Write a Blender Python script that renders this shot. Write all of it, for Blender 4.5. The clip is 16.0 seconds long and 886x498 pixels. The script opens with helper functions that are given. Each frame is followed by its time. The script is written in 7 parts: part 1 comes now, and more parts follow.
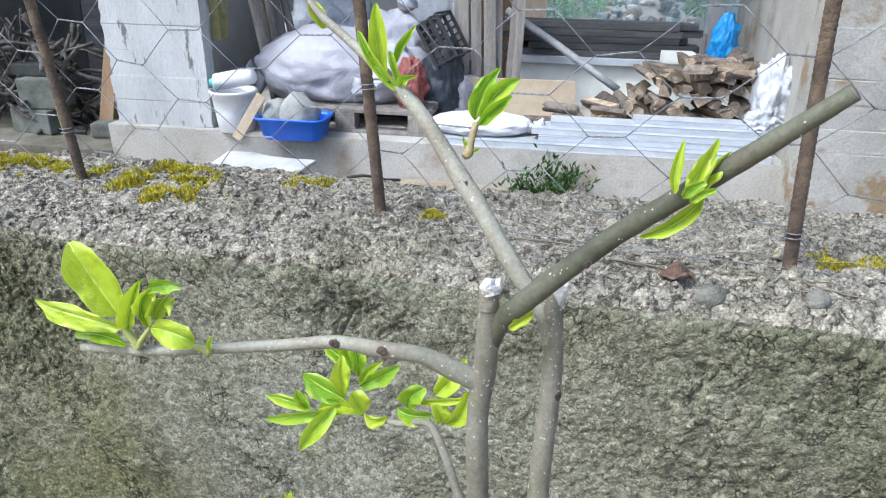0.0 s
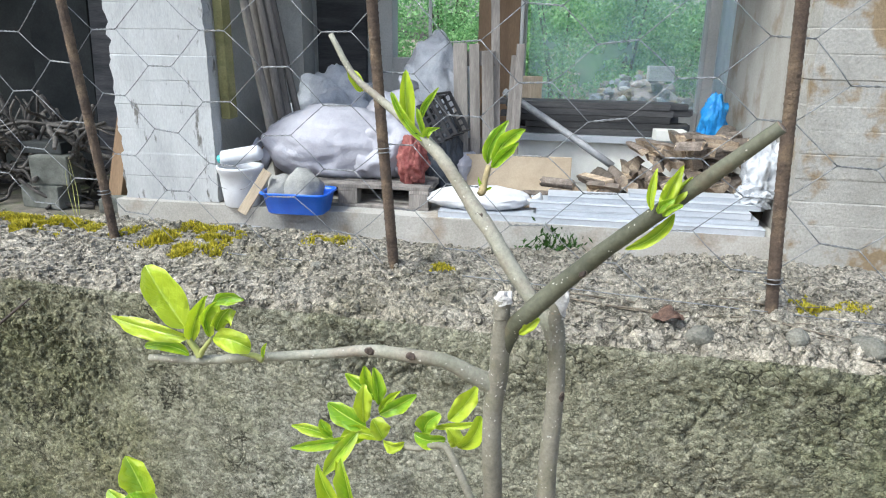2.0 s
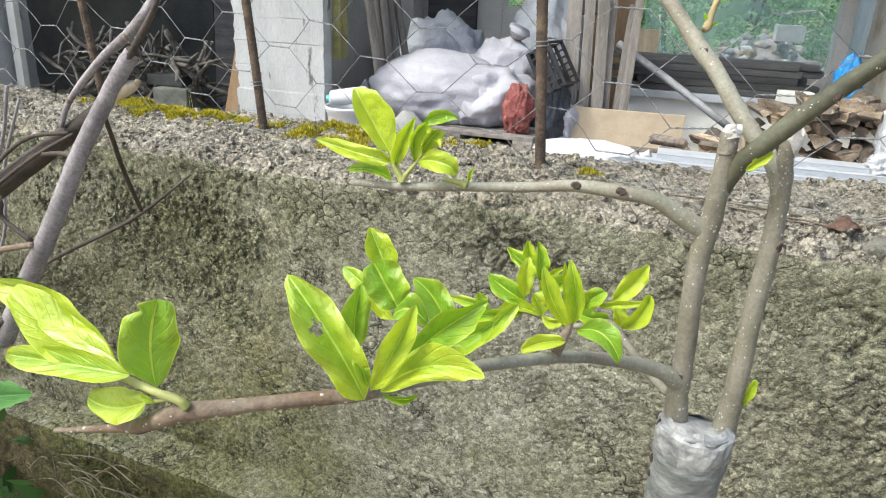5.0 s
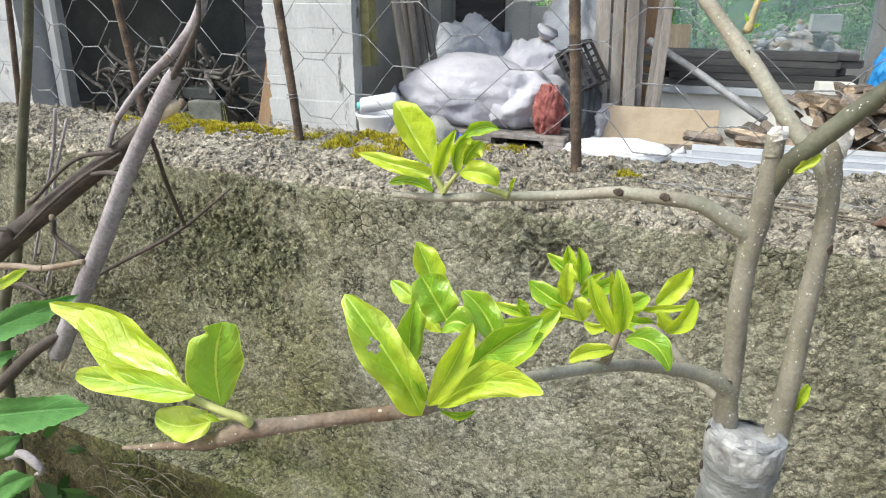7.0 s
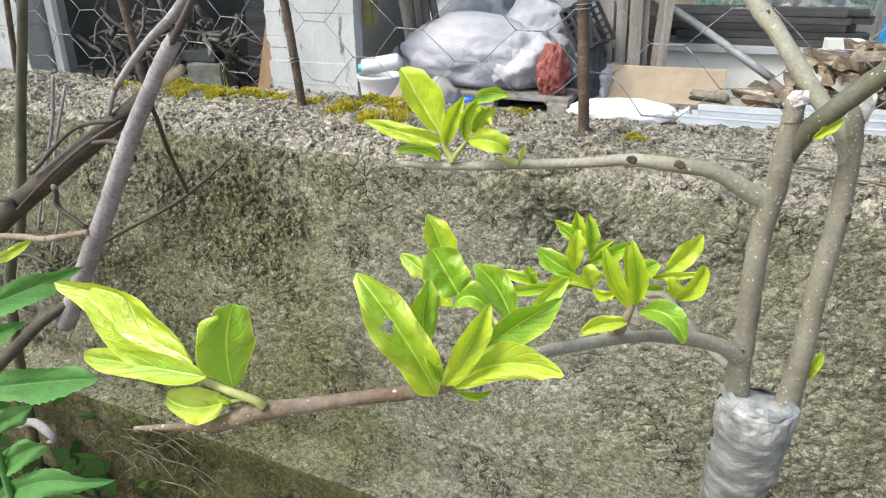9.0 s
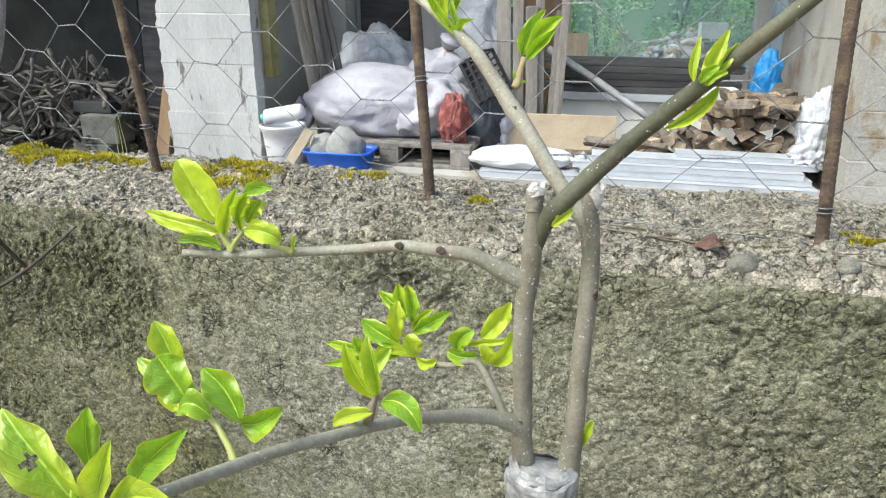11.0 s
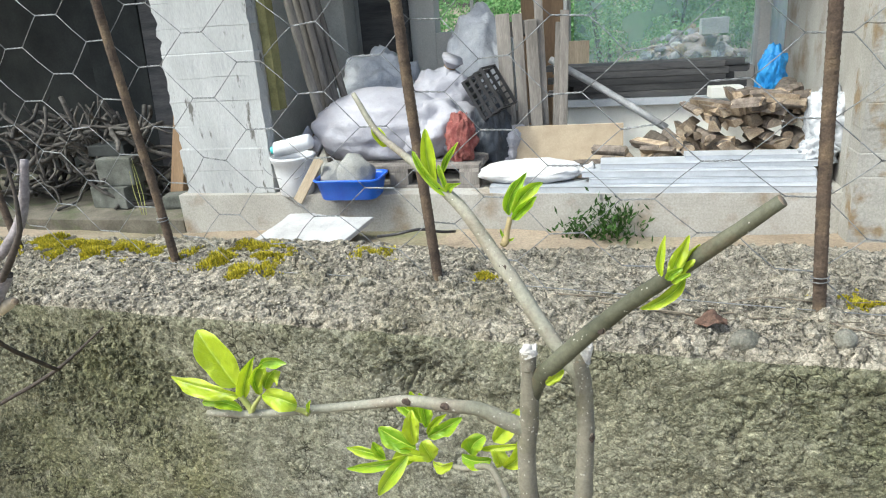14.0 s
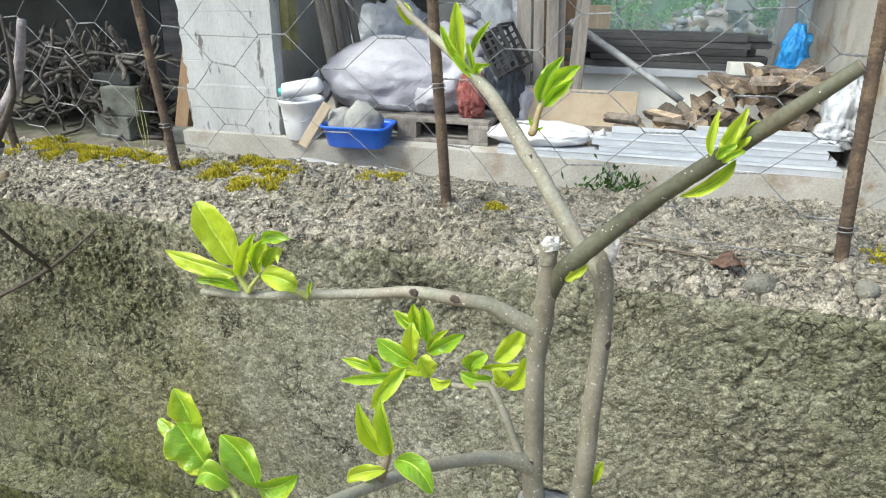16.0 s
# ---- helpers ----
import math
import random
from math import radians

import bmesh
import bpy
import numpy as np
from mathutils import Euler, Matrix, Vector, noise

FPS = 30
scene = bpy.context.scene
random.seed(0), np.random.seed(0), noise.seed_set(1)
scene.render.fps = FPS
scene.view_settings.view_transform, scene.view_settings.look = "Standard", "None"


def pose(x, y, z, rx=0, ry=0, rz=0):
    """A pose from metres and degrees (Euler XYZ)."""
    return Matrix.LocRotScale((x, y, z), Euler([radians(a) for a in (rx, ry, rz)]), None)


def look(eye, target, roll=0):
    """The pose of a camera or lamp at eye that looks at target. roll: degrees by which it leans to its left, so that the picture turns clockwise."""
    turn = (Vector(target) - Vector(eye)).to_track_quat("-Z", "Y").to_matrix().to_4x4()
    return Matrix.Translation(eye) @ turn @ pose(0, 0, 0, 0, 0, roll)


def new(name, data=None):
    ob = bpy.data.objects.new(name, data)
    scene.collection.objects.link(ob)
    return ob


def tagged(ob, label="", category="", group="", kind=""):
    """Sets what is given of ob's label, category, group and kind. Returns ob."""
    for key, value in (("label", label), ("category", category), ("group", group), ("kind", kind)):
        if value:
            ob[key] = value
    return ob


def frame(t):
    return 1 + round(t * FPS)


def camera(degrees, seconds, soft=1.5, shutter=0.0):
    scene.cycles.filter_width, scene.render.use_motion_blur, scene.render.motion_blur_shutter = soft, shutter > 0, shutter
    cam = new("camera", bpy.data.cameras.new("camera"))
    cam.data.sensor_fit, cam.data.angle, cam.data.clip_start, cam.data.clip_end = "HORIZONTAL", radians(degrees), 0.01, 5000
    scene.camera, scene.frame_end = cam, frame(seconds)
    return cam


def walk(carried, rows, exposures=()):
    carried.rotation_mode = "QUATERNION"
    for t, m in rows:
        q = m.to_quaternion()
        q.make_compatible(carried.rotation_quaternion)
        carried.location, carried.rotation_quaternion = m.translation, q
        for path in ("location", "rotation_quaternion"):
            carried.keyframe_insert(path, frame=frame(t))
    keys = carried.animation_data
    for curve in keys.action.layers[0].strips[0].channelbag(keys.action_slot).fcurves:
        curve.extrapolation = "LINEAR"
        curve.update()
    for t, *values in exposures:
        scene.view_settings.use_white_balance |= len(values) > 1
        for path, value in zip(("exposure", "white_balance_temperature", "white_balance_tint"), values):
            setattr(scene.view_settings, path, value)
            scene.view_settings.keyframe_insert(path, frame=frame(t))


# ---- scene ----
cam = camera(66.5, 16.0, soft=1.1)
PATH = [
    (0, (0.218, -0.521, 1.322), (-0.316, 1.231, 0.517), 1.0),
    (0.5, (0.222, -0.56, 1.324), (-0.326, 1.249, 0.671), 1.6),
    (1, (0.22, -0.579, 1.316), (-0.249, 1.282, 0.753), 2.0),
    (1.5, (0.217, -0.584, 1.302), (-0.286, 1.263, 0.723), 2.9),
    (2, (0.225, -0.574, 1.318), (-0.332, 1.253, 0.723), 0.9),
    (2.5, (0.224, -0.571, 1.313), (-0.355, 1.251, 0.725), 0.9),
    (3, (0.226, -0.566, 1.293), (-0.345, 1.235, 0.637), -0.0),
    (3.5, (0.24, -0.572, 1.299), (-0.361, 1.225, 0.66), -1.0),
    (4, (0.238, -0.571, 1.298), (-0.37, 1.23, 0.674), -0.9),
    (4.5, (0.201, -0.593, 1.264), (-0.481, 1.164, 0.598), 2.8),
    (5, (0.182, -0.603, 1.261), (-0.599, 1.092, 0.544), 2.6),
    (5.2, (0.181, -0.606, 1.256), (-0.63, 1.081, 0.551), 2.1),
    (7.3, (0.178, -0.606, 1.267), (-0.692, 1.045, 0.545), 0.1),
    (7.5, (0.179, -0.607, 1.268), (-0.682, 1.04, 0.529), 0.3),
    (8, (0.181, -0.611, 1.266), (-0.675, 1.031, 0.512), 0.5),
    (8.5, (0.175, -0.603, 1.263), (-0.68, 1.022, 0.47), 0.1),
    (9, (0.173, -0.602, 1.266), (-0.685, 1.012, 0.453), -0.4),
    (9.5, (0.18, -0.595, 1.276), (-0.619, 1.055, 0.477), -0.4),
    (10, (0.214, -0.589, 1.288), (-0.508, 1.128, 0.559), -1.4),
    (10.2, (0.228, -0.583, 1.286), (-0.449, 1.16, 0.572), -1.0),
    (12.5, (0.234, -0.573, 1.295), (-0.45, 1.19, 0.643), 1.8),
    (13, (0.245, -0.572, 1.316), (-0.447, 1.209, 0.725), 0.0),
    (13.5, (0.243, -0.573, 1.337), (-0.483, 1.199, 0.762), -2.3),
    (14, (0.24, -0.57, 1.359), (-0.469, 1.175, 0.687), -4.2),
    (14.5, (0.246, -0.574, 1.356), (-0.442, 1.186, 0.701), -3.5),
    (15, (0.244, -0.575, 1.343), (-0.439, 1.186, 0.686), -1.6),
    (15.5, (0.232, -0.565, 1.325), (-0.462, 1.165, 0.598), -0.3),
    (16, (0.228, -0.566, 1.319), (-0.467, 1.141, 0.543), 0.4),
]
walk(cam, [(t, look(eye, target, roll)) for t, eye, target, roll in PATH], [
    (0.0, 1.16, 5720, 8), (2.0, 1.16, 6020, 6), (4.0, 1.17, 6250, 6), (5.2, 1.18, 6480, 6), (9.5, 1.2, 6480, 6), (12.3, 1.2, 6320, 3), (16.0, 1.16, 6380, 3)])

# ---- light ----
world = bpy.data.worlds.new("sky")
scene.world = world
world.use_nodes = True
wn = world.node_tree
sky = wn.nodes.new("ShaderNodeTexSky")
sky.sky_type, sky.sun_disc = "NISHITA", False
sky.sun_elevation, sky.sun_rotation = radians(52.5), radians(221)
sky.air_density, sky.dust_density, sky.ozone_density = 1.0, 4.0, 1.0
soften = wn.nodes.new("ShaderNodeHueSaturation")
soften.inputs["Saturation"].default_value = 0.85
wn.links.new(sky.outputs[0], soften.inputs["Color"])
wn.links.new(soften.outputs[0], wn.nodes["Background"].inputs[0])
wn.nodes["Background"].inputs[1].default_value = 0.15
sun_data = bpy.data.lights.new("sun", "SUN")
sun_data.energy, sun_data.angle, sun_data.color = 1.5, radians(16), (0.96, 1.0, 0.95)
sun = new("sun", sun_data)
sun.matrix_world = look((-5.5, -6.4, 11), (0, 0, 0))


# ---- materials ----
def ramp_mix(nt, fac, a, b, lo=0.35, hi=0.65):
    r = nt.nodes.new("ShaderNodeValToRGB")
    r.color_ramp.elements[0].position, r.color_ramp.elements[1].position = lo, hi
    r.color_ramp.elements[0].color, r.color_ramp.elements[1].color = (*a, 1), (*b, 1)
    nt.links.new(fac, r.inputs[0])
    return r.outputs[0]


def noise_tex(nt, vec, scale, detail=6.0, rough=0.6):
    n = nt.nodes.new("ShaderNodeTexNoise")
    n.inputs["Scale"].default_value, n.inputs["Detail"].default_value, n.inputs["Roughness"].default_value = scale, detail, rough
    nt.links.new(vec, n.inputs["Vector"])
    return n.outputs[0]


def blend(nt, kind, fac, a, b):
    m = nt.nodes.new("ShaderNodeMix")
    m.data_type, m.blend_type = "RGBA", kind
    if isinstance(fac, float):
        m.inputs[0].default_value = fac
    else:
        nt.links.new(fac, m.inputs[0])
    for sock, val in ((m.inputs[6], a), (m.inputs[7], b)):
        if isinstance(val, tuple):
            sock.default_value = (*val, 1)
        else:
            nt.links.new(val, sock)
    return m.outputs[2]


def material(name, a, b, scale=20.0, grain=200.0, grain_amount=0.35, rough=0.8, bump=0.3, bump_scale=None, metal=0.0,
             stretch=(1, 1, 1), third=None, third_scale=4.0, third_range=(0.5, 0.68), vary=0.0, specular=0.4, distance=0.004):
    """Two colours mixed by a broad noise, darkened by a fine grain, with stains of a third colour and relief."""
    m = bpy.data.materials.new(name)
    m.use_nodes = True
    nt = m.node_tree
    p = nt.nodes["Principled BSDF"]
    co = nt.nodes.new("ShaderNodeTexCoord")
    mp = nt.nodes.new("ShaderNodeMapping")
    mp.inputs["Scale"].default_value = stretch
    nt.links.new(co.outputs["Object"], mp.inputs[0])
    vec = mp.outputs[0]
    if vary:
        info = nt.nodes.new("ShaderNodeObjectInfo")
        shift = nt.nodes.new("ShaderNodeVectorMath")
        shift.operation = "MULTIPLY_ADD"
        shift.inputs[1].default_value = (37.0, 53.0, 71.0)
        nt.links.new(info.outputs["Random"], shift.inputs[0])
        nt.links.new(vec, shift.inputs[2])
        vec = shift.outputs[0]
    col = ramp_mix(nt, noise_tex(nt, vec, scale), a, b)
    if third:
        t = nt.nodes.new("ShaderNodeMapRange")
        t.inputs[1].default_value, t.inputs[2].default_value = third_range
        nt.links.new(noise_tex(nt, vec, third_scale, 5.0), t.inputs[0])
        col = blend(nt, "MIX", t.outputs[0], col, third)
    g = noise_tex(nt, vec, grain, 4.0, 0.7)
    shade = ramp_mix(nt, g, (1 - grain_amount,) * 3, (1, 1, 1), 0.3, 0.7)
    col = blend(nt, "MULTIPLY", 1.0, col, shade)
    if vary:
        h = nt.nodes.new("ShaderNodeHueSaturation")
        v = nt.nodes.new("ShaderNodeMapRange")
        v.inputs[3].default_value, v.inputs[4].default_value = 1 - vary, 1 + vary
        nt.links.new(info.outputs["Random"], v.inputs[0])
        nt.links.new(v.outputs[0], h.inputs["Value"])
        nt.links.new(col, h.inputs["Color"])
        col = h.outputs[0]
    nt.links.new(col, p.inputs["Base Color"])
    p.inputs["Roughness"].default_value, p.inputs["Metallic"].default_value = rough, metal
    p.inputs["Specular IOR Level"].default_value = specular
    if bump:
        bp = nt.nodes.new("ShaderNodeBump")
        bp.inputs["Strength"].default_value, bp.inputs["Distance"].default_value = bump, distance
        nt.links.new(noise_tex(nt, vec, bump_scale or grain, 5.0, 0.65), bp.inputs["Height"])
        nt.links.new(bp.outputs[0], p.inputs["Normal"])
    return m


def leaf_material(name, young, old, through_colour, rough=0.3, gloss=0.0):
    m = bpy.data.materials.new(name)
    m.use_nodes = True
    nt = m.node_tree
    p = nt.nodes["Principled BSDF"]
    out = nt.nodes["Material Output"]
    uv = nt.nodes.new("ShaderNodeUVMap")
    sep = nt.nodes.new("ShaderNodeSeparateXYZ")
    nt.links.new(uv.outputs[0], sep.inputs[0])

    def math_node(op, a, b=0.0):
        n = nt.nodes.new("ShaderNodeMath")
        n.operation = op
        for sock, val in ((n.inputs[0], a), (n.inputs[1], b)):
            if isinstance(val, float):
                sock.default_value = val
            else:
                nt.links.new(val, sock)
        return n.outputs[0]

    side = math_node("ABSOLUTE", math_node("SUBTRACT", sep.outputs[0], 0.5))
    wave = math_node("SINE", math_node("MULTIPLY", math_node("SUBTRACT", sep.outputs[1], math_node("MULTIPLY", side, 0.7)), 40.0))
    vein = math_node("POWER", math_node("MAXIMUM", wave, 0.0), 14.0)
    rib = math_node("LESS_THAN", side, 0.022)
    info = nt.nodes.new("ShaderNodeObjectInfo")
    co = nt.nodes.new("ShaderNodeTexCoord")
    fac = math_node("ADD", math_node("MULTIPLY", noise_tex(nt, co.outputs["Object"], 70.0), 0.6), math_node("MULTIPLY", info.outputs["Random"], 0.42))
    edge = math_node("MULTIPLY", math_node("SUBTRACT", side, 0.2), 0.55)
    col = ramp_mix(nt, math_node("ADD", fac, edge), old, young, 0.36, 0.66)
    pale = tuple(min(1.0, c * 1.25 + 0.03) for c in young)
    col = blend(nt, "MIX", math_node("MULTIPLY", vein, 0.2), col, pale)
    col = blend(nt, "MIX", math_node("MULTIPLY", rib, 0.7), col, pale)
    margin = math_node("GREATER_THAN", side, 0.478)
    col = blend(nt, "MIX", math_node("MULTIPLY", margin, 0.55), col, pale)
    nt.links.new(col, p.inputs["Base Color"])
    p.inputs["Roughness"].default_value = rough
    p.inputs["Specular IOR Level"].default_value = 0.75
    p.inputs["Coat Weight"].default_value, p.inputs["Coat Roughness"].default_value = gloss, 0.1
    bp = nt.nodes.new("ShaderNodeBump")
    bp.inputs["Strength"].default_value, bp.inputs["Distance"].default_value = 0.8, 0.0018
    puff = math_node("ADD", math_node("MULTIPLY", vein, -0.12), math_node("MULTIPLY", noise_tex(nt, co.outputs["Object"], 240.0), 1.0))
    nt.links.new(puff, bp.inputs["Height"])
    nt.links.new(bp.outputs[0], p.inputs["Normal"])
    tr = nt.nodes.new("ShaderNodeBsdfTranslucent")
    tint = blend(nt, "MULTIPLY", 1.0, col, through_colour)
    nt.links.new(tint, tr.inputs[0])
    mx = nt.nodes.new("ShaderNodeMixShader")
    mx.inputs[0].default_value = 0.36
    nt.links.new(p.outputs[0], mx.inputs[1])
    nt.links.new(tr.outputs[0], mx.inputs[2])
    nt.links.new(mx.outputs[0], out.inputs[0])
    return m


def wall_material(name, a, b, algae, algae_range, pale, size=1.0, broken_range=(0.45, 0.57), crack_amount=0.9, patches=()):
    """Old rough concrete: sandy mortar with broad stains, algae, pale lime, and shade painted dark into pits and the
    cracks between clods.
    """
    m = bpy.data.materials.new(name)
    m.use_nodes = True
    nt = m.node_tree
    p = nt.nodes["Principled BSDF"]
    co = nt.nodes.new("ShaderNodeTexCoord")
    vec = co.outputs["Object"]

    def warped(amount, scale):
        n = nt.nodes.new("ShaderNodeTexNoise")
        n.inputs["Scale"].default_value, n.inputs["Detail"].default_value = scale, 4.0
        nt.links.new(vec, n.inputs["Vector"])
        w = nt.nodes.new("ShaderNodeVectorMath")
        w.operation = "MULTIPLY_ADD"
        w.inputs[1].default_value = (amount,) * 3
        nt.links.new(n.outputs["Color"], w.inputs[0])
        nt.links.new(vec, w.inputs[2])
        back = nt.nodes.new("ShaderNodeVectorMath")
        back.operation = "SUBTRACT"
        back.inputs[1].default_value = (amount / 2,) * 3
        nt.links.new(w.outputs[0], back.inputs[0])
        return back.outputs[0]

    def cells(scale, feature, v):
        t = nt.nodes.new("ShaderNodeTexVoronoi")
        t.feature = feature
        t.inputs["Scale"].default_value = scale
        nt.links.new(v, t.inputs["Vector"])
        return t

    def span(value, lo, hi, out_lo=0.0, out_hi=1.0):
        r = nt.nodes.new("ShaderNodeMapRange")
        r.inputs[1].default_value, r.inputs[2].default_value = lo, hi
        r.inputs[3].default_value, r.inputs[4].default_value = out_lo, out_hi
        nt.links.new(value, r.inputs[0])
        return r.outputs[0]

    def calc(op, x, y):
        n = nt.nodes.new("ShaderNodeMath")
        n.operation = op
        for sock, val in ((n.inputs[0], x), (n.inputs[1], y)):
            if isinstance(val, float):
                sock.default_value = val
            else:
                nt.links.new(val, sock)
        return n.outputs[0]

    bent = warped(0.007, 90.0)
    clods = cells(95.0 / size, "DISTANCE_TO_EDGE", bent)
    tones = cells(95.0 / size, "F1", bent)
    crumbs = cells(240.0 / size, "F1", warped(0.002, 300.0))
    broken = span(noise_tex(nt, vec, 9.0, 5.0, 0.7), *broken_range)
    col = ramp_mix(nt, noise_tex(nt, vec, 6.0, 6.0, 0.6), a, b, 0.36, 0.64)
    col = blend(nt, "MIX", calc("MULTIPLY", span(noise_tex(nt, vec, 4.2, 6.0, 0.68), *algae_range), 0.8), col, algae)
    # old stains and washed-out places: where, how far in x and z, colour, strength
    for px, pz, rx, rz, tint, strength in patches:
        place = nt.nodes.new("ShaderNodeMapping")
        place.vector_type = "POINT"
        place.inputs["Location"].default_value = (-px / rx, 0, -pz / rz)
        place.inputs["Scale"].default_value = (1 / rx, 0, 1 / rz)
        nt.links.new(warped(0.12, 7.0), place.inputs[0])
        size_of = nt.nodes.new("ShaderNodeVectorMath")
        size_of.operation = "LENGTH"
        nt.links.new(place.outputs[0], size_of.inputs[0])
        amount = calc("MULTIPLY", span(size_of.outputs["Value"], 0.3, 1.25, strength, 0.0), span(noise_tex(nt, vec, 22.0, 6.0, 0.7), 0.3, 0.6))
        col = blend(nt, "MIX", amount, col, tint)
    col = blend(nt, "MIX", calc("MULTIPLY", span(noise_tex(nt, vec, 45.0, 7.0, 0.75), 0.52, 0.7), 0.45), col, pale)
    col = blend(nt, "MULTIPLY", 1.0, col, ramp_mix(nt, tones.outputs["Color"], (0.92, 0.92, 0.91), (1.07, 1.07, 1.06), 0.1, 0.9))
    col = blend(nt, "MULTIPLY", 1.0, col, ramp_mix(nt, crumbs.outputs["Color"], (0.7, 0.7, 0.69), (1.32, 1.32, 1.3), 0.1, 0.9))
    # shade in the gaps between crumbs, painted into the colour
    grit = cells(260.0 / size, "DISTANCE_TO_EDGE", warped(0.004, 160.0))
    crumb_shade = calc("MULTIPLY", span(grit.outputs["Distance"], 0.02, 0.16, 1.0, 0.0), span(noise_tex(nt, vec, 120.0, 4.0, 0.7), 0.42, 0.6))
    col = blend(nt, "MIX", calc("MULTIPLY", crumb_shade, 0.6), col, (0.06, 0.057, 0.04))
    col = blend(nt, "MULTIPLY", 1.0, col, ramp_mix(nt, noise_tex(nt, vec, 430.0, 5.0, 0.8), (0.5,) * 3, (1.4,) * 3, 0.32, 0.68))
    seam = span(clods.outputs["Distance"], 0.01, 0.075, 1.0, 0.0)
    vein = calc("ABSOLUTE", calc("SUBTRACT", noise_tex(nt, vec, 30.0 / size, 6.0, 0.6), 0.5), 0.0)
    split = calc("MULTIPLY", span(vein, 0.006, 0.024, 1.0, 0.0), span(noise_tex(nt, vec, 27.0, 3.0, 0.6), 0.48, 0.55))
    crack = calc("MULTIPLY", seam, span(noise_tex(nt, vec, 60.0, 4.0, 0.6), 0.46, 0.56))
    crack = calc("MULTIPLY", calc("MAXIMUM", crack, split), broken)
    # cracks and pits get their inner shade as near-black colour
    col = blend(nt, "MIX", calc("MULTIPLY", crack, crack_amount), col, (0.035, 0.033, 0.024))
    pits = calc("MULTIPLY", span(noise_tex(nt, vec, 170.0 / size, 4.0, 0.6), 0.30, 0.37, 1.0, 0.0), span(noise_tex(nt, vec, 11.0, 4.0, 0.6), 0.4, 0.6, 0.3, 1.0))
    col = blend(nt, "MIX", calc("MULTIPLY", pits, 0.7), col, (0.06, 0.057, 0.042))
    nt.links.new(col, p.inputs["Base Color"])
    p.inputs["Roughness"].default_value, p.inputs["Specular IOR Level"].default_value = 0.95, 0.2
    height = calc("ADD", calc("MULTIPLY", noise_tex(nt, vec, 230.0, 7.0, 0.78), 2.0), calc("MULTIPLY", crumbs.outputs["Distance"], -0.8))
    height = calc("ADD", height, calc("MULTIPLY", calc("MULTIPLY", span(clods.outputs["Distance"], 0.0, 0.28), broken), 0.9))
    height = calc("SUBTRACT", height, calc("MULTIPLY", crumb_shade, 0.7))
    height = calc("SUBTRACT", height, calc("ADD", calc("MULTIPLY", crack, 1.3), calc("MULTIPLY", pits, 1.4)))
    bp = nt.nodes.new("ShaderNodeBump")
    bp.inputs["Strength"].default_value, bp.inputs["Distance"].default_value = 0.85, 0.0034
    nt.links.new(height, bp.inputs["Height"])
    nt.links.new(bp.outputs[0], p.inputs["Normal"])
    return m


def foliage_material(name, a, b):
    m = bpy.data.materials.new(name)
    m.use_nodes = True
    nt = m.node_tree
    p = nt.nodes["Principled BSDF"]
    geo = nt.nodes.new("ShaderNodeNewGeometry")
    col = ramp_mix(nt, geo.outputs["Random Per Island"], a, b, 0.0, 1.0)
    nt.links.new(col, p.inputs["Base Color"])
    p.inputs["Roughness"].default_value = 0.6
    p.inputs["Specular IOR Level"].default_value = 0.2
    tr = nt.nodes.new("ShaderNodeBsdfTranslucent")
    nt.links.new(col, tr.inputs[0])
    mx = nt.nodes.new("ShaderNodeMixShader")
    mx.inputs[0].default_value = 0.35
    nt.links.new(p.outputs[0], mx.inputs[1])
    nt.links.new(tr.outputs[0], mx.inputs[2])
    nt.links.new(mx.outputs[0], nt.nodes["Material Output"].inputs[0])
    return m


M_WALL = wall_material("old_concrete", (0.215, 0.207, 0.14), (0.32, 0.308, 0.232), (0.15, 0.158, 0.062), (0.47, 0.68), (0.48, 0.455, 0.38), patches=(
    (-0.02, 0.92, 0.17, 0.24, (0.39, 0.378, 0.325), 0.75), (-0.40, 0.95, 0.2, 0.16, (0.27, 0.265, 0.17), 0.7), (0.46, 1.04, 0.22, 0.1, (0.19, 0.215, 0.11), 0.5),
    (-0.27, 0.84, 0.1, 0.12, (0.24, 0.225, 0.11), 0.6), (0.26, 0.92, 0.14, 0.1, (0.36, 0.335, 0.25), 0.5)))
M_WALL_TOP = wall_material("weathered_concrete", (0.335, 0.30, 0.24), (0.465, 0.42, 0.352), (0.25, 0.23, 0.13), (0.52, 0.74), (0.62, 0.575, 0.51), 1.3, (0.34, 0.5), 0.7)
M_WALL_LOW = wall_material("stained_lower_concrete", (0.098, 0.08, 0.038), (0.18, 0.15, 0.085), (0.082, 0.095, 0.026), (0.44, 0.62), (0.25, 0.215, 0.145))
M_MOSS = foliage_material("moss", (0.17, 0.165, 0.025), (0.66, 0.56, 0.05))
M_RUST = material("rusty_rebar", (0.075, 0.053, 0.04), (0.155, 0.11, 0.08), 60, 700, 0.5, 0.85, 0.5, 500, metal=0.15, third=(0.22, 0.16, 0.10), third_scale=30)
M_WIRE = material("galvanised_wire", (0.15, 0.155, 0.16), (0.34, 0.35, 0.36), 150, 900, 0.3, 0.45, 0.2, metal=0.6)
M_BARK = material("sapling_bark", (0.165, 0.15, 0.115), (0.265, 0.245, 0.195), 45, 600, 0.35, 0.62, 0.5, 380, third=(0.17, 0.165, 0.095), third_scale=40, third_range=(0.5, 0.75), distance=0.0009)
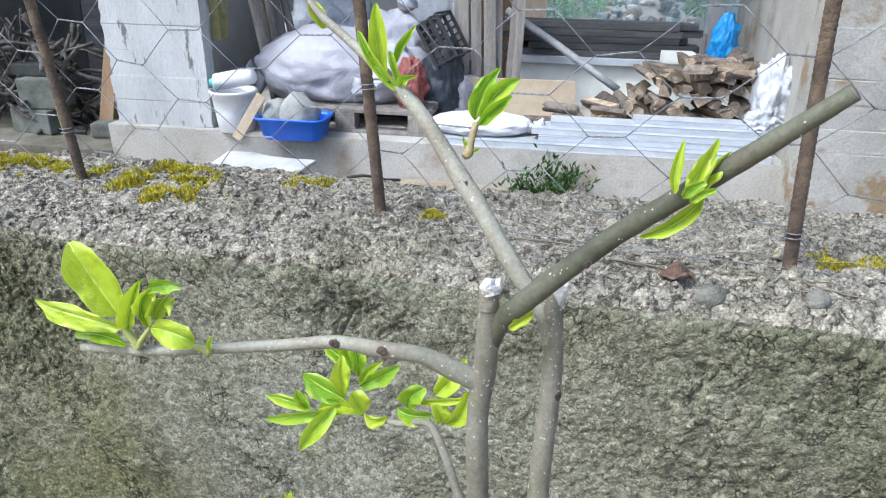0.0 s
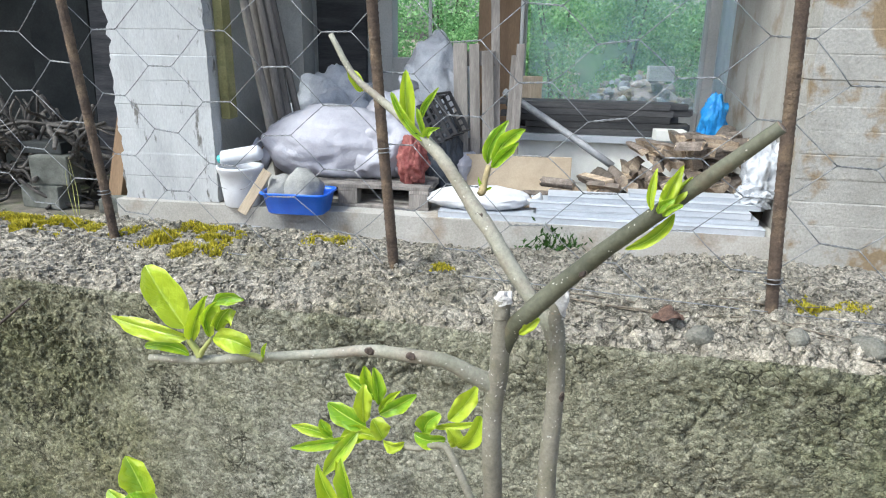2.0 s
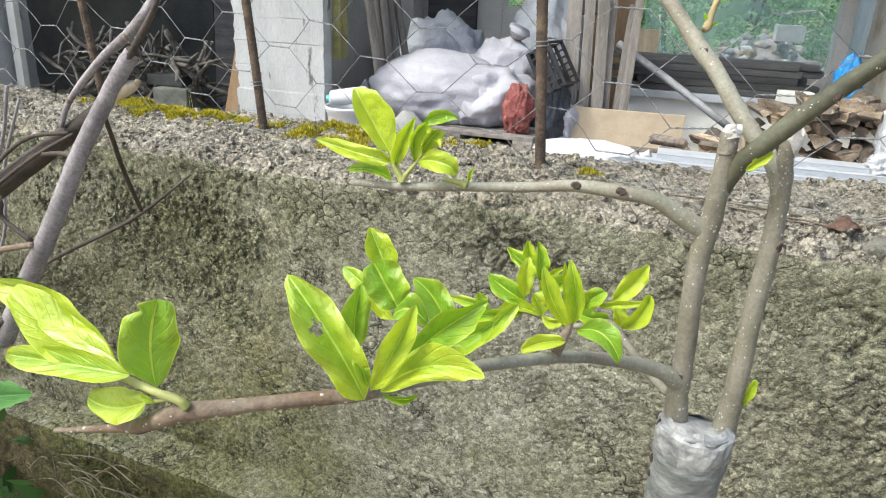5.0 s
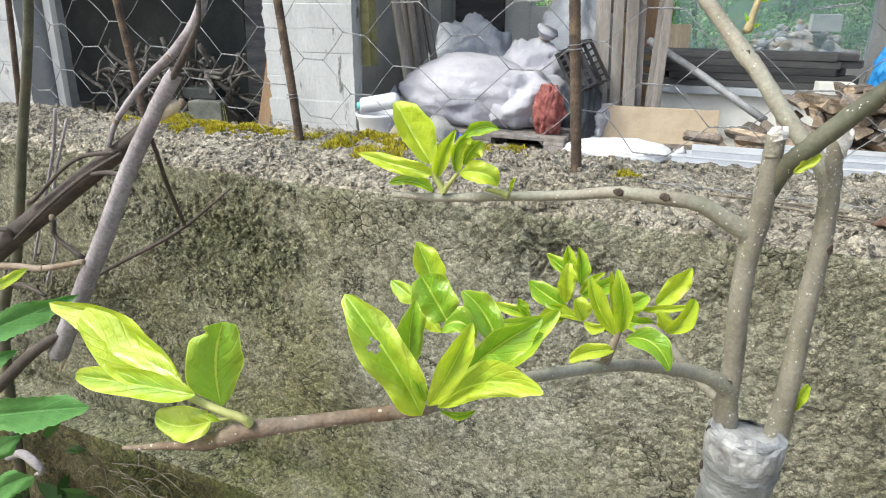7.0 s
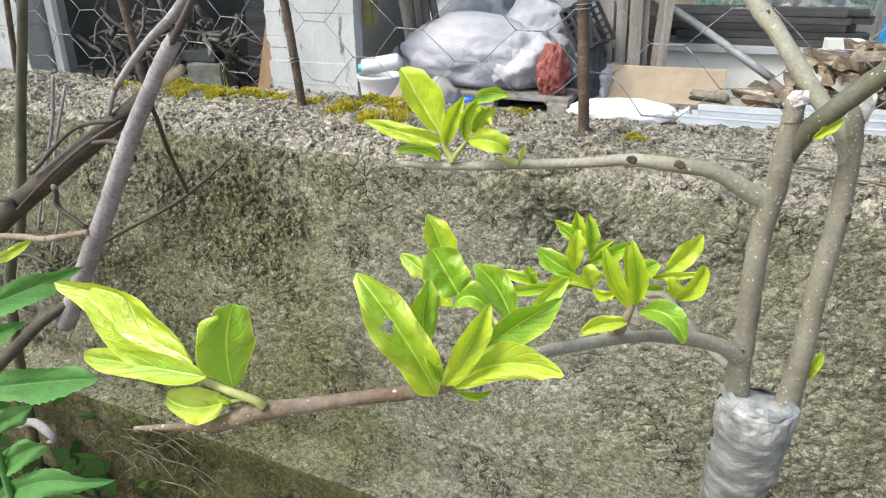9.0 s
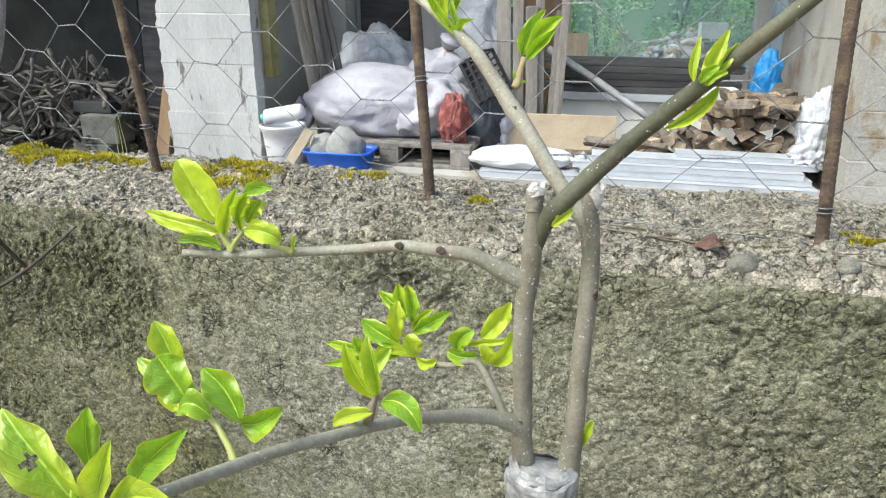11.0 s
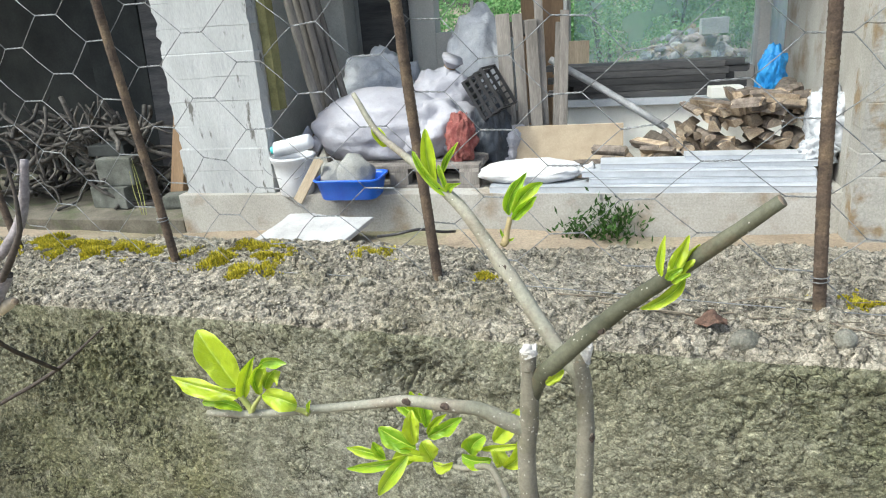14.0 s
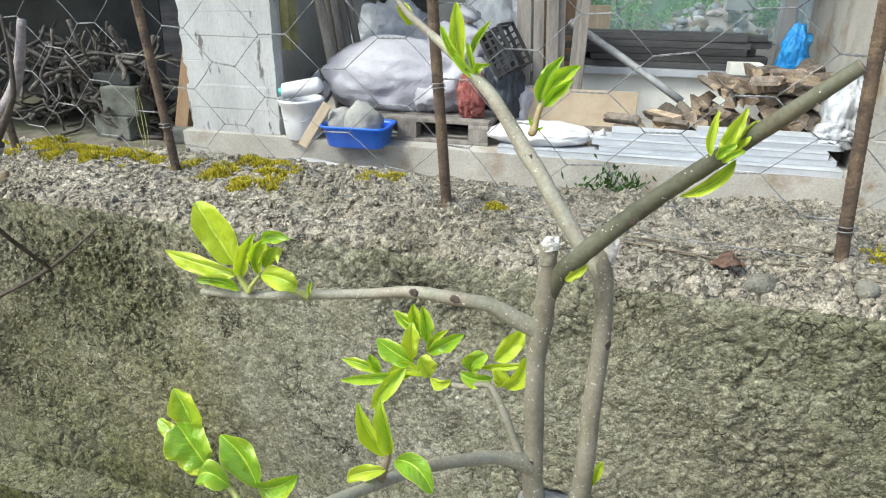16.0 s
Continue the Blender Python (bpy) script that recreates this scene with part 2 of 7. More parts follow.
M_BARK_PALE = material("pale_grey_green_bark", (0.215, 0.21, 0.155), (0.35, 0.335, 0.27), 40, 600, 0.35, 0.6, 0.5, 380, third=(0.24, 0.2, 0.155), third_scale=45, third_range=(0.5, 0.72), distance=0.0009)
M_BARK_GREEN = material("green_bark", (0.062, 0.064, 0.04), (0.125, 0.124, 0.084), 50, 500, 0.35, 0.6, 0.4, 420, third=(0.2, 0.12, 0.07), third_scale=30, third_range=(0.55, 0.8), distance=0.001)
M_BARK_RED = material("reddish_bark", (0.175, 0.115, 0.072), (0.31, 0.255, 0.195), 60, 500, 0.45, 0.7, 0.8, 420, distance=0.001)
M_SPOT = material("lenticel", (0.42, 0.4, 0.34), (0.54, 0.51, 0.45), 90, 900, 0.2, 0.85, 0.0)
M_SCAR = material("bud_scar", (0.035, 0.028, 0.024), (0.10, 0.07, 0.055), 300, 900, 0.3, 0.9, 0.5)
M_CUT = material("cut_wood", (0.38, 0.36, 0.33), (0.58, 0.56, 0.54), 120, 700, 0.3, 0.85, 0.3)
M_TAPE = material("grafting_tape", (0.13, 0.137, 0.132), (0.27, 0.277, 0.268), 60, 260, 0.35, 0.42, 0.8, 130, stretch=(1, 1, 2.0), third=(0.5, 0.5, 0.49), third_scale=40, third_range=(0.58, 0.72), distance=0.002)
M_TAPE_LIGHT = material("crumpled_tape_end", (0.17, 0.17, 0.17), (0.46, 0.46, 0.45), 90, 300, 0.35, 0.4, 0.6, 160, distance=0.0015)
M_LEAF = leaf_material("young_leaf", (0.47, 0.58, 0.042), (0.22, 0.41, 0.026), (1.0, 1.0, 0.5), 0.2, 0.3)
M_PETIOLE = material("green_petiole", (0.3, 0.33, 0.09), (0.38, 0.38, 0.14), 60, 400, 0.2, 0.5, 0.2)
M_PETIOLE_TAN = material("tan_petiole", (0.27, 0.2, 0.1), (0.38, 0.32, 0.16), 90, 400, 0.3, 0.6, 0.3)
M_NETTLE = leaf_material("nettle_leaf", (0.115, 0.27, 0.08), (0.07, 0.19, 0.05), (0.8, 1.0, 0.4), 0.6)
M_NETTLE.node_tree.nodes["Principled BSDF"].inputs["Specular IOR Level"].default_value = 0.2
M_DEAD = material("dead_cane_bark", (0.22, 0.193, 0.2), (0.36, 0.328, 0.338), 50, 400, 0.4, 0.8, 0.5, 300, distance=0.0015)
M_DEAD_DARK = material("dark_cane_bark", (0.05, 0.04, 0.033), (0.095, 0.074, 0.062), 50, 400, 0.4, 0.8, 0.5, 300, distance=0.0015)
M_STRAW = material("dry_straw", (0.09, 0.072, 0.052), (0.24, 0.205, 0.155), 60, 300, 0.3, 0.8, 0.0)
M_STONE = material("pebble", (0.2, 0.195, 0.16), (0.32, 0.305, 0.255), 90, 500, 0.5, 0.95, 0.9, 300, vary=0.3)
M_CONC = material("board_marked_concrete", (0.34, 0.35, 0.36), (0.46, 0.47, 0.48), 4.0, 120, 0.2, 0.9, 0.6, 45, third=(0.20, 0.195, 0.18), third_scale=7.0, third_range=(0.60, 0.68), distance=0.008)
M_PIER = material("chipped_pier_concrete", (0.36, 0.37, 0.375), (0.48, 0.49, 0.495), 4.0, 120, 0.2, 0.9, 0.6, 45, stretch=(1, 1, 0.3), third=(0.15, 0.145, 0.135), third_scale=13.0, third_range=(0.60, 0.66), distance=0.01)
M_CONC_TAN = material("stained_concrete", (0.36, 0.345, 0.31), (0.48, 0.465, 0.435), 2.2, 90, 0.3, 0.9, 0.7, 40, third=(0.27, 0.21, 0.145), third_scale=2.6, third_range=(0.54, 0.7), distance=0.008)
# near-black concrete: the shade of the recessed bays is put into its colour
M_CONC_DARK = material("shaded_bay_concrete", (0.022, 0.026, 0.026), (0.05, 0.054, 0.053), 2.5, 60, 0.3, 0.9, 0.4, 50, distance=0.006)
M_PLASTER = material("interior_plaster", (0.46, 0.455, 0.43), (0.6, 0.59, 0.56), 2.5, 80, 0.25, 0.9, 0.3, 50)
M_WOOD_GREY = material("weathered_wood", (0.15, 0.135, 0.122), (0.30, 0.272, 0.248), 14, 160, 0.4, 0.85, 0.5, 90, stretch=(1, 1, 0.12), vary=0.25)
M_WOOD_DARK = material("dark_lumber", (0.05, 0.051, 0.056), (0.12, 0.118, 0.12), 14, 160, 0.4, 0.8, 0.4, 90, stretch=(0.12, 1, 1), vary=0.4)
M_WOOD_PALE = material("pale_lumber", (0.5, 0.4, 0.28), (0.62, 0.52, 0.38), 14, 160, 0.3, 0.75, 0.3, 90, stretch=(1, 1, 0.15), vary=0.15)
M_WOOD_BROWN = material("brown_panel", (0.24, 0.155, 0.09), (0.33, 0.22, 0.13), 9, 120, 0.3, 0.7, 0.3, 80, stretch=(1, 1, 0.15))
M_LOG_BARK = material("log_bark", (0.1, 0.08, 0.065), (0.24, 0.2, 0.17), 25, 150, 0.45, 0.9, 0.8, 60, vary=0.35, distance=0.01)
M_LOG_END = material("split_log_wood", (0.25, 0.18, 0.12), (0.52, 0.42, 0.31), 20, 160, 0.45, 0.85, 0.6, 90, third=(0.2, 0.16, 0.13), third_scale=9.0, vary=0.4)
M_PVC = material("white_pvc", (0.36, 0.385, 0.42), (0.48, 0.505, 0.55), 6, 90, 0.12, 0.45, 0.1, vary=0.08)
M_SACK = material("woven_sack", (0.34, 0.335, 0.375), (0.45, 0.445, 0.49), 5, 240, 0.15, 0.6, 0.5, 22, third=(0.42, 0.36, 0.36), third_scale=5, third_range=(0.6, 0.8), distance=0.02)
M_SACK_WHITE = material("white_sack", (0.52, 0.52, 0.53), (0.64, 0.64, 0.65), 8, 240, 0.1, 0.5, 0.5, 26, distance=0.012)
M_SACK_GREY = material("grey_plastic_sack", (0.34, 0.36, 0.4), (0.52, 0.54, 0.58), 7, 140, 0.25, 0.4, 0.7, 18, distance=0.02)
M_SACK_RED = material("red_net_sack", (0.2, 0.035, 0.035), (0.38, 0.14, 0.12), 22, 260, 0.4, 0.7, 0.8, 40, distance=0.015)
M_BAG_DARK = material("dark_blue_plastic", (0.025, 0.03, 0.04), (0.07, 0.08, 0.1), 9, 120, 0.3, 0.4, 0.6, 22, distance=0.015)
M_BLOCK = material("grey_block", (0.10, 0.105, 0.09), (0.19, 0.195, 0.175), 9, 120, 0.4, 0.95, 0.6, 60, third=(0.42, 0.43, 0.42), third_scale=16, third_range=(0.68, 0.76), distance=0.006)
M_OLIVE = material("mossy_yellow_plaster", (0.20, 0.185, 0.075), (0.32, 0.30, 0.14), 5, 90, 0.3, 0.9, 0.5, 50, third=(0.1, 0.1, 0.04), third_scale=6, distance=0.006)
M_WALL_DAMP = material("damp_board_marked_concrete", (0.315, 0.305, 0.278), (0.42, 0.41, 0.38), 3.0, 90, 0.3, 0.9, 0.8, 40, third=(0.26, 0.195, 0.12), third_scale=4.6, third_range=(0.53, 0.62), distance=0.009)
M_FILM = material("clear_film_bundle", (0.38, 0.4, 0.43), (0.56, 0.58, 0.62), 10, 90, 0.15, 0.2, 0.8, 25, distance=0.015)
M_BLUE = material("blue_plastic", (0.012, 0.10, 0.62), (0.02, 0.14, 0.7), 8, 120, 0.15, 0.35, 0.1)
M_BLUE_BAG = material("blue_bag_plastic", (0.015, 0.20, 0.58), (0.05, 0.34, 0.75), 12, 120, 0.2, 0.35, 0.8, 25, distance=0.012)
M_BUCKET = material("white_bucket_plastic", (0.56, 0.57, 0.6), (0.68, 0.69, 0.72), 8, 120, 0.1, 0.4, 0.1)
M_TEAL = material("teal_cap_plastic", (0.05, 0.4, 0.4), (0.08, 0.5, 0.48), 20, 200, 0.1, 0.4, 0.0)
M_BLACK = material("black_plastic", (0.02, 0.02, 0.022), (0.04, 0.04, 0.045), 20, 200, 0.2, 0.4, 0.1)
M_GREY_BAG = material("grey_cement_lump", (0.24, 0.24, 0.23), (0.36, 0.36, 0.34), 10, 160, 0.3, 0.8, 0.5, 60)
M_CARD = material("cardboard", (0.4, 0.32, 0.23), (0.5, 0.41, 0.3), 6, 120, 0.15, 0.8, 0.2)
M_METAL = material("grey_steel_pipe", (0.27, 0.275, 0.29), (0.40, 0.405, 0.42), 20, 200, 0.3, 0.6, 0.2, metal=0.1)
M_FRAME = material("white_paint", (0.7, 0.7, 0.66), (0.8, 0.8, 0.77), 10, 150, 0.15, 0.6, 0.1)
M_EARTH = material("yard_earth", (0.27, 0.21, 0.15), (0.40, 0.33, 0.25), 2.0, 60, 0.4, 0.95, 0.8, 25, third=(0.12, 0.15, 0.06), third_scale=0.8, third_range=(0.5, 0.7), distance=0.02)
M_FLOOR_DIRT = material("dirty_floor", (0.10, 0.09, 0.07), (0.2, 0.18, 0.145), 5, 90, 0.4, 0.95, 0.7, 40, third=(0.09, 0.11, 0.05), third_scale=4, distance=0.01)
M_PALE_SLAB = material("pale_cast_slab", (0.36, 0.36, 0.36), (0.48, 0.48, 0.48), 8, 120, 0.2, 0.85, 0.3)
M_STICK = material("dry_sticks", (0.05, 0.045, 0.04), (0.145, 0.132, 0.12), 20, 160, 0.35, 0.9, 0.4, vary=0.3)
M_TREE = foliage_material("tree_leaves", (0.11, 0.27, 0.10), (0.36, 0.58, 0.27))
M_WEED = foliage_material("weed_leaves", (0.02, 0.05, 0.012), (0.06, 0.13, 0.03))
M_RUBBLE = material("mixed_rubble", (0.35, 0.3, 0.27), (0.6, 0.55, 0.52), 6, 60, 0.3, 0.9, 0.5, 30, vary=0.35)


# ---- making parts ----
def part(name, bm, mat, parent=None, label="", smooth=True):
    me = bpy.data.meshes.new(name)
    bm.to_mesh(me)
    bm.free()
    return mesh_part(name, me, mat, parent, label, smooth)


def mesh_part(name, me, mat, parent=None, label="", smooth=True):
    for m in mat if isinstance(mat, (list, tuple)) else (mat,):
        me.materials.append(m)
    if smooth:
        me.polygons.foreach_set("use_smooth", [True] * len(me.polygons))
    ob = new(name, me)
    if parent:
        ob.parent = parent
    if label:
        ob["label"] = label
    return ob


def thing(name, m, label, category, group="", kind=""):
    ob = new(name)
    ob.matrix_world = m
    return tagged(ob, label, category, group, kind)


BUILDING = pose(0, 3.16, 0.33, 0, 0, 7.2)


def at(u, v, w, rx=0, ry=0, rz=0):
    """A pose in the shed: along its front, into it, above its floor."""
    return BUILDING @ pose(u, v, w, rx, ry, rz)


def box(bm, x0, y0, z0, x1, y1, z1, bevel=0.0, turn=None):
    r = bmesh.ops.create_cube(bm, size=1)
    vs = r["verts"]
    bmesh.ops.scale(bm, vec=(x1 - x0, y1 - y0, z1 - z0), verts=vs)
    bmesh.ops.translate(bm, vec=((x0 + x1) / 2, (y0 + y1) / 2, (z0 + z1) / 2), verts=vs)
    if bevel:
        es = list({e for v in vs for e in v.link_edges})
        g = bmesh.ops.bevel(bm, geom=es, offset=bevel, segments=2, affect="EDGES", profile=0.6)
        vs = list({v for f in g["faces"] for v in f.verts} | {v for v in vs if v.is_valid})
    if turn is not None:
        bmesh.ops.transform(bm, matrix=turn, verts=[v for v in vs if v.is_valid])
    return bm


def smooth_line(points, steps=5):
    """Catmull-Rom through points of any width."""
    p = np.array(points, float)
    p = np.vstack([2 * p[0] - p[1], p, 2 * p[-1] - p[-2]])
    out = []
    for i in range(1, len(p) - 2):
        for k in range(steps):
            t = k / steps
            out.append(0.5 * (2 * p[i] + (p[i + 1] - p[i - 1]) * t + (2 * p[i - 1] - 5 * p[i] + 4 * p[i + 1] - p[i + 2]) * t**2
                              + (3 * p[i] - p[i - 1] - 3 * p[i + 1] + p[i + 2]) * t**3))
    out.append(p[-2])
    return np.array(out)


def tube(bm, points, sides=10, steps=5, wobble=0.0, cap=0, seed=1, flat=1.0):
    """A round stem through (x, y, z, radius)."""
    line = smooth_line(points, steps) if steps > 1 else np.array(points, float)
    c, r = line[:, :3], np.maximum(line[:, 3], 1e-4)
    rng = np.random.default_rng(seed)
    tang = np.gradient(c, axis=0)
    tang /= np.linalg.norm(tang, axis=1)[:, None] + 1e-12
    ref = np.array([0.13, -0.97, 0.21]) if abs(tang[0][1]) < 0.9 else np.array([1.0, 0.1, 0.0])
    rings = []
    for i in range(len(c)):
        a = ref - (ref @ tang[i]) * tang[i]
        a /= np.linalg.norm(a)
        ref = a
        b = np.cross(tang[i], a)
        ring = []
        for k in range(sides):
            ang = 2 * math.pi * k / sides
            rad = r[i] * (1 + wobble * rng.uniform(-1, 1))
            ring.append(bm.verts.new(c[i] + rad * (math.cos(ang) * a * flat + math.sin(ang) * b)))
        rings.append(ring)
    for i in range(len(rings) - 1):
        for k in range(sides):
            bm.faces.new((rings[i][k], rings[i][(k + 1) % sides], rings[i + 1][(k + 1) % sides], rings[i + 1][k]))
    for ring, flip in ((rings[0], True), (rings[-1], False)):
        f = bm.faces.new(ring[::-1] if flip else ring)
        if not flip:
            f.material_index = cap
    return line


def blob(bm, size, seed, rough=0.18, scale=2.2, sub=4, flat_base=0.35, centre=(0, 0, 0)):
    """A lumpy body standing on z = 0: a filled sack, a stone, a bundle."""
    g = bmesh.ops.create_icosphere(bm, subdivisions=sub, radius=1.0)
    off = Vector((seed * 7.3, seed * 3.1, seed * 1.7))
    for v in g["verts"]:
        d = 1 + rough * noise.fractal(v.co * scale + off, 1.0, 2.0, 4) + 0.35 * rough * abs(noise.noise(v.co * scale * 3 + off))
        n = v.co * d
        n.z = max(n.z, -1 + flat_base) + 1 - flat_base
        v.co = Vector((n.x * size[0] / 2 + centre[0], n.y * size[1] / 2 + centre[1], n.z / (2 - flat_base) * size[2] + centre[2]))
    return bm


# ---- noise on arrays ----
def hash3(i, j, k, s=0):
    n = (i.astype(np.int64) * 73856093) ^ (j.astype(np.int64) * 19349663) ^ (k.astype(np.int64) * 83492791) ^ (s * 2654435761)
    n = (n ^ (n >> 13)) * 1274126177 & 0x7FFFFFFF
    n = (n ^ (n >> 11)) * 668265263 & 0x7FFFFFFF
    return (n & 0xFFFF) / 65535.0


def value_noise(p, s=0):
    i = np.floor(p).astype(np.int64)
    f = p - i
    f = f * f * (3 - 2 * f)
    out = 0
    for a in (0, 1):
        for b in (0, 1):
            for c in (0, 1):
                w = (f[:, 0] if a else 1 - f[:, 0]) * (f[:, 1] if b else 1 - f[:, 1]) * (f[:, 2] if c else 1 - f[:, 2])
                out = out + w * hash3(i[:, 0] + a, i[:, 1] + b, i[:, 2] + c, s)
    return out * 2 - 1


def fbm(p, octaves=4, s=0):
    return sum(value_noise(p * 2**o, s + o) / 2**o for o in range(octaves))


def worley(p, s=0):
    """Distances to the nearest and the second nearest of scattered points, and a random value of the nearest one's cell."""
    i = np.floor(p).astype(np.int64)
    d1, d2, cell = np.full(len(p), 9.0), np.full(len(p), 9.0), np.zeros(len(p))
    for a in (-1, 0, 1):
        for b in (-1, 0, 1):
            for c in (-1, 0, 1):
                q = i + (a, b, c)
                pt = q + np.stack([hash3(q[:, 0], q[:, 1], q[:, 2], s + n) for n in (1, 2, 3)], 1)
                d = np.linalg.norm(pt - p, axis=1)
                near = d < d1
                d2 = np.where(near, d1, np.minimum(d2, d))
                cell = np.where(near, hash3(q[:, 0], q[:, 1], q[:, 2], s + 7), cell)
                d1 = np.where(near, d, d1)
    return d1, d2, cell


# ---- ground ----
def ground():
    xs = np.unique(np.concatenate([np.linspace(-300, -8, 14), np.linspace(-8, 8, 54), np.linspace(8, 300, 14)]))
    ys = np.unique(np.concatenate([np.linspace(-300, -4, 12), np.linspace(-4, 12, 54), np.linspace(12, 300, 16)]))
    gx, gy = np.meshgrid(xs, ys, indexing="ij")
    p = np.stack([gx.ravel(), gy.ravel(), 0 * gx.ravel()], 1)
    z = np.where(p[:, 1] < 0.15, 0.0, 0.1) + 0.03 * fbm(p * 1.3, 3) * (np.abs(p[:, 0]) < 20)
    z = np.where(p[:, 1] > 6.2, 0.25 + 0.02 * np.clip(p[:, 1] - 6.2, 0, 20), z)
    p[:, 2] = z
    n, m = len(xs), len(ys)
    faces = [(a * m + b, (a + 1) * m + b, (a + 1) * m + b + 1, a * m + b + 1) for a in range(n - 1) for b in range(m - 1)]
    me = bpy.data.meshes.new("ground")
    me.from_pydata(p.tolist(), [], faces)
    tagged(mesh_part("ground", me, M_EARTH), "bare brown yard earth with patches of green", "ground", kind="structure")


ground()


# ---- garden wall ----
def wall_top_line(x):
    x, along = max(-1.0, min(0.7, x)), x
    turn = 0.06 * (along - x)
    f, b = -0.088 + 0.06 * x, 0.127 + 0.10 * x + 0.02 * max(0.0, min(1.0, (x + 0.3) / 0.6))
    return f + turn, b + turn


def garden_wall():
    fine = np.arange(-0.98, 0.66, 0.0019)
    xs = np.concatenate([np.linspace(-6, -1.0, 60), fine, np.linspace(0.68, 6, 65)])
    # the section, from the foot in front over the top to the foot behind: which side, height or share of the width
    sec = [("low", z) for z in np.linspace(-0.1, 0.56, 16)] + [("low", z) for z in np.arange(0.57, 0.724, 0.005)]
    sec += [("ledge", t) for t in np.linspace(0, 1, 7)]
    sec += [("front", z) for z in np.concatenate([np.arange(0.737, 0.80, 0.0035), np.arange(0.80, 1.078, 0.0019)])]
    sec += [("edge", t) for t in np.linspace(0, 1, 14)[1:-1]]
    sec += [("top", t) for t in np.linspace(0.06, 0.96, 84)]
    sec += [("edge2", t) for t in np.linspace(0, 1, 8)[1:-1]]
    sec += [("back", z) for z in np.linspace(1.06, -0.1, 30)]
    X, Y, Z, N = [], [], [], []
    for x in xs:
        f, b = wall_top_line(x)
        w = b - f
        for kind, t in sec:
            if kind == "low":
                y, z, n = f - 0.05, t, (0, -1, 0)
            elif kind == "ledge":
                y, z, n = f - 0.05 + 0.046 * t, 0.729 + 0.005 * t, (0, -0.2, 0.95)
            elif kind == "front":
                y, z, n = f - 0.004 * (1.07 - t) / 0.4, t, (0, -1, 0)
            elif kind == "edge":
                a = t * math.pi / 2
                y, z, n = f + 0.05 * w * (1 - math.cos(a)), 1.078 + 0.016 * math.sin(a), (0, -math.cos(a), math.sin(a))
            elif kind == "top":
                y, z, n = f + w * t, 1.096 + 0.006 * math.sin(t * 3), (0, 0, 1)
            elif kind == "edge2":
                a = t * math.pi / 2
                y, z, n = f + w * (0.96 + 0.04 * math.sin(a)), 1.06 + 0.036 * math.cos(a), (0, math.sin(a), math.cos(a))
            else:
                y, z, n = b, t, (0, 1, 0)
            X.append(x), Y.append(y), Z.append(z), N.append(n)
    p = np.stack([X, Y, Z], 1)
    nrm = np.array(N, float)
    up = nrm[:, 2].clip(0, 1)
    broad = 0.005 * fbm(p * (6, 6, 9), 3, 3)
    lump = 0.0017 * fbm(p * 40, 5, 11)
    # honeycombed places, where the mortar never filled the gravel, and a smoother stretch between them
    away = 1 / (1 + np.exp(-(np.abs(p[:, 0] + 0.06) - 0.2) * 22))
    rough = np.clip(1.2 * fbm(p * (7, 7, 9), 3, 17) + 0.75 * away - 0.15, 0, 1)
    for cx, cz, r, s in ((-0.38, 1.0, 0.11, 1.0), (0.30, 1.045, 0.10, 0.9), (0.22, 0.97, 0.12, 0.6), (-0.48, 0.93, 0.09, 0.7), (-0.30, 0.93, 0.08, 0.7)):
        rough = np.maximum(rough, s * np.exp(-(((p[:, 0] - cx) / r) ** 2 + ((p[:, 2] - cz) / (0.5 * r)) ** 2)))
    d1, d2, cell = worley(p * 150 + 0.5 * fbm(p * 90, 2, 5)[:, None], 21)
    pebble = (0.0008 + 0.0030 * rough + 0.0018 * up) * (np.clip((d2 - d1) * 3.0, 0, 1) ** 0.6 * (0.55 + 0.7 * cell) - 0.6)
    e1, e2, cell2 = worley(p * 42 + 0.5 * fbm(p * 40, 2, 9)[:, None], 31)
    stone = 0.0045 * up * (np.clip((e2 - e1) * 2.5, 0, 1) * cell2)
    gap = np.clip(1.2 - (e2 - e1) * 7.0, 0, 1) * np.clip(1.6 * fbm(p * 22, 3, 41) + 0.1, 0, 1)
    pit = -0.0055 * rough * (1 - 0.6 * up) * gap * (np.abs(nrm[:, 1]) > 0.2) + 0.003 * rough * (cell2 - 0.4)
    ledge_keep = np.where((p[:, 2] > 0.71) & (p[:, 2] < 0.741), 0.4, 1.0)
    amount = (broad + lump + pebble + stone + pit) * ledge_keep
    p += nrm * amount[:, None]
    n, m = len(xs), len(sec)
    idx = np.arange(n * m).reshape(n, m)
    faces = np.stack([idx[:-1, :-1], idx[1:, :-1], idx[1:, 1:], idx[:-1, 1:]], -1).reshape(-1, 4)
    me = bpy.data.meshes.new("garden_wall")
    ends = [idx[0].tolist(), idx[-1][::-1].tolist()]
    me.from_pydata(p.tolist(), [], faces.tolist() + ends)
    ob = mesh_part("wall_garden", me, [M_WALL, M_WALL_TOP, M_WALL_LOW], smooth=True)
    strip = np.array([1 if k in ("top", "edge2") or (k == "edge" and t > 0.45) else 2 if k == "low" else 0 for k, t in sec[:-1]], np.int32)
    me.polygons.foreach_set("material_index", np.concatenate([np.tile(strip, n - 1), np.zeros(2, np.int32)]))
    tagged(ob, "old rough grey concrete garden wall with crumbling mossy top", "wall", kind="structure")
    tops = p[[k for k in range(len(p)) if up[k] > 0.9 and -1.0 < p[k, 0] < 0.75]]
    return tops


TOPS = garden_wall()
TOP_GRID = {}
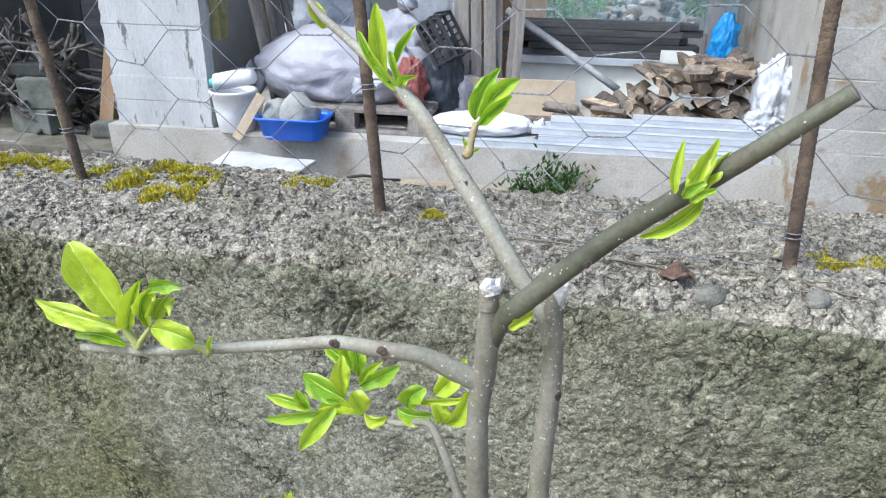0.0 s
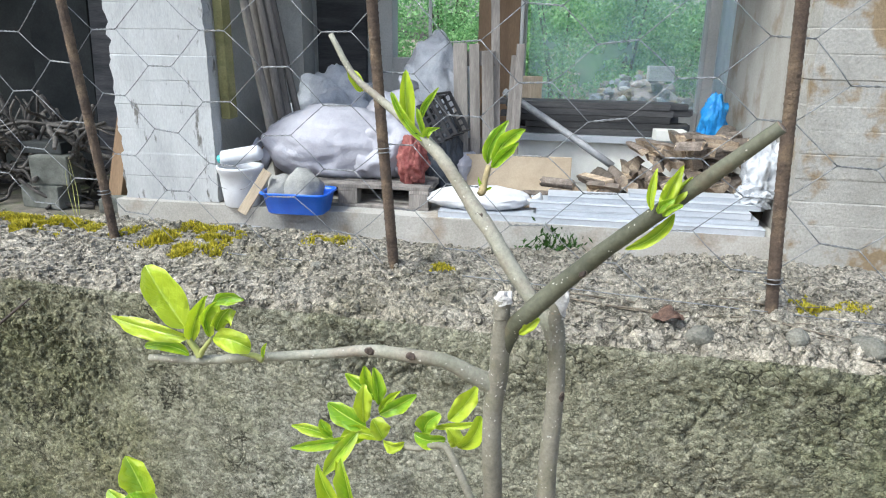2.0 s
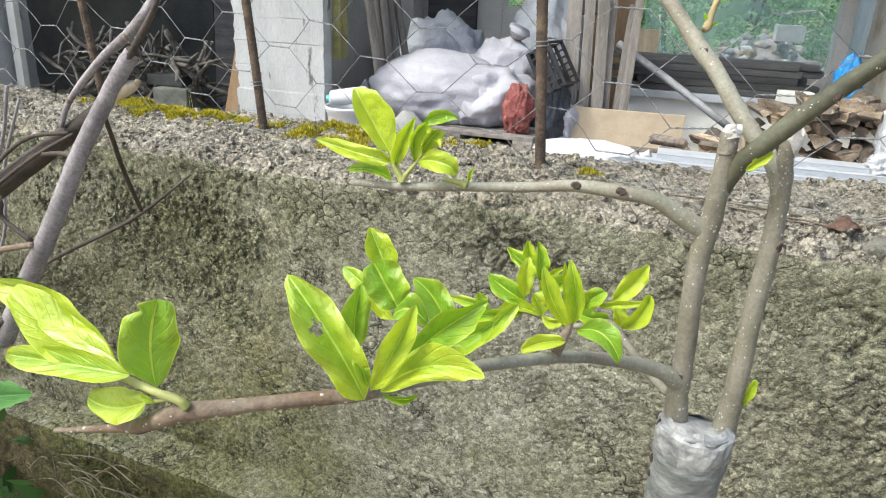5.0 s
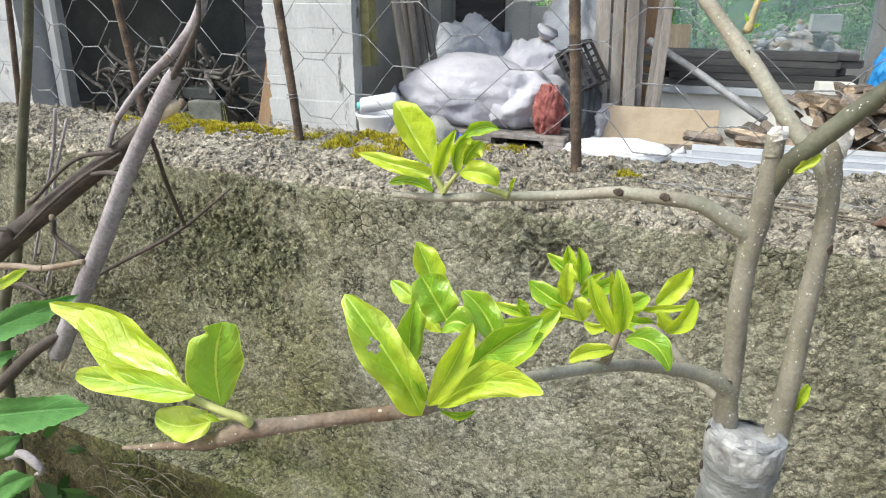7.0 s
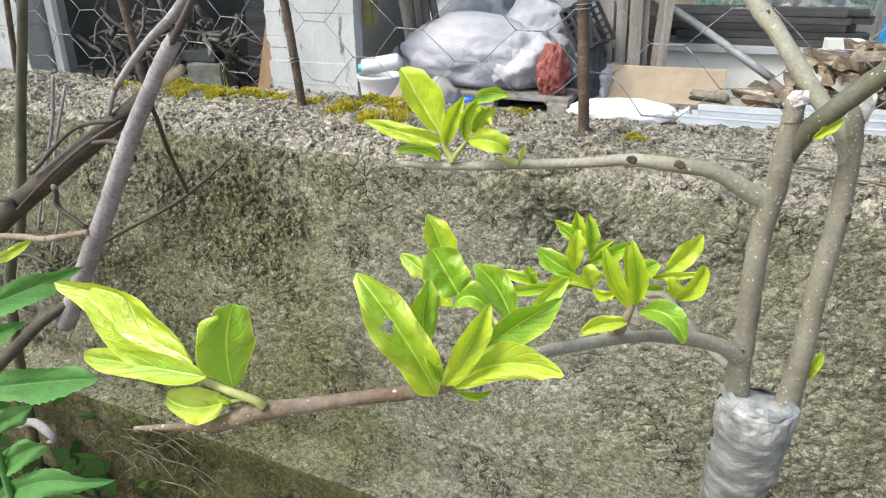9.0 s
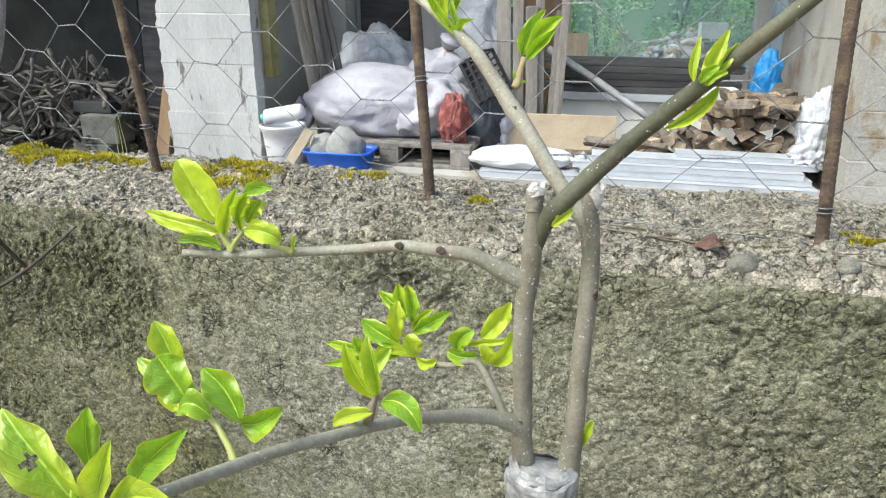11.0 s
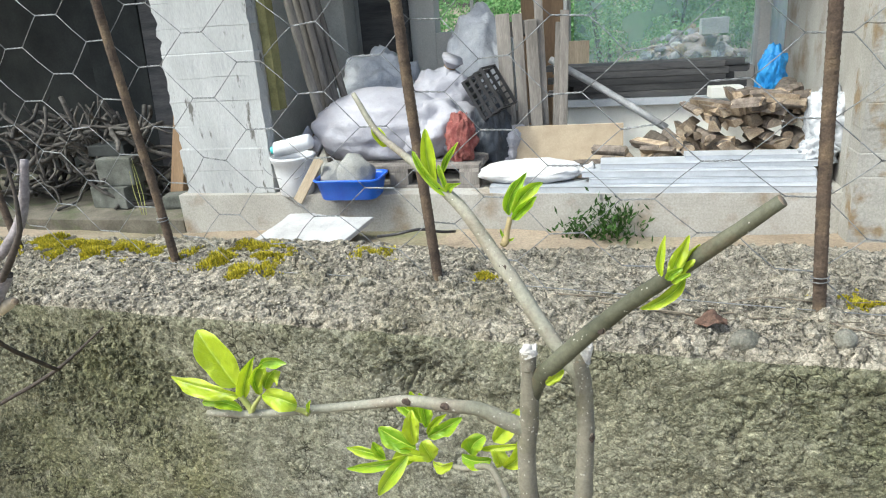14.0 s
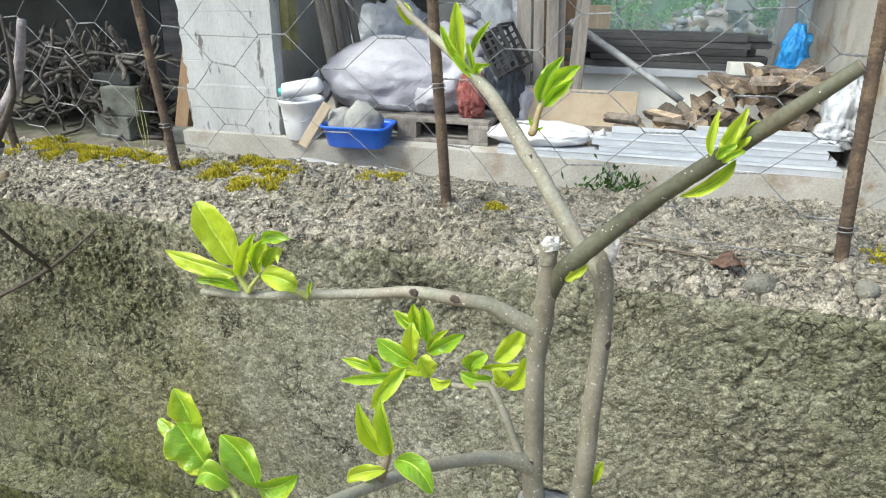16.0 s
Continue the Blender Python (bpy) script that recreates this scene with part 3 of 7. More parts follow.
for tx, ty, tz in TOPS:
    TOP_GRID[(round(tx / 0.005), round(ty / 0.005))] = tz


def top_z(x, y):
    k = (round(x / 0.005), round(y / 0.005))
    for d in range(4):
        for a in range(-d, d + 1):
            for b in range(-d, d + 1):
                if (k[0] + a, k[1] + b) in TOP_GRID:
                    return TOP_GRID[(k[0] + a, k[1] + b)]
    return 1.09


def moss_patch(cx, cy, rx, ry, count, seed, height=0.006):
    rng = np.random.default_rng(seed)
    verts, faces = [], []
    made = 0
    while made < count:
        x, y = cx + rng.normal() * rx * 0.55, cy + rng.normal() * ry * 0.55
        f, b = wall_top_line(x)
        if not f + 0.004 < y < b - 0.002:
            made += 1
            continue
        keep = noise.noise(Vector((x * 38, y * 38, seed))) + 0.22 - 0.35 * (((x - cx) / rx) ** 2 + ((y - cy) / ry) ** 2)
        made += 1
        if keep < 0:
            continue
        z = top_z(x, y) - 0.001
        h = height * (0.5 + min(1.2, 2.2 * keep)) * rng.uniform(0.6, 1.25)
        for _ in range(3):
            a = rng.uniform(0, 2 * math.pi)
            lean = rng.uniform(0.1, 0.7) * h
            wx, wy = 0.0007 * math.cos(a + 1.57), 0.0007 * math.sin(a + 1.57)
            k = len(verts)
            verts += [(x - wx, y - wy, z), (x + wx, y + wy, z),
                      (x + wx * 0.8 + lean * 0.5 * math.cos(a), y + wy * 0.8 + lean * 0.5 * math.sin(a), z + 0.65 * h),
                      (x - wx * 0.8 + lean * 0.5 * math.cos(a), y - wy * 0.8 + lean * 0.5 * math.sin(a), z + 0.65 * h),
                      (x + lean * math.cos(a), y + lean * math.sin(a), z + h)]
            faces += [(k, k + 1, k + 2, k + 3), (k + 3, k + 2, k + 4)]
    me = bpy.data.meshes.new("moss")
    me.from_pydata(verts, [], faces)
    tagged(mesh_part("moss", me, M_MOSS, smooth=False), "yellow-green moss cushion growing on the wall top", "moss", kind="stuff")


moss_patch(-0.49, 0.022, 0.16, 0.035, 17000, 3, 0.0055)
moss_patch(-0.245, 0.028, 0.055, 0.05, 5500, 5, 0.005)
moss_patch(-0.21, -0.02, 0.04, 0.02, 1100, 6, 0.004)
moss_patch(-0.10, 0.07, 0.05, 0.03, 900, 8, 0.003)
moss_patch(0.375, 0.03, 0.04, 0.016, 1500, 7, 0.004)
moss_patch(0.045, 0.02, 0.02, 0.01, 250, 9, 0.003)


def crumbs(name, count, seed, place, mat, label):
    """Small broken stones; place() gives each one's seat, the way it stands out, and its size."""
    rng = np.random.default_rng(seed)
    verts, faces = [], []
    for _ in range(count):
        seat, out, r = place(rng)
        u = np.cross(out, (0.31, 0.2, 0.93) if abs(out[2]) < 0.8 else (1.0, 0.1, 0.0))
        u /= np.linalg.norm(u)
        w = np.cross(out, u)
        k = len(verts)
        turn = rng.uniform(0, 6.28)
        for j in range(5):
            a = turn + j * 1.2566
            verts.append(seat + r * rng.uniform(0.7, 1.2) * (math.cos(a) * u + math.sin(a) * w) - 0.0008 * out)
        for j in range(5):
            a = turn + 0.3 + j * 1.2566
            verts.append(seat + 0.75 * r * rng.uniform(0.8, 1.15) * (math.cos(a) * u + math.sin(a) * w) + r * rng.uniform(0.4, 0.75) * out)
        verts.append(seat + r * rng.uniform(0.65, 0.95) * out)
        for j in range(5):
            n = (j + 1) % 5
            faces += [(k + j, k + n, k + 5 + n, k + 5 + j), (k + 5 + j, k + 5 + n, k + 10)]
    me = bpy.data.meshes.new(name)
    me.from_pydata([tuple(v) for v in verts], [], faces)
    tagged(mesh_part(name, me, mat, smooth=False), label, "gravel", kind="stuff")


def on_top(rng):
    x = rng.uniform(-0.85, 0.62)
    f, b = wall_top_line(x)
    y = f + 0.002 + (b - f - 0.006) * rng.random() ** 1.3
    return np.array([x, y, top_z(x, y)]), np.array([0.0, 0.0, 1.0]), 0.0011 + 0.0042 * rng.random() ** 3.2


def on_front(rng):
    """Gravel that shows where the mortar has crumbled away."""
    while True:
        x, z = rng.uniform(-0.75, 0.6), rng.uniform(0.84, 1.085)
        bare = noise.noise(Vector((x * 9, z * 13, 2.2))) + 0.9 * min(1.0, abs(x + 0.06) / 0.26) - 0.75
        if bare > rng.uniform(-0.1, 0.4):
            break
    f, _ = wall_top_line(x)
    return np.array([x, f - 0.004 * (1.07 - z) / 0.4 + 0.0012, z]), np.array([rng.normal() * 0.2, -1.0, rng.normal() * 0.2]), 0.0012 + 0.0032 * rng.random() ** 2.5


crumbs("gravel", 5200, 12, on_top, M_WALL_TOP, "loose concrete crumbs lying on the wall top")
crumbs("gravel", 4200, 13, on_front, M_WALL, "gravel grains laid bare in the crumbling wall face")


def pebble(x, y, size, seed, mat=M_STONE, label="rounded grey pebble set in the wall's edge"):
    bm = bmesh.new()
    blob(bm, size, seed, 0.2, 1.6, 3, 0.4)
    ob = part("pebble", bm, mat)
    ob.matrix_world = pose(x, y, top_z(x, y) - 0.004, 0, 0, seed * 40)
    return tagged(ob, label, "stone", "pebbles on the wall")


pebble(0.277, -0.055, (0.026, 0.02, 0.014), 1)
pebble(0.345, -0.048, (0.022, 0.016, 0.012), 2)
pebble(0.395, -0.045, (0.028, 0.018, 0.012), 3)
pebble(0.225, 0.01, (0.012, 0.01, 0.008), 4)
pebble(-0.07, -0.02, (0.014, 0.012, 0.008), 5)
pebble(0.16, -0.03, (0.012, 0.010, 0.007), 6)


def dead_leaf():
    """The crumpled brown leaf on the wall's edge."""
    bm = bmesh.new()
    g = bmesh.ops.create_grid(bm, x_segments=14, y_segments=10, size=1.0)
    for v in g["verts"]:
        x, y = v.co.x, v.co.y
        y *= (1 - 0.7 * x * x)
        z = 0.5 * math.sin(4 * x + 1) + 0.7 * abs(y) + 1.2 * noise.noise(Vector((x * 2, y * 2.4, 3.3)))
        v.co = Vector((x * 0.0125, y * 0.0085, 0.004 + z * 0.004))
    bmesh.ops.solidify(bm, geom=list(bm.faces), thickness=0.0006)
    ob = part("dead_leaf", bm, material("dry_leaf", (0.06, 0.03, 0.02), (0.20, 0.12, 0.085), 160, 700, 0.4, 0.7, 0.5))
    ob.matrix_world = pose(0.252, -0.042, top_z(0.252, -0.042) + 0.001, 8, 0, 15)
    tagged(ob, "crumpled dry brown leaf lying on the wall top", "leaf")


dead_leaf()


# ---- wire fence on the wall ----
def rebar(x, y, lean, tall, seed, radius=0.005):
    """A ribbed bar set in the wall; lean is its shift in x per metre of height."""
    z0 = top_z(x, y)
    ob = thing("rebar_post", pose(x, y, z0), "rusty ribbed steel bar standing in the concrete wall", "post", "fence posts")
    bm = bmesh.new()
    rings = []
    for i in range(int((tall + 0.05) / 0.0014)):
        h = -0.05 + 0.0014 * i
        cx, cy = lean * h + 0.0008 * math.sin(h * 17 + seed), 0.0008 * math.sin(h * 11)
        ring = []
        for k in range(14):
            a = k * math.tau / 14
            rib = max(0.0, math.cos(math.tau * (h / 0.0052 + (k / 14 if k < 7 else 1 - k / 14) * 0.8))) ** 2
            r = radius * (0.95 + 0.09 * rib) + 0.0002 * noise.noise(Vector((a, h * 300, seed)))
            ring.append(bm.verts.new((cx + r * math.cos(a), cy + r * math.sin(a), h)))
        rings.append(ring)
    for p, q in zip(rings, rings[1:]):
        for k in range(14):
            bm.faces.new((p[k], p[(k + 1) % 14], q[(k + 1) % 14], q[k]))
    bm.faces.new(rings[-1])
    part("bar", bm, M_RUST, ob)
    return ob


rebar(-0.327, 0.0, -0.108, 0.75, 1)
rebar(0.0, 0.0, -0.074, 0.75, 2, 0.0052)
rebar(0.333, 0.0, -0.06, 0.75, 3, 0.0052)
rebar(-0.58, 0.0, -0.15, 0.75, 4)
rebar(-0.835, -0.01, 0.16, 0.75, 5, 0.0042)
rebar(0.70, 0.01, -0.05, 0.75, 6)


def chicken_wire():
    ob = thing("wire_fence", pose(0, 0.008, 1.1), "galvanised hexagonal wire netting tied to rusty bars", "fence")
    P, R, H = 0.0622, 0.0622, 0.0145
    rng = np.random.default_rng(5)
    joint = {}

    def node(c, r, side):
        key = (c, r, side)
        if key not in joint:
            x = -0.12 + P * c + side * H
            z = 0.188 - R * r - (R / 2 if c % 2 else 0)
            x += 0.009 * noise.noise(Vector((x * 5, z * 5, 1.0))) + rng.normal() * 0.0009 - 0.06 * (z - 0.1) * (x < -0.15)
            z += 0.008 * noise.noise(Vector((x * 5, z * 5, 9.0))) + rng.normal() * 0.0009
            y = 0.004 * noise.noise(Vector((x * 7, z * 7, 4.0)))
            joint[key] = np.array([x, y, z])
        return joint[key]

    cols, rows = range(-16, 14), range(-7, 4)
    bm = bmesh.new()

    def twist(a, b, turns=2.5, n=14):
        d = (b - a) / np.linalg.norm(b - a)
        u = np.cross(d, (0, 1, 0))
        u /= np.linalg.norm(u)
        w = np.cross(d, u)
        for ph in (0, math.pi):
            line = [(*(a + (b - a) * i / n + 0.00055 * (math.cos(ph + i / n * turns * 6.283) * u + math.sin(ph + i / n * turns * 6.283) * w)), 0.00042) for i in range(n + 1)]
            tube(bm, line, 5, 1)

    def strand(a, b):
        mid = (a + b) / 2 + rng.normal(size=3) * 0.0006
        tube(bm, [(*a, 0.00045), (*mid, 0.00045), (*b, 0.00045)], 5, 2)

    for c in cols:
        for r in rows:
            low = 0.188 - R * r - (R / 2 if c % 2 else 0)
            if low < 0.004:
                continue
            l, rr = node(c, r, -1), node(c, r, 1)
            twist(l, rr)
            if c + 1 in cols:
                # to the right: up and down to the neighbours
                up = (c + 1, r - 1 if c % 2 == 0 else r, -1)
                dn = (c + 1, r if c % 2 == 0 else r + 1, -1)
                strand(rr, node(*up))
                strand(rr, node(*dn))
    part("netting", bm, M_WIRE, ob)
    # the hem wire that lies along the wall, and ties round the bars
    for pts in ([(-0.5, -0.012, 0.004), (-0.2, -0.02, 0.006), (0.05, 0.0, 0.004), (0.3, -0.012, 0.008), (0.6, 0.0, 0.006)],):
        bm = bmesh.new()
        tube(bm, [(*q, 0.0005) for q in pts], 5, 10)
        part("hem_wire", bm, M_WIRE, ob)
    for x, z, lean in ((-0.327, 0.05, -0.108), (0.0, 0.115, -0.074), (0.333, 0.03, -0.06)):
        bm = bmesh.new()
        tube(bm, [(x + lean * z + 0.0066 * math.cos(a), -0.008 + 0.0066 * math.sin(a), z + 0.0006 * a, 0.0005) for a in np.linspace(0, 12.5, 26)], 5, 1)
        part("tie_wire", bm, M_WIRE, ob)


chicken_wire()


def straws():
    rng = np.random.default_rng(8)
    for x, y, l, a in ((0.16, -0.008, 0.20, -4), (0.20, -0.016, 0.17, -8), (0.12, 0.004, 0.26, 2), (-0.42, 0.0, 0.08, 20), (-0.36, -0.02, 0.06, -25), (0.33, -0.02, 0.1, -12)):
        bm = bmesh.new()
        pts = []
        for i in range(7):
            s = i / 6
            xx, yy = x + l * s * math.cos(radians(a)), y + l * s * math.sin(radians(a)) + 0.004 * math.sin(4 * s + x * 30)
            pts.append((xx, yy, max(top_z(xx, yy) + 0.0012, 1.0), 0.0008 * (1.2 - 0.6 * s)))
        tube(bm, pts, 5, 4)
        tagged(part("straw", bm, M_STRAW), "thin dry grass stalk lying on the wall", "straw", "stalks on the wall")


straws()


# ---- sapling ----
LEAF_COUNT = [0]


def leaf(parent, base, mid, tip, left, right, blunt=0.0, bite=0.0, hole=None, wave=1.0, fat=0.5, mat=None, serrate=0.0):
    """A young leaf along the midrib base-mid-tip; left and right reach from the midrib's middle to the two margins."""
    LEAF_COUNT[0] += 1
    rng = np.random.default_rng(100 + LEAF_COUNT[0])
    base, mid, tip, left, right = (np.array(v, float) for v in (base, mid, tip, left, right))
    bend = 2 * mid - 0.5 * (base + tip)
    axis = tip - base
    length = np.linalg.norm(axis)
    axis = axis / length
    out = np.cross(right - left, axis)
    out /= np.linalg.norm(out)
    width = 0.5 * (np.linalg.norm(left) + np.linalg.norm(right))
    bow, curl = rng.uniform(0.1, 0.34), rng.uniform(-0.6, 0.6)
    ph, beat = rng.uniform(0, 6.28), rng.uniform(6.5, 9.5)
    recurve = rng.uniform(-0.04, 0.10) * length
    bm = bmesh.new()
    uvl = bm.loops.layers.uv.new("UVMap")
    U, V = 26, 7
    grid, coords = [], {}
    for i in range(U + 1):
        t = i / U
        prof = math.sin(math.pi * t ** (math.log(0.5) / math.log(fat))) ** (0.52 - 0.17 * blunt) if 0 < t < 1 else 0.0
        point = max(0.0, (t - 0.78) / 0.22)
        prof *= 1 - (0.55 * (1 - blunt)) * point * (1.35 - point)
        prof *= 1 - 0.5 * max(0.0, 1 - t / 0.16) ** 2
        c = base * (1 - t) ** 2 + bend * 2 * t * (1 - t) + tip * t * t - out * recurve * point ** 2
        row = []
        for j in range(-V, V + 1):
            q = j / V
            a = abs(q)
            reach = prof * (1 + 0.07 * math.sin(beat * 1.3 * t + ph + 2 * q)) * (1 - serrate * (i % 2) * a)
            if bite and j < 0:
                reach *= 1 - bite * math.exp(-((t - 0.86) / 0.07) ** 2)
            side = (left if q < 0 else right) * a * reach
            lift = bow * width * a * (1.15 - a) * prof
            lift += wave * width * (0.2 * math.sin(beat * t + ph + 1.7 * q) + 0.08 * math.sin(2.3 * beat * t + 3 * ph - q)) * a ** 2 * prof
            lift -= curl * width * max(0.0, a - 0.55) ** 2 * 3 * prof * (1 if q > 0 else 0.4)
            lift += 0.008 * width * math.cos(36 * (t - 0.4 * a * width / length)) * a * (1 - a) * 3 * prof
            lift += 0.2 * wave * width * noise.noise(Vector((3.2 * t + ph * 7, 1.6 * q, LEAF_COUNT[0] * 1.7))) * (0.25 + a) * prof
            v = bm.verts.new(c + side + out * lift)
            coords[v] = (0.5 + q * 0.5, t)
            row.append(v)
        grid.append(row)
    for i in range(U):
        for j in range(2 * V):
            if hole:
                dt, dq = (i + 0.5) / U - hole[0], (j + 0.5) / V - 1 - hole[1]
                if (dt / 0.055) ** 2 + (dq / 0.26) ** 2 < rng.uniform(0.5, 1.3):
                    continue
            f = bm.faces.new((grid[i][j], grid[i][j + 1], grid[i + 1][j + 1], grid[i + 1][j]))
            for lp in f.loops:
                lp[uvl].uv = coords[lp.vert]
    bmesh.ops.remove_doubles(bm, verts=bm.verts, dist=1e-6)
    return part("leaf", bm, mat or M_LEAF, parent)


def spots(parent, line, count, seed, size=0.00036):
    """Pale raised dots on young bark."""
    rng = np.random.default_rng(seed)
    verts, faces = [], []
    for _ in range(count):
        k = rng.uniform(0, len(line) - 1.01)
        i, f = int(k), k % 1
        c = line[i] * (1 - f) + line[i + 1] * f
        d = line[i + 1][:3] - line[i][:3]
        d /= np.linalg.norm(d)
        o = np.array([rng.normal(), -abs(rng.normal()) * 1.2, rng.normal()])
        o -= (o @ d) * d
        o /= np.linalg.norm(o)
        e = np.cross(d, o)
        m = c[:3] + o * c[3]
        r = size * rng.uniform(0.6, 1.5)
        b = len(verts)
        for a in range(6):
            verts.append(m - o * 0.0002 + r * (math.cos(a * 1.047) * d * 1.4 + math.sin(a * 1.047) * e))
        verts.append(m + o * 0.0003)
        faces += [(b + a, b + (a + 1) % 6, b + 6) for a in range(6)]
    me = bpy.data.meshes.new("bark_speckle")
    me.from_pydata([tuple(v) for v in verts], [], faces)
    tagged(mesh_part("bark_speckle", me, M_SPOT, parent, "pale dots on the bark"), kind="stuff")


def scar(parent, centre, along, facing, size, seed):
    """A dark bud scar: a shallow crater with a swollen rim, set flush in the bark."""
    rng = np.random.default_rng(seed)
    along, facing = Vector(along).normalized(), Vector(facing).normalized()
    across = along.cross(facing).normalized()
    bm = bmesh.new()
    rings = []
    for r, h in ((1.25, -0.3), (1.0, 0.10), (0.72, 0.2), (0.5, 0.16), (0.28, 0.11)):
        ring = []
        for k in range(14):
            a = k * math.tau / 14
            w = r * (1 + 0.14 * rng.uniform(-1, 1)) * size / 2
            sag = 0.18 * abs(math.sin(a)) * r
            ring.append(bm.verts.new(Vector(centre) + along * w * 1.15 * math.cos(a) + across * w * 0.85 * math.sin(a) + facing * (h - sag) * size))
        rings.append(ring)
    for n, (p, q) in enumerate(zip(rings, rings[1:])):
        for k in range(14):
            bm.faces.new((p[k], p[(k + 1) % 14], q[(k + 1) % 14], q[k])).material_index = 0 if n < 1 else 1
    bm.faces.new(rings[-1]).material_index = 1
    part("bud_scar", bm, [M_BARK_RED, M_SCAR], parent)


def stem(name, parent, points, mat, seed, dots=0, cut=None, wobble=0.05, sides=14, label=""):
    bm = bmesh.new()
    line = tube(bm, points, sides, 6, wobble, 1 if cut else 0, seed)
    ob = part(name, bm, [mat, cut] if cut else mat, parent, label)
    if dots:
        spots(ob, line, dots, seed)
    return ob


sapling = thing("grafted_sapling", pose(0, 0, 0), "young grafted fruit sapling with fresh lime-green leaves", "sapling")


def trunk_stub():
    """The trunk wound in tape, narrower below the graft, with a crumpled collar round its sawn top."""
    rng = np.random.default_rng(4)
    keys = np.array([(-0.05, 0.190, 0.0190), (0.4, 0.186, 0.0165), (0.9, 0.180, 0.0142), (1.0, 0.1785, 0.0140), (1.020, 0.1782, 0.0142), (1.036, 0.1795, 0.0155), (1.052, 0.1808, 0.0166), (1.066, 0.1808, 0.0169), (1.074, 0.1805, 0.0166)])
    zs = np.concatenate([np.linspace(-0.05, 0.95, 24), np.arange(0.955, 1.0745, 0.0011)])
    n = 56
    p = []
    for z in zs:
        x0, r = np.interp(z, keys[:, 0], keys[:, 1]), np.interp(z, keys[:, 0], keys[:, 2])
        for k in range(n):
            a = k * math.tau / n
            turn = (z / 0.013 + k / n) % 1.0
            v = Vector((math.cos(a) * 1.6, math.sin(a) * 1.6, z * 95))
            d = 0.0008 * (turn ** 4) + 0.0009 * noise.fractal(v, 1.0, 2.0, 3) + 0.0006 * noise.noise(Vector((a * 2.4, z * 60, 2.0)))
            d -= 0.0016 * math.exp(-((turn - 0.03) / 0.05) ** 2) * max(0.0, noise.noise(Vector((a * 1.5, z * 30, 7.0))))
            slant = 0.45 * (r + d) * math.sin(a) * max(0.0, (z - 1.03) / 0.044)
            p.append((x0 + (r + d) * math.cos(a), -0.305 + (r + d) * math.sin(a), z - max(0.0, slant)))
    m = len(zs)
    faces = [(i * n + k, i * n + (k + 1) % n, (i + 1) * n + (k + 1) % n, (i + 1) * n + k) for i in range(m - 1) for k in range(n)]
    me = bpy.data.meshes.new("trunk")
    me.from_pydata(p, [], faces)
    body = mesh_part("trunk", me, M_TAPE, sapling, "trunk stub wrapped in silvery grafting tape")
    bm = bmesh.new()
    tube(bm, [(0.1805, -0.305, 1.060, 0.0155), (0.1805, -0.305, 1.0735, 0.0158), (0.1805, -0.305, 1.0752, 0.0150)], 30, 2, 0.03)
    for v in bm.verts:
        v.co.z -= 0.45 * max(-0.2, v.co.y + 0.305) if v.co.y > -0.305 else 0.0
    part("sawn_top", bm, M_TAPE_LIGHT, body, "film drawn over the sawn top of the trunk")
    # loose crumpled collar of film
    bm = bmesh.new()
    rings = []
    for i in range(7):
        t = i / 6
        ring = []
        for k in range(n):
            a = k * math.tau / n
            r = 0.0168 + 0.0010 * math.sin(t * 3.1) + 0.0009 * noise.fractal(Vector((math.cos(a) * 3.5, math.sin(a) * 3.5, t * 2.5)), 1.0, 2.0, 3)
            z = 1.0595 + 0.016 * t + 0.0022 * noise.noise(Vector((math.cos(a) * 2.2, math.sin(a) * 2.2, 5.0 + t)))
            if i == 6:
                r -= 0.004
                z += 0.0015
            z -= 0.45 * max(0.0, r * math.sin(a))
            ring.append(bm.verts.new((0.1806 + r * math.cos(a), -0.305 + r * math.sin(a), z)))
        rings.append(ring)
    for q, w in zip(rings, rings[1:]):
        for k in range(n):
            bm.faces.new((q[k], q[(k + 1) % n], w[(k + 1) % n], w[k]))
    part("collar", bm, M_TAPE_LIGHT, body, "crumpled whitish film round the sawn top", smooth=False)
    for x, z, r in ((0.1648, 1.071, 0.0022), (0.1646, 1.051, 0.0024), (0.1645, 1.042, 0.0018)):
        bm = bmesh.new()
        blob(bm, (r * 1.2, r * 1.2, r * 2.2), 3, 0.3, 2.0, 2, 0.1)
        part("knot", bm, M_SCAR, body).location = (x, -0.309, z - r)
    return body


trunk = trunk_stub()
stem_a = stem("stem", sapling, [(0.1725, -0.304, 1.05, 0.0066), (0.172, -0.304, 1.066, 0.0060), (0.17, -0.305, 1.088, 0.0050), (0.17, -0.305, 1.103, 0.0047), (0.168, -0.306, 1.151, 0.0044), (0.17, -0.306, 1.174, 0.0045), (0.171, -0.308, 1.196, 0.0040), (0.171, -0.31, 1.213, 0.0034)], M_BARK, 2, 110, M_CUT)
stem_b = stem("stem", sapling, [(0.192, -0.300, 1.05, 0.0062), (0.193, -0.3, 1.073, 0.0055), (0.194, -0.3, 1.095, 0.0046), (0.194, -0.298, 1.134, 0.0044), (0.195, -0.298, 1.163, 0.0041), (0.194, -0.298, 1.191, 0.0039), (0.193, -0.299, 1.202, 0.0034), (0.193, -0.299, 1.216, 0.0027)], M_BARK, 3, 110, M_CUT)
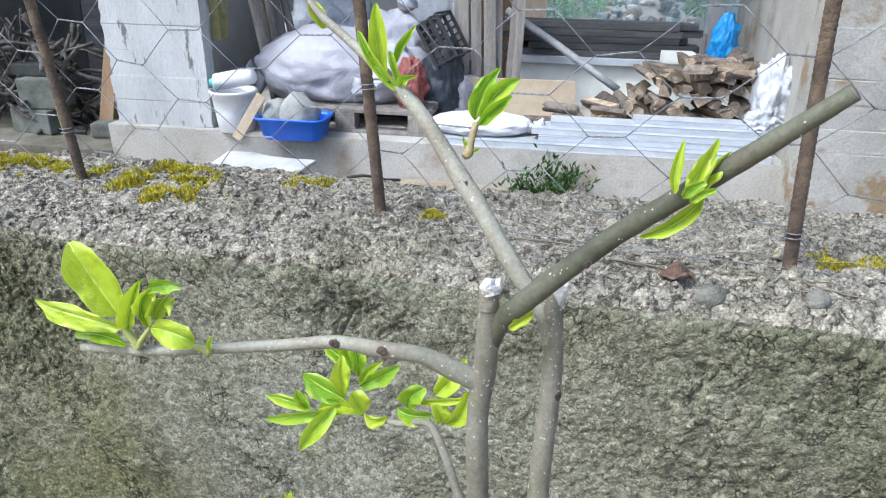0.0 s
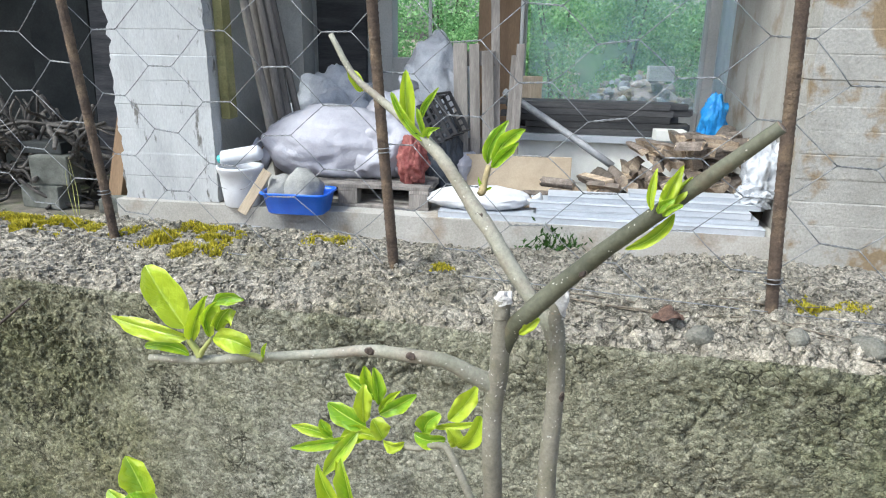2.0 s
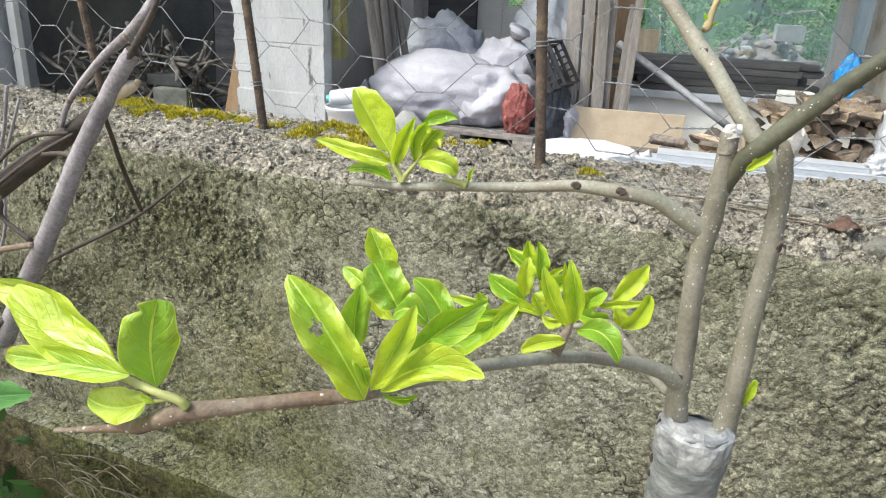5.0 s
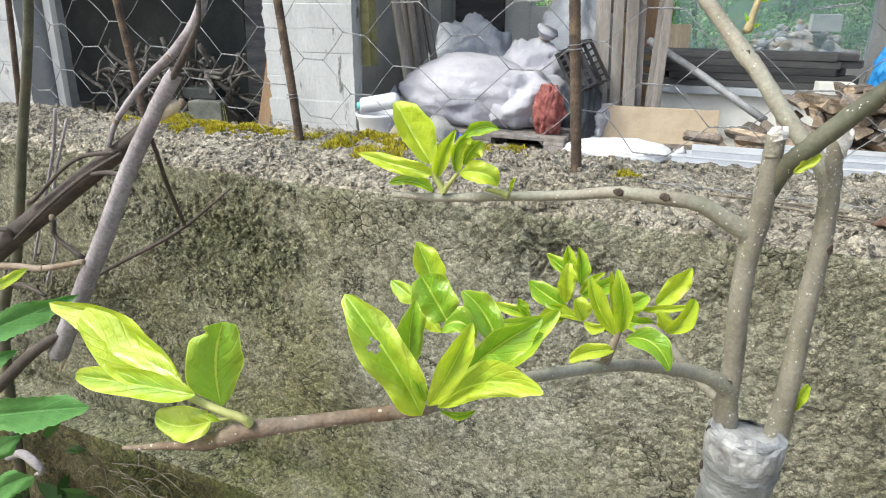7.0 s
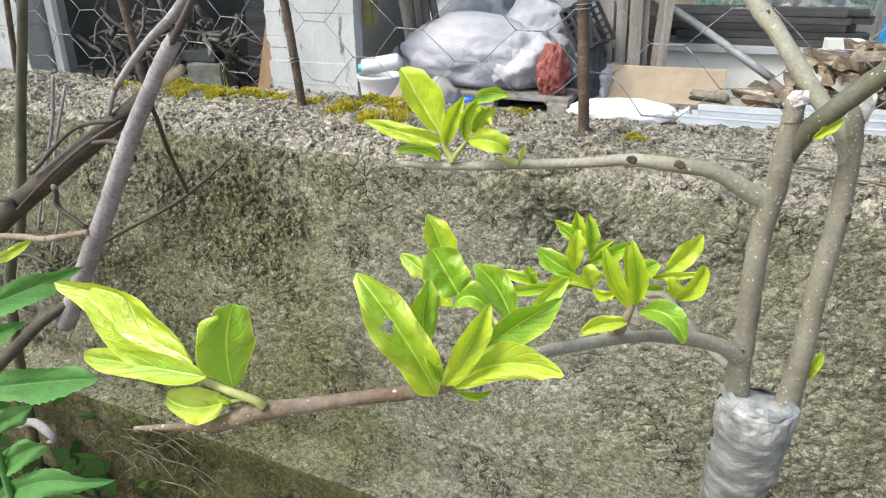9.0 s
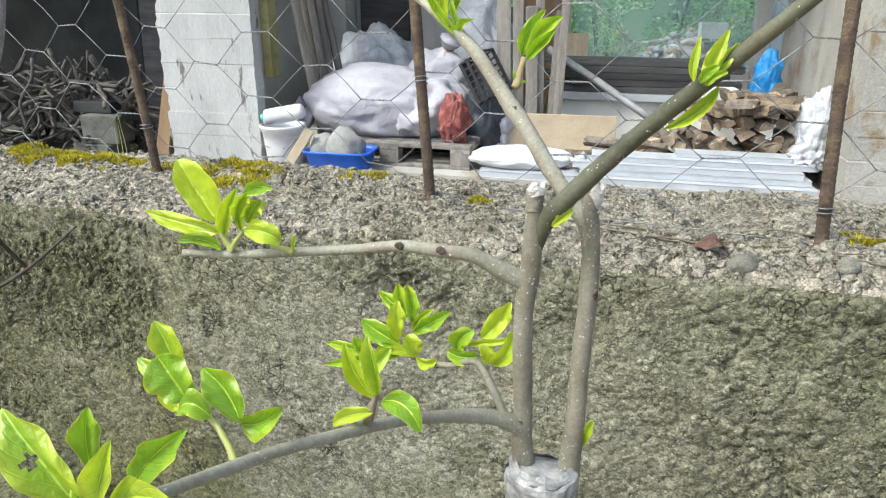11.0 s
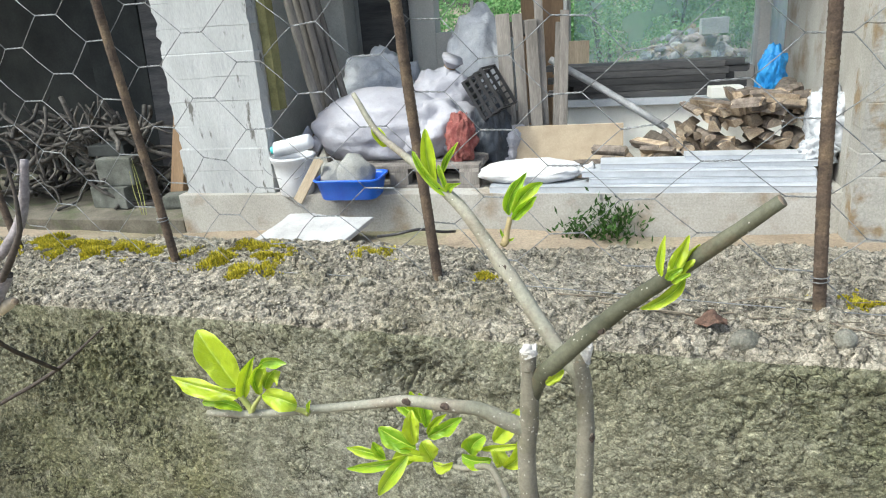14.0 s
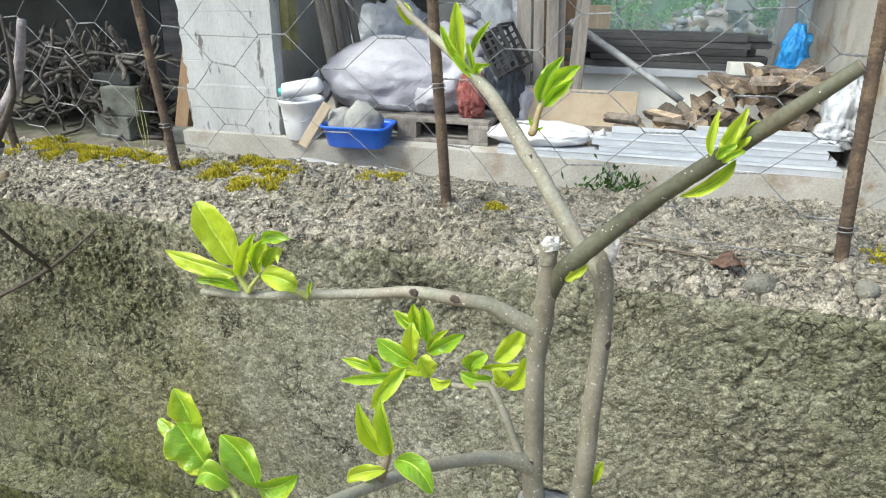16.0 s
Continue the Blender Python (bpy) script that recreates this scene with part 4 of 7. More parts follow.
right_branch = stem("branch", sapling, [(0.1700, -0.3050, 1.170, 0.0026), (0.1712, -0.3056, 1.184, 0.0033), (0.1758, -0.3085, 1.1985, 0.0039), (0.1822, -0.312, 1.2075, 0.0039), (0.197, -0.315, 1.225, 0.0037), (0.213, -0.318, 1.242, 0.0033), (0.23, -0.324, 1.259, 0.0031), (0.246, -0.33, 1.275, 0.0028), (0.264, -0.336, 1.293, 0.0023)], M_BARK_GREEN, 4, 26, M_BARK_RED)
middle_branch = stem("branch", sapling, [(0.1945, -0.298, 1.183, 0.0033), (0.191, -0.298, 1.197, 0.0037), (0.182, -0.294, 1.207, 0.0036), (0.171, -0.289, 1.219, 0.0037), (0.16, -0.284, 1.233, 0.0035), (0.152, -0.28, 1.241, 0.0038), (0.141, -0.274, 1.253, 0.0033), (0.128, -0.268, 1.266, 0.0031), (0.108, -0.26, 1.28, 0.0024), (0.092, -0.255, 1.29, 0.0019), (0.077, -0.25, 1.3, 0.0017), (0.063, -0.245, 1.319, 0.0014)], M_BARK_PALE, 5, 60, M_CUT)
left_branch = stem("branch", sapling, [(0.1695, -0.305, 1.163, 0.0034), (0.166, -0.306, 1.1695, 0.0041), (0.159, -0.309, 1.174, 0.0040), (0.147, -0.313, 1.181, 0.0033), (0.133, -0.317, 1.183, 0.0032), (0.113, -0.318, 1.183, 0.0027), (0.093, -0.322, 1.18, 0.0023), (0.067, -0.33, 1.178, 0.0022), (0.037, -0.337, 1.175, 0.0020), (0.012, -0.341, 1.174, 0.0015)], M_BARK_PALE, 6, 50, M_CUT)
lower_branch = stem("branch", sapling, [(0.1700, -0.3050, 1.0926, 0.00441), (0.1672, -0.3080, 1.0965, 0.00465), (0.1618, -0.3140, 1.1015, 0.00355), (0.1526, -0.3250, 1.1083, 0.00329), (0.1381, -0.3580, 1.1242, 0.00245), (0.1297, -0.3870, 1.1365, 0.00221), (0.1186, -0.4230, 1.1491, 0.00202), (0.1145, -0.4380, 1.1535, 0.00199), (0.1106, -0.4700, 1.1650, 0.00180), (0.1088, -0.4840, 1.1700, 0.00175)], M_BARK_PALE, 7, 70)
lower_tip = stem("branch", sapling, [(0.1105, -0.4820, 1.1700, 0.00147), (0.1088, -0.4840, 1.1700, 0.00190), (0.1037, -0.4880, 1.1695, 0.00182), (0.0948, -0.4950, 1.1695, 0.00174), (0.0834, -0.5030, 1.1686, 0.00190), (0.0741, -0.5090, 1.1675, 0.00223), (0.0682, -0.5110, 1.1646, 0.00205), (0.0623, -0.5110, 1.1612, 0.00172), (0.0545, -0.5120, 1.1584, 0.00113), (0.0444, -0.5130, 1.1551, 0.00084), (0.0361, -0.5150, 1.1531, 0.00052)], M_BARK_RED, 8, 30, None, 0.07)
back_twig = stem("twig", sapling, [(0.165, -0.297, 1.082, 0.0023), (0.151, -0.27, 1.076, 0.0023), (0.134, -0.24, 1.074, 0.0024), (0.12, -0.223, 1.075, 0.0021), (0.1, -0.215, 1.064, 0.002), (0.081, -0.212, 1.062, 0.0017), (0.059, -0.21, 1.063, 0.0015), (0.041, -0.208, 1.054, 0.0012)], M_BARK, 9, 8)
shoot = stem("twig", sapling, [(0.0766, -0.5090, 1.1700, 0.00117), (0.0749, -0.5100, 1.1720, 0.00102), (0.0694, -0.5110, 1.1728, 0.00096), (0.0610, -0.5125, 1.1749, 0.00083)], M_PETIOLE, 10)
stem("twig", sapling, [(0.0725, -0.5105, 1.1718, 0.00044), (0.0690, -0.5110, 1.1702, 0.00045), (0.0664, -0.5115, 1.1695, 0.00038)], M_PETIOLE, 15)
small_shoot = stem("twig", sapling, [(0.1291, -0.3870, 1.1360, 0.00221), (0.1301, -0.3870, 1.1388, 0.00187), (0.1324, -0.3870, 1.1463, 0.00151), (0.1343, -0.3870, 1.1526, 0.00085)], M_BARK_RED, 11)
leafy_shoot = stem("twig", sapling, [(0.1102, -0.4370, 1.1520, 0.00129), (0.1068, -0.4350, 1.1554, 0.00111), (0.0996, -0.4320, 1.1603, 0.00093), (0.0898, -0.4290, 1.1628, 0.00076), (0.0860, -0.4280, 1.1636, 0.00058)], M_PETIOLE, 13)
left_shoot = stem("twig", sapling, [(0.0383, -0.3390, 1.1778, 0.00194), (0.0372, -0.3390, 1.1802, 0.00166), (0.0337, -0.3390, 1.1854, 0.00152), (0.0314, -0.3380, 1.1908, 0.00111)], M_PETIOLE, 14)
stem("twig", sapling, [(0.0380, -0.3390, 1.1780, 0.00138), (0.0413, -0.3390, 1.1829, 0.00110), (0.0450, -0.3380, 1.1879, 0.00081)], M_PETIOLE, 16)
stem("twig", sapling, [(0.0692, -0.3360, 1.1800, 0.00171), (0.0649, -0.3360, 1.1811, 0.00132), (0.0583, -0.3370, 1.1818, 0.00093)], M_PETIOLE, 17)
petiole = stem("twig", sapling, [(0.1509, -0.2750, 1.2492, 0.00131), (0.1521, -0.2735, 1.2506, 0.00197), (0.1528, -0.2720, 1.2553, 0.00145), (0.1541, -0.2700, 1.2620, 0.00132)], M_PETIOLE_TAN, 12)
scar(left_branch, (0.1335, -0.3199, 1.1840), (1, 0, -0.05), (0, -1, 0.25), 0.0042, 1)
scar(left_branch, (0.1140, -0.3205, 1.1838), (1, 0, 0.0), (0, -1, 0.2), 0.0040, 2)
scar(middle_branch, (0.1533, -0.2835, 1.2405), (-0.7, 0.3, 0.75), (-0.1, -1, 0.1), 0.0050, 3)
scar(middle_branch, (0.1165, -0.2670, 1.2755), (-0.8, 0.3, 0.6), (0.2, -1, 0.3), 0.0030, 4)
scar(stem_b, (0.1985, -0.3005, 1.1655), (0, 0, 1), (0.8, -0.7, 0), 0.0038, 5)
scar(right_branch, (0.2045, -0.3195, 1.2310), (0.7, 0, 0.75), (-0.1, -1, 0.1), 0.0030, 6)
scar(stem_a, (0.1700, -0.3103, 1.0990), (0, 0, 1), (0.1, -1, 0), 0.0026, 7)
for k, (x, y, z, r) in enumerate(((0.171, -0.3095, 1.2035, 0.0036), (0.193, -0.299, 1.2035, 0.0031))):
    bm = bmesh.new()
    tube(bm, [(x, y, z - 0.004 * k, r * 0.95), (x, y, z + 0.002, r * 1.0), (x + 0.0006, y, z + 0.006, r * 0.9), (x + 0.001, y, z + 0.0095, r * 0.86)], 14, 4, 0.09, seed=k)
    dry = part("dry_stub", bm, (M_BARK, M_BARK_RED)[k], (stem_a, stem_b)[k], "shrivelled stub below the cut")
    # the sealing film: a torn sleeve, longer on one side, with a crumpled rim
    bm = bmesh.new()
    rng = np.random.default_rng(60 + k)
    rings = []
    for n in range(7):
        ring = []
        for q in range(18):
            a = q * math.tau / 18
            low = z + 0.0075 - (0.005 if k == 0 else 0.007) * max(0.0, math.cos(a - (2.6 if k == 0 else -0.3))) - 0.0007 * rng.random()
            h = low + (z + 0.0122 + 0.0012 * math.sin(3 * a + k) - low) * n / 6
            rr = r * (0.92 + (0.10 if n < 5 else -0.12 if n == 5 else -0.55)) * (1 + 0.09 * rng.uniform(-1, 1)) + (0.0004 if n == 5 else 0)
            ring.append(bm.verts.new((x + 0.0008 + 0.0003 * n * k + rr * math.cos(a), y + rr * math.sin(a), h - (0.0009 if n == 6 else 0))))
        rings.append(ring)
    for p, q in zip(rings, rings[1:]):
        for e in range(18):
            bm.faces.new((p[e], p[(e + 1) % 18], q[(e + 1) % 18], q[e]))
    bm.faces.new(rings[-1])
    part("wound_seal", bm, M_CUT, dry, "whitish sealing film over the cut", smooth=False)
# torn end of the lower branch
for k, (dx, dz, l) in enumerate(((0.0, 0.0, 0.006), (0.001, 0.0012, 0.004), (-0.001, -0.0006, 0.005))):
    bm = bmesh.new()
    tube(bm, [(0.066 + dx, -0.5112, 1.1615 + dz, 0.0005), (0.066 + dx - l * 0.6, -0.5116, 1.1600 + dz, 0.0004), (0.066 + dx - l, -0.512, 1.1603 + dz * 1.5, 0.0001)], 5, 3)
    part("splinter", bm, M_DEAD_DARK if k else M_SCAR, lower_tip)

leaf(shoot, (0.0577, -0.5109, 1.1770), (0.0347, -0.5073, 1.1839), (0.0080, -0.5097, 1.1865), (0.0008, -0.0053, -0.0037), (0.0043, -0.0009, 0.0043), blunt=0.2)
leaf(shoot, (0.0563, -0.5115, 1.1756), (0.0394, -0.5120, 1.1794), (0.0231, -0.5120, 1.1889), (0.0020, -0.0057, -0.0014), (0.0022, 0.0037, 0.0047), blunt=0.7)
leaf(shoot, (0.0651, -0.5137, 1.1774), (0.0472, -0.5166, 1.1766), (0.0183, -0.5160, 1.1710), (0.0023, -0.0028, -0.0017), (0.0007, 0.0009, 0.0039), blunt=0.4)
leaf(shoot, (0.0711, -0.5120, 1.1752), (0.0717, -0.5126, 1.1868), (0.0755, -0.5126, 1.1981), (-0.0047, -0.0046, 0.0011), (0.0058, 0.0021, 0.0004), blunt=0.9, bite=0.5, fat=0.6)
leaf(shoot, (0.0677, -0.5126, 1.1705), (0.0583, -0.5141, 1.1667), (0.0480, -0.5130, 1.1658), (0.0032, -0.0036, -0.0013), (0.0002, 0.0012, 0.0050), blunt=1.0)
leaf(shoot, (0.0697, -0.5120, 1.1707), (0.0681, -0.5128, 1.1715), (0.0642, -0.5120, 1.1710), (0.0005, -0.0010, -0.0001), (0.0005, 0.0001, 0.0010))
leaf(lower_tip, (0.1100, -0.4870, 1.1700), (0.1029, -0.4892, 1.1848), (0.0901, -0.4885, 1.1982), (-0.0017, -0.0064, -0.0008), (0.0049, 0.0002, 0.0043), hole=(0.63, -0.3), blunt=0.45, wave=1.8)
leaf(lower_tip, (0.1110, -0.4870, 1.1739), (0.1103, -0.4885, 1.1790), (0.1069, -0.4870, 1.1817), (-0.0004, -0.0024, 0.0004), (0.0019, -0.0003, 0.0015))
leaf(lower_tip, (0.1016, -0.4781, 1.1770), (0.1016, -0.4779, 1.1855), (0.1028, -0.4768, 1.1941), (-0.0014, -0.0038, 0.0017), (0.0045, -0.0002, 0.0008))
leaf(lower_tip, (0.1117, -0.4870, 1.1731), (0.1198, -0.4909, 1.1878), (0.1242, -0.4894, 1.1995), (-0.0014, -0.0029, 0.0026), (0.0039, -0.0016, 0.0002))
leaf(lower_tip, (0.1178, -0.4808, 1.1799), (0.1270, -0.4821, 1.1908), (0.1367, -0.4828, 1.1995), (-0.0011, -0.0024, 0.0038), (0.0039, -0.0024, -0.0020))
leaf(lower_tip, (0.1142, -0.4870, 1.1736), (0.1271, -0.4893, 1.1853), (0.1417, -0.4910, 1.1880), (-0.0007, -0.0003, 0.0053), (0.0025, -0.0042, -0.0008))
leaf(lower_tip, (0.1144, -0.4863, 1.1726), (0.1192, -0.4855, 1.1722), (0.1235, -0.4855, 1.1750), (0.0004, -0.0008, 0.0014), (0.0008, -0.0015, -0.0002))
leaf(leafy_shoot, (0.0805, -0.4248, 1.1713), (0.0763, -0.4231, 1.1790), (0.0721, -0.4231, 1.1870), (-0.0017, -0.0050, -0.0002), (0.0048, 0.0010, 0.0026))
leaf(leafy_shoot, (0.0862, -0.4280, 1.1632), (0.0814, -0.4280, 1.1706), (0.0766, -0.4280, 1.1775), (-0.0028, -0.0080, -0.0013), (0.0068, 0.0001, 0.0052), blunt=1.0)
leaf(leafy_shoot, (0.0729, -0.4233, 1.1647), (0.0660, -0.4218, 1.1674), (0.0604, -0.4210, 1.1699), (-0.0008, -0.0033, -0.0019), (0.0022, -0.0006, 0.0027))
leaf(leafy_shoot, (0.0747, -0.4264, 1.1651), (0.0788, -0.4264, 1.1608), (0.0841, -0.4280, 1.1584), (0.0025, -0.0008, 0.0027), (-0.0003, -0.0038, -0.0004))
leaf(leafy_shoot, (0.0996, -0.4328, 1.1628), (0.0937, -0.4344, 1.1674), (0.0870, -0.4335, 1.1625), (0.0017, -0.0047, -0.0011), (0.0009, 0.0000, 0.0055), blunt=0.6)
leaf(leafy_shoot, (0.1032, -0.4239, 1.1557), (0.0970, -0.4222, 1.1658), (0.0892, -0.4231, 1.1727), (-0.0018, -0.0060, -0.0008), (0.0048, 0.0001, 0.0043))
leaf(leafy_shoot, (0.1013, -0.4215, 1.1536), (0.1079, -0.4198, 1.1545), (0.1165, -0.4196, 1.1620), (-0.0005, -0.0024, 0.0052), (0.0035, -0.0043, -0.0024), blunt=0.5)
leaf(small_shoot, (0.1335, -0.3870, 1.1497), (0.1263, -0.3879, 1.1598), (0.1220, -0.3870, 1.1710), (-0.0010, -0.0048, 0.0007), (0.0037, -0.0017, 0.0032))
leaf(small_shoot, (0.1348, -0.3870, 1.1514), (0.1350, -0.3888, 1.1638), (0.1315, -0.3879, 1.1754), (-0.0027, -0.0049, 0.0012), (0.0036, -0.0034, 0.0024))
leaf(small_shoot, (0.1330, -0.3852, 1.1527), (0.1306, -0.3852, 1.1636), (0.1291, -0.3861, 1.1743), (-0.0010, -0.0019, 0.0004), (0.0016, -0.0011, 0.0009))
leaf(small_shoot, (0.1332, -0.3879, 1.1448), (0.1247, -0.3904, 1.1428), (0.1175, -0.3912, 1.1379), (0.0017, -0.0036, -0.0006), (-0.0007, -0.0013, 0.0039), blunt=1.0)
leaf(small_shoot, (0.1363, -0.3870, 1.1494), (0.1460, -0.3896, 1.1518), (0.1533, -0.3905, 1.1432), (0.0023, 0.0002, 0.0053), (-0.0008, -0.0053, -0.0010), blunt=0.6)
leaf(back_twig, (0.0665, -0.2023, 1.0885), (0.0553, -0.2016, 1.0937), (0.0441, -0.2024, 1.1022), (0.0007, -0.0078, -0.0002), (0.0047, -0.0014, 0.0065))
leaf(back_twig, (0.0668, -0.2024, 1.0856), (0.0597, -0.2015, 1.0980), (0.0575, -0.2006, 1.1093), (-0.0017, -0.0064, 0.0010), (0.0055, -0.0016, 0.0033))
leaf(back_twig, (0.0694, -0.2056, 1.0847), (0.0684, -0.2055, 1.0987), (0.0651, -0.2038, 1.1114), (-0.0005, -0.0059, 0.0022), (0.0064, -0.0007, 0.0023))
leaf(back_twig, (0.0709, -0.2080, 1.0791), (0.0832, -0.2055, 1.0868), (0.0957, -0.2054, 1.0968), (-0.0010, -0.0034, 0.0063), (0.0049, -0.0052, -0.0016))
leaf(back_twig, (0.0703, -0.2064, 1.0794), (0.0753, -0.2039, 1.0881), (0.0845, -0.2038, 1.0968), (-0.0013, -0.0022, 0.0031), (0.0029, -0.0026, 0.0001))
leaf(back_twig, (0.0633, -0.2120, 1.0707), (0.0495, -0.2136, 1.0774), (0.0367, -0.2143, 1.0851), (-0.0004, -0.0092, -0.0031), (0.0049, -0.0011, 0.0079))
leaf(back_twig, (0.0629, -0.2143, 1.0749), (0.0629, -0.2160, 1.0891), (0.0642, -0.2152, 1.1032), (-0.0033, -0.0073, 0.0031), (0.0075, -0.0028, 0.0027))
leaf(back_twig, (0.0759, -0.2136, 1.0647), (0.0729, -0.2151, 1.0727), (0.0696, -0.2159, 1.0798), (-0.0015, -0.0076, 0.0011), (0.0068, 0.0010, 0.0048), blunt=1.0)
leaf(back_twig, (0.0389, -0.2120, 1.0575), (0.0245, -0.2127, 1.0608), (0.0074, -0.2135, 1.0619), (0.0018, -0.0058, -0.0011), (0.0024, -0.0018, 0.0053))
leaf(back_twig, (0.0372, -0.2120, 1.0577), (0.0325, -0.2120, 1.0634), (0.0292, -0.2120, 1.0699), (-0.0007, -0.0054, 0.0005), (0.0042, -0.0006, 0.0035))
leaf(back_twig, (0.0742, -0.2136, 1.0640), (0.0587, -0.2151, 1.0670), (0.0440, -0.2150, 1.0597), (0.0030, -0.0064, 0.0003), (0.0012, -0.0016, 0.0071))
leaf(back_twig, (0.0635, -0.2135, 1.0630), (0.0376, -0.2180, 1.0568), (0.0084, -0.2192, 1.0475), (0.0036, -0.0056, -0.0008), (0.0013, -0.0029, 0.0058))
leaf(back_twig, (0.0908, -0.2128, 1.0652), (0.0828, -0.2151, 1.0622), (0.0758, -0.2143, 1.0643), (0.0019, -0.0054, -0.0020), (0.0015, -0.0029, 0.0045), blunt=1.0)
leaf(back_twig, (0.1035, -0.2104, 1.0722), (0.1059, -0.2120, 1.0822), (0.1137, -0.2120, 1.0895), (-0.0045, -0.0041, 0.0058), (0.0065, -0.0047, 0.0002), blunt=1.0)
leaf(back_twig, (0.1187, -0.2070, 1.0832), (0.1275, -0.2044, 1.0937), (0.1361, -0.2042, 1.1099), (-0.0043, -0.0045, 0.0063), (0.0067, -0.0054, -0.0003))
leaf(back_twig, (0.1104, -0.2120, 1.0797), (0.1241, -0.2120, 1.0831), (0.1397, -0.2120, 1.0884), (0.0003, -0.0019, 0.0039), (0.0015, -0.0040, 0.0000), blunt=1.0)
leaf(back_twig, (0.1189, -0.2128, 1.0733), (0.1076, -0.2144, 1.0711), (0.0976, -0.2144, 1.0739), (0.0014, -0.0064, -0.0022), (0.0015, -0.0019, 0.0062), blunt=1.0)
leaf(back_twig, (0.1248, -0.2136, 1.0691), (0.1248, -0.2145, 1.0761), (0.1207, -0.2153, 1.0831), (-0.0020, -0.0058, 0.0014), (0.0061, 0.0008, 0.0032), blunt=1.0)
leaf(back_twig, (0.1269, -0.2120, 1.0681), (0.1367, -0.2120, 1.0783), (0.1411, -0.2120, 1.0942), (-0.0036, -0.0038, 0.0048), (0.0058, -0.0040, -0.0000), blunt=1.0)
leaf(back_twig, (0.0625, -0.2240, 1.0737), (0.0518, -0.2281, 1.0596), (0.0373, -0.2299, 1.0365), (0.0062, -0.0031, -0.0003), (-0.0024, -0.0030, 0.0057))
leaf(left_branch, (0.0313, -0.3380, 1.1902), (0.0196, -0.3366, 1.2045), (0.0102, -0.3352, 1.2179), (0.0012, -0.0106, -0.0010), (0.0093, 0.0002, 0.0057), blunt=0.3)
leaf(left_branch, (0.0333, -0.3394, 1.1863), (0.0153, -0.3414, 1.1887), (-0.0081, -0.3425, 1.1929), (0.0031, -0.0055, -0.0022), (0.0039, -0.0021, 0.0050), wave=2.0)
leaf(left_branch, (0.0324, -0.3387, 1.1775), (0.0232, -0.3407, 1.1815), (0.0096, -0.3413, 1.1796), (0.0028, -0.0040, -0.0006), (0.0024, -0.0011, 0.0043), blunt=1.0)
leaf(left_branch, (0.0345, -0.3387, 1.1842), (0.0368, -0.3387, 1.1938), (0.0433, -0.3380, 1.2075), (-0.0008, -0.0048, 0.0026), (0.0050, -0.0020, 0.0006))
leaf(left_branch, (0.0310, -0.3366, 1.1952), (0.0369, -0.3358, 1.2009), (0.0427, -0.3358, 1.2068), (0.0002, -0.0015, 0.0014), (0.0018, -0.0009, -0.0004))
leaf(left_branch, (0.0443, -0.3387, 1.1881), (0.0443, -0.3402, 1.1994), (0.0520, -0.3402, 1.2069), (0.0010, -0.0053, 0.0025), (0.0060, -0.0009, 0.0000), wave=1.6)
leaf(left_branch, (0.0473, -0.3395, 1.2047), (0.0560, -0.3410, 1.2101), (0.0663, -0.3433, 1.2107), (0.0015, -0.0023, 0.0033), (0.0026, -0.0028, -0.0024))
leaf(left_branch, (0.0480, -0.3387, 1.1923), (0.0514, -0.3387, 1.1990), (0.0568, -0.3395, 1.2040), (0.0000, -0.0042, 0.0033), (0.0052, -0.0004, -0.0019), blunt=1.0, wave=2.2)
leaf(left_branch, (0.0462, -0.3394, 1.1885), (0.0581, -0.3424, 1.1905), (0.0659, -0.3410, 1.1870), (0.0031, -0.0011, 0.0059), (0.0024, -0.0058, -0.0027), blunt=1.0)
leaf(left_branch, (0.0707, -0.3380, 1.1818), (0.0715, -0.3391, 1.1861), (0.0729, -0.3380, 1.1896), (-0.0003, -0.0012, 0.0006), (0.0013, -0.0002, 0.0001))
leaf(middle_branch, (0.1135, -0.2640, 1.2748), (0.1106, -0.2640, 1.2882), (0.1100, -0.2622, 1.3036), (-0.0014, -0.0048, -0.0002), (0.0049, -0.0015, 0.0005), blunt=0.3)
leaf(middle_branch, (0.1221, -0.2659, 1.2703), (0.1124, -0.2686, 1.2797), (0.1048, -0.2686, 1.2937), (-0.0003, -0.0031, -0.0009), (0.0027, -0.0014, 0.0015), blunt=1.0)
leaf(middle_branch, (0.1172, -0.2612, 1.2803), (0.1187, -0.2584, 1.2869), (0.1252, -0.2574, 1.2958), (-0.0008, -0.0026, 0.0009), (0.0022, -0.0017, -0.0006))
leaf(middle_branch, (0.1218, -0.2649, 1.2702), (0.1230, -0.2677, 1.2756), (0.1294, -0.2696, 1.2776), (-0.0010, -0.0025, 0.0016), (0.0022, -0.0018, -0.0009))
leaf(middle_branch, (0.1207, -0.2649, 1.2728), (0.1190, -0.2659, 1.2796), (0.1170, -0.2659, 1.2862), (-0.0009, -0.0020, -0.0003), (0.0018, -0.0010, 0.0004), blunt=1.0)
leaf(middle_branch, (0.1528, -0.2681, 1.2622), (0.1536, -0.2662, 1.2717), (0.1613, -0.2642, 1.2826), (-0.0016, -0.0049, 0.0016), (0.0044, -0.0032, -0.0011), wave=1.8)
leaf(middle_branch, (0.1554, -0.2700, 1.2635), (0.1615, -0.2690, 1.2735), (0.1703, -0.2690, 1.2795), (-0.0019, -0.0038, 0.0028), (0.0031, -0.0035, -0.0015))
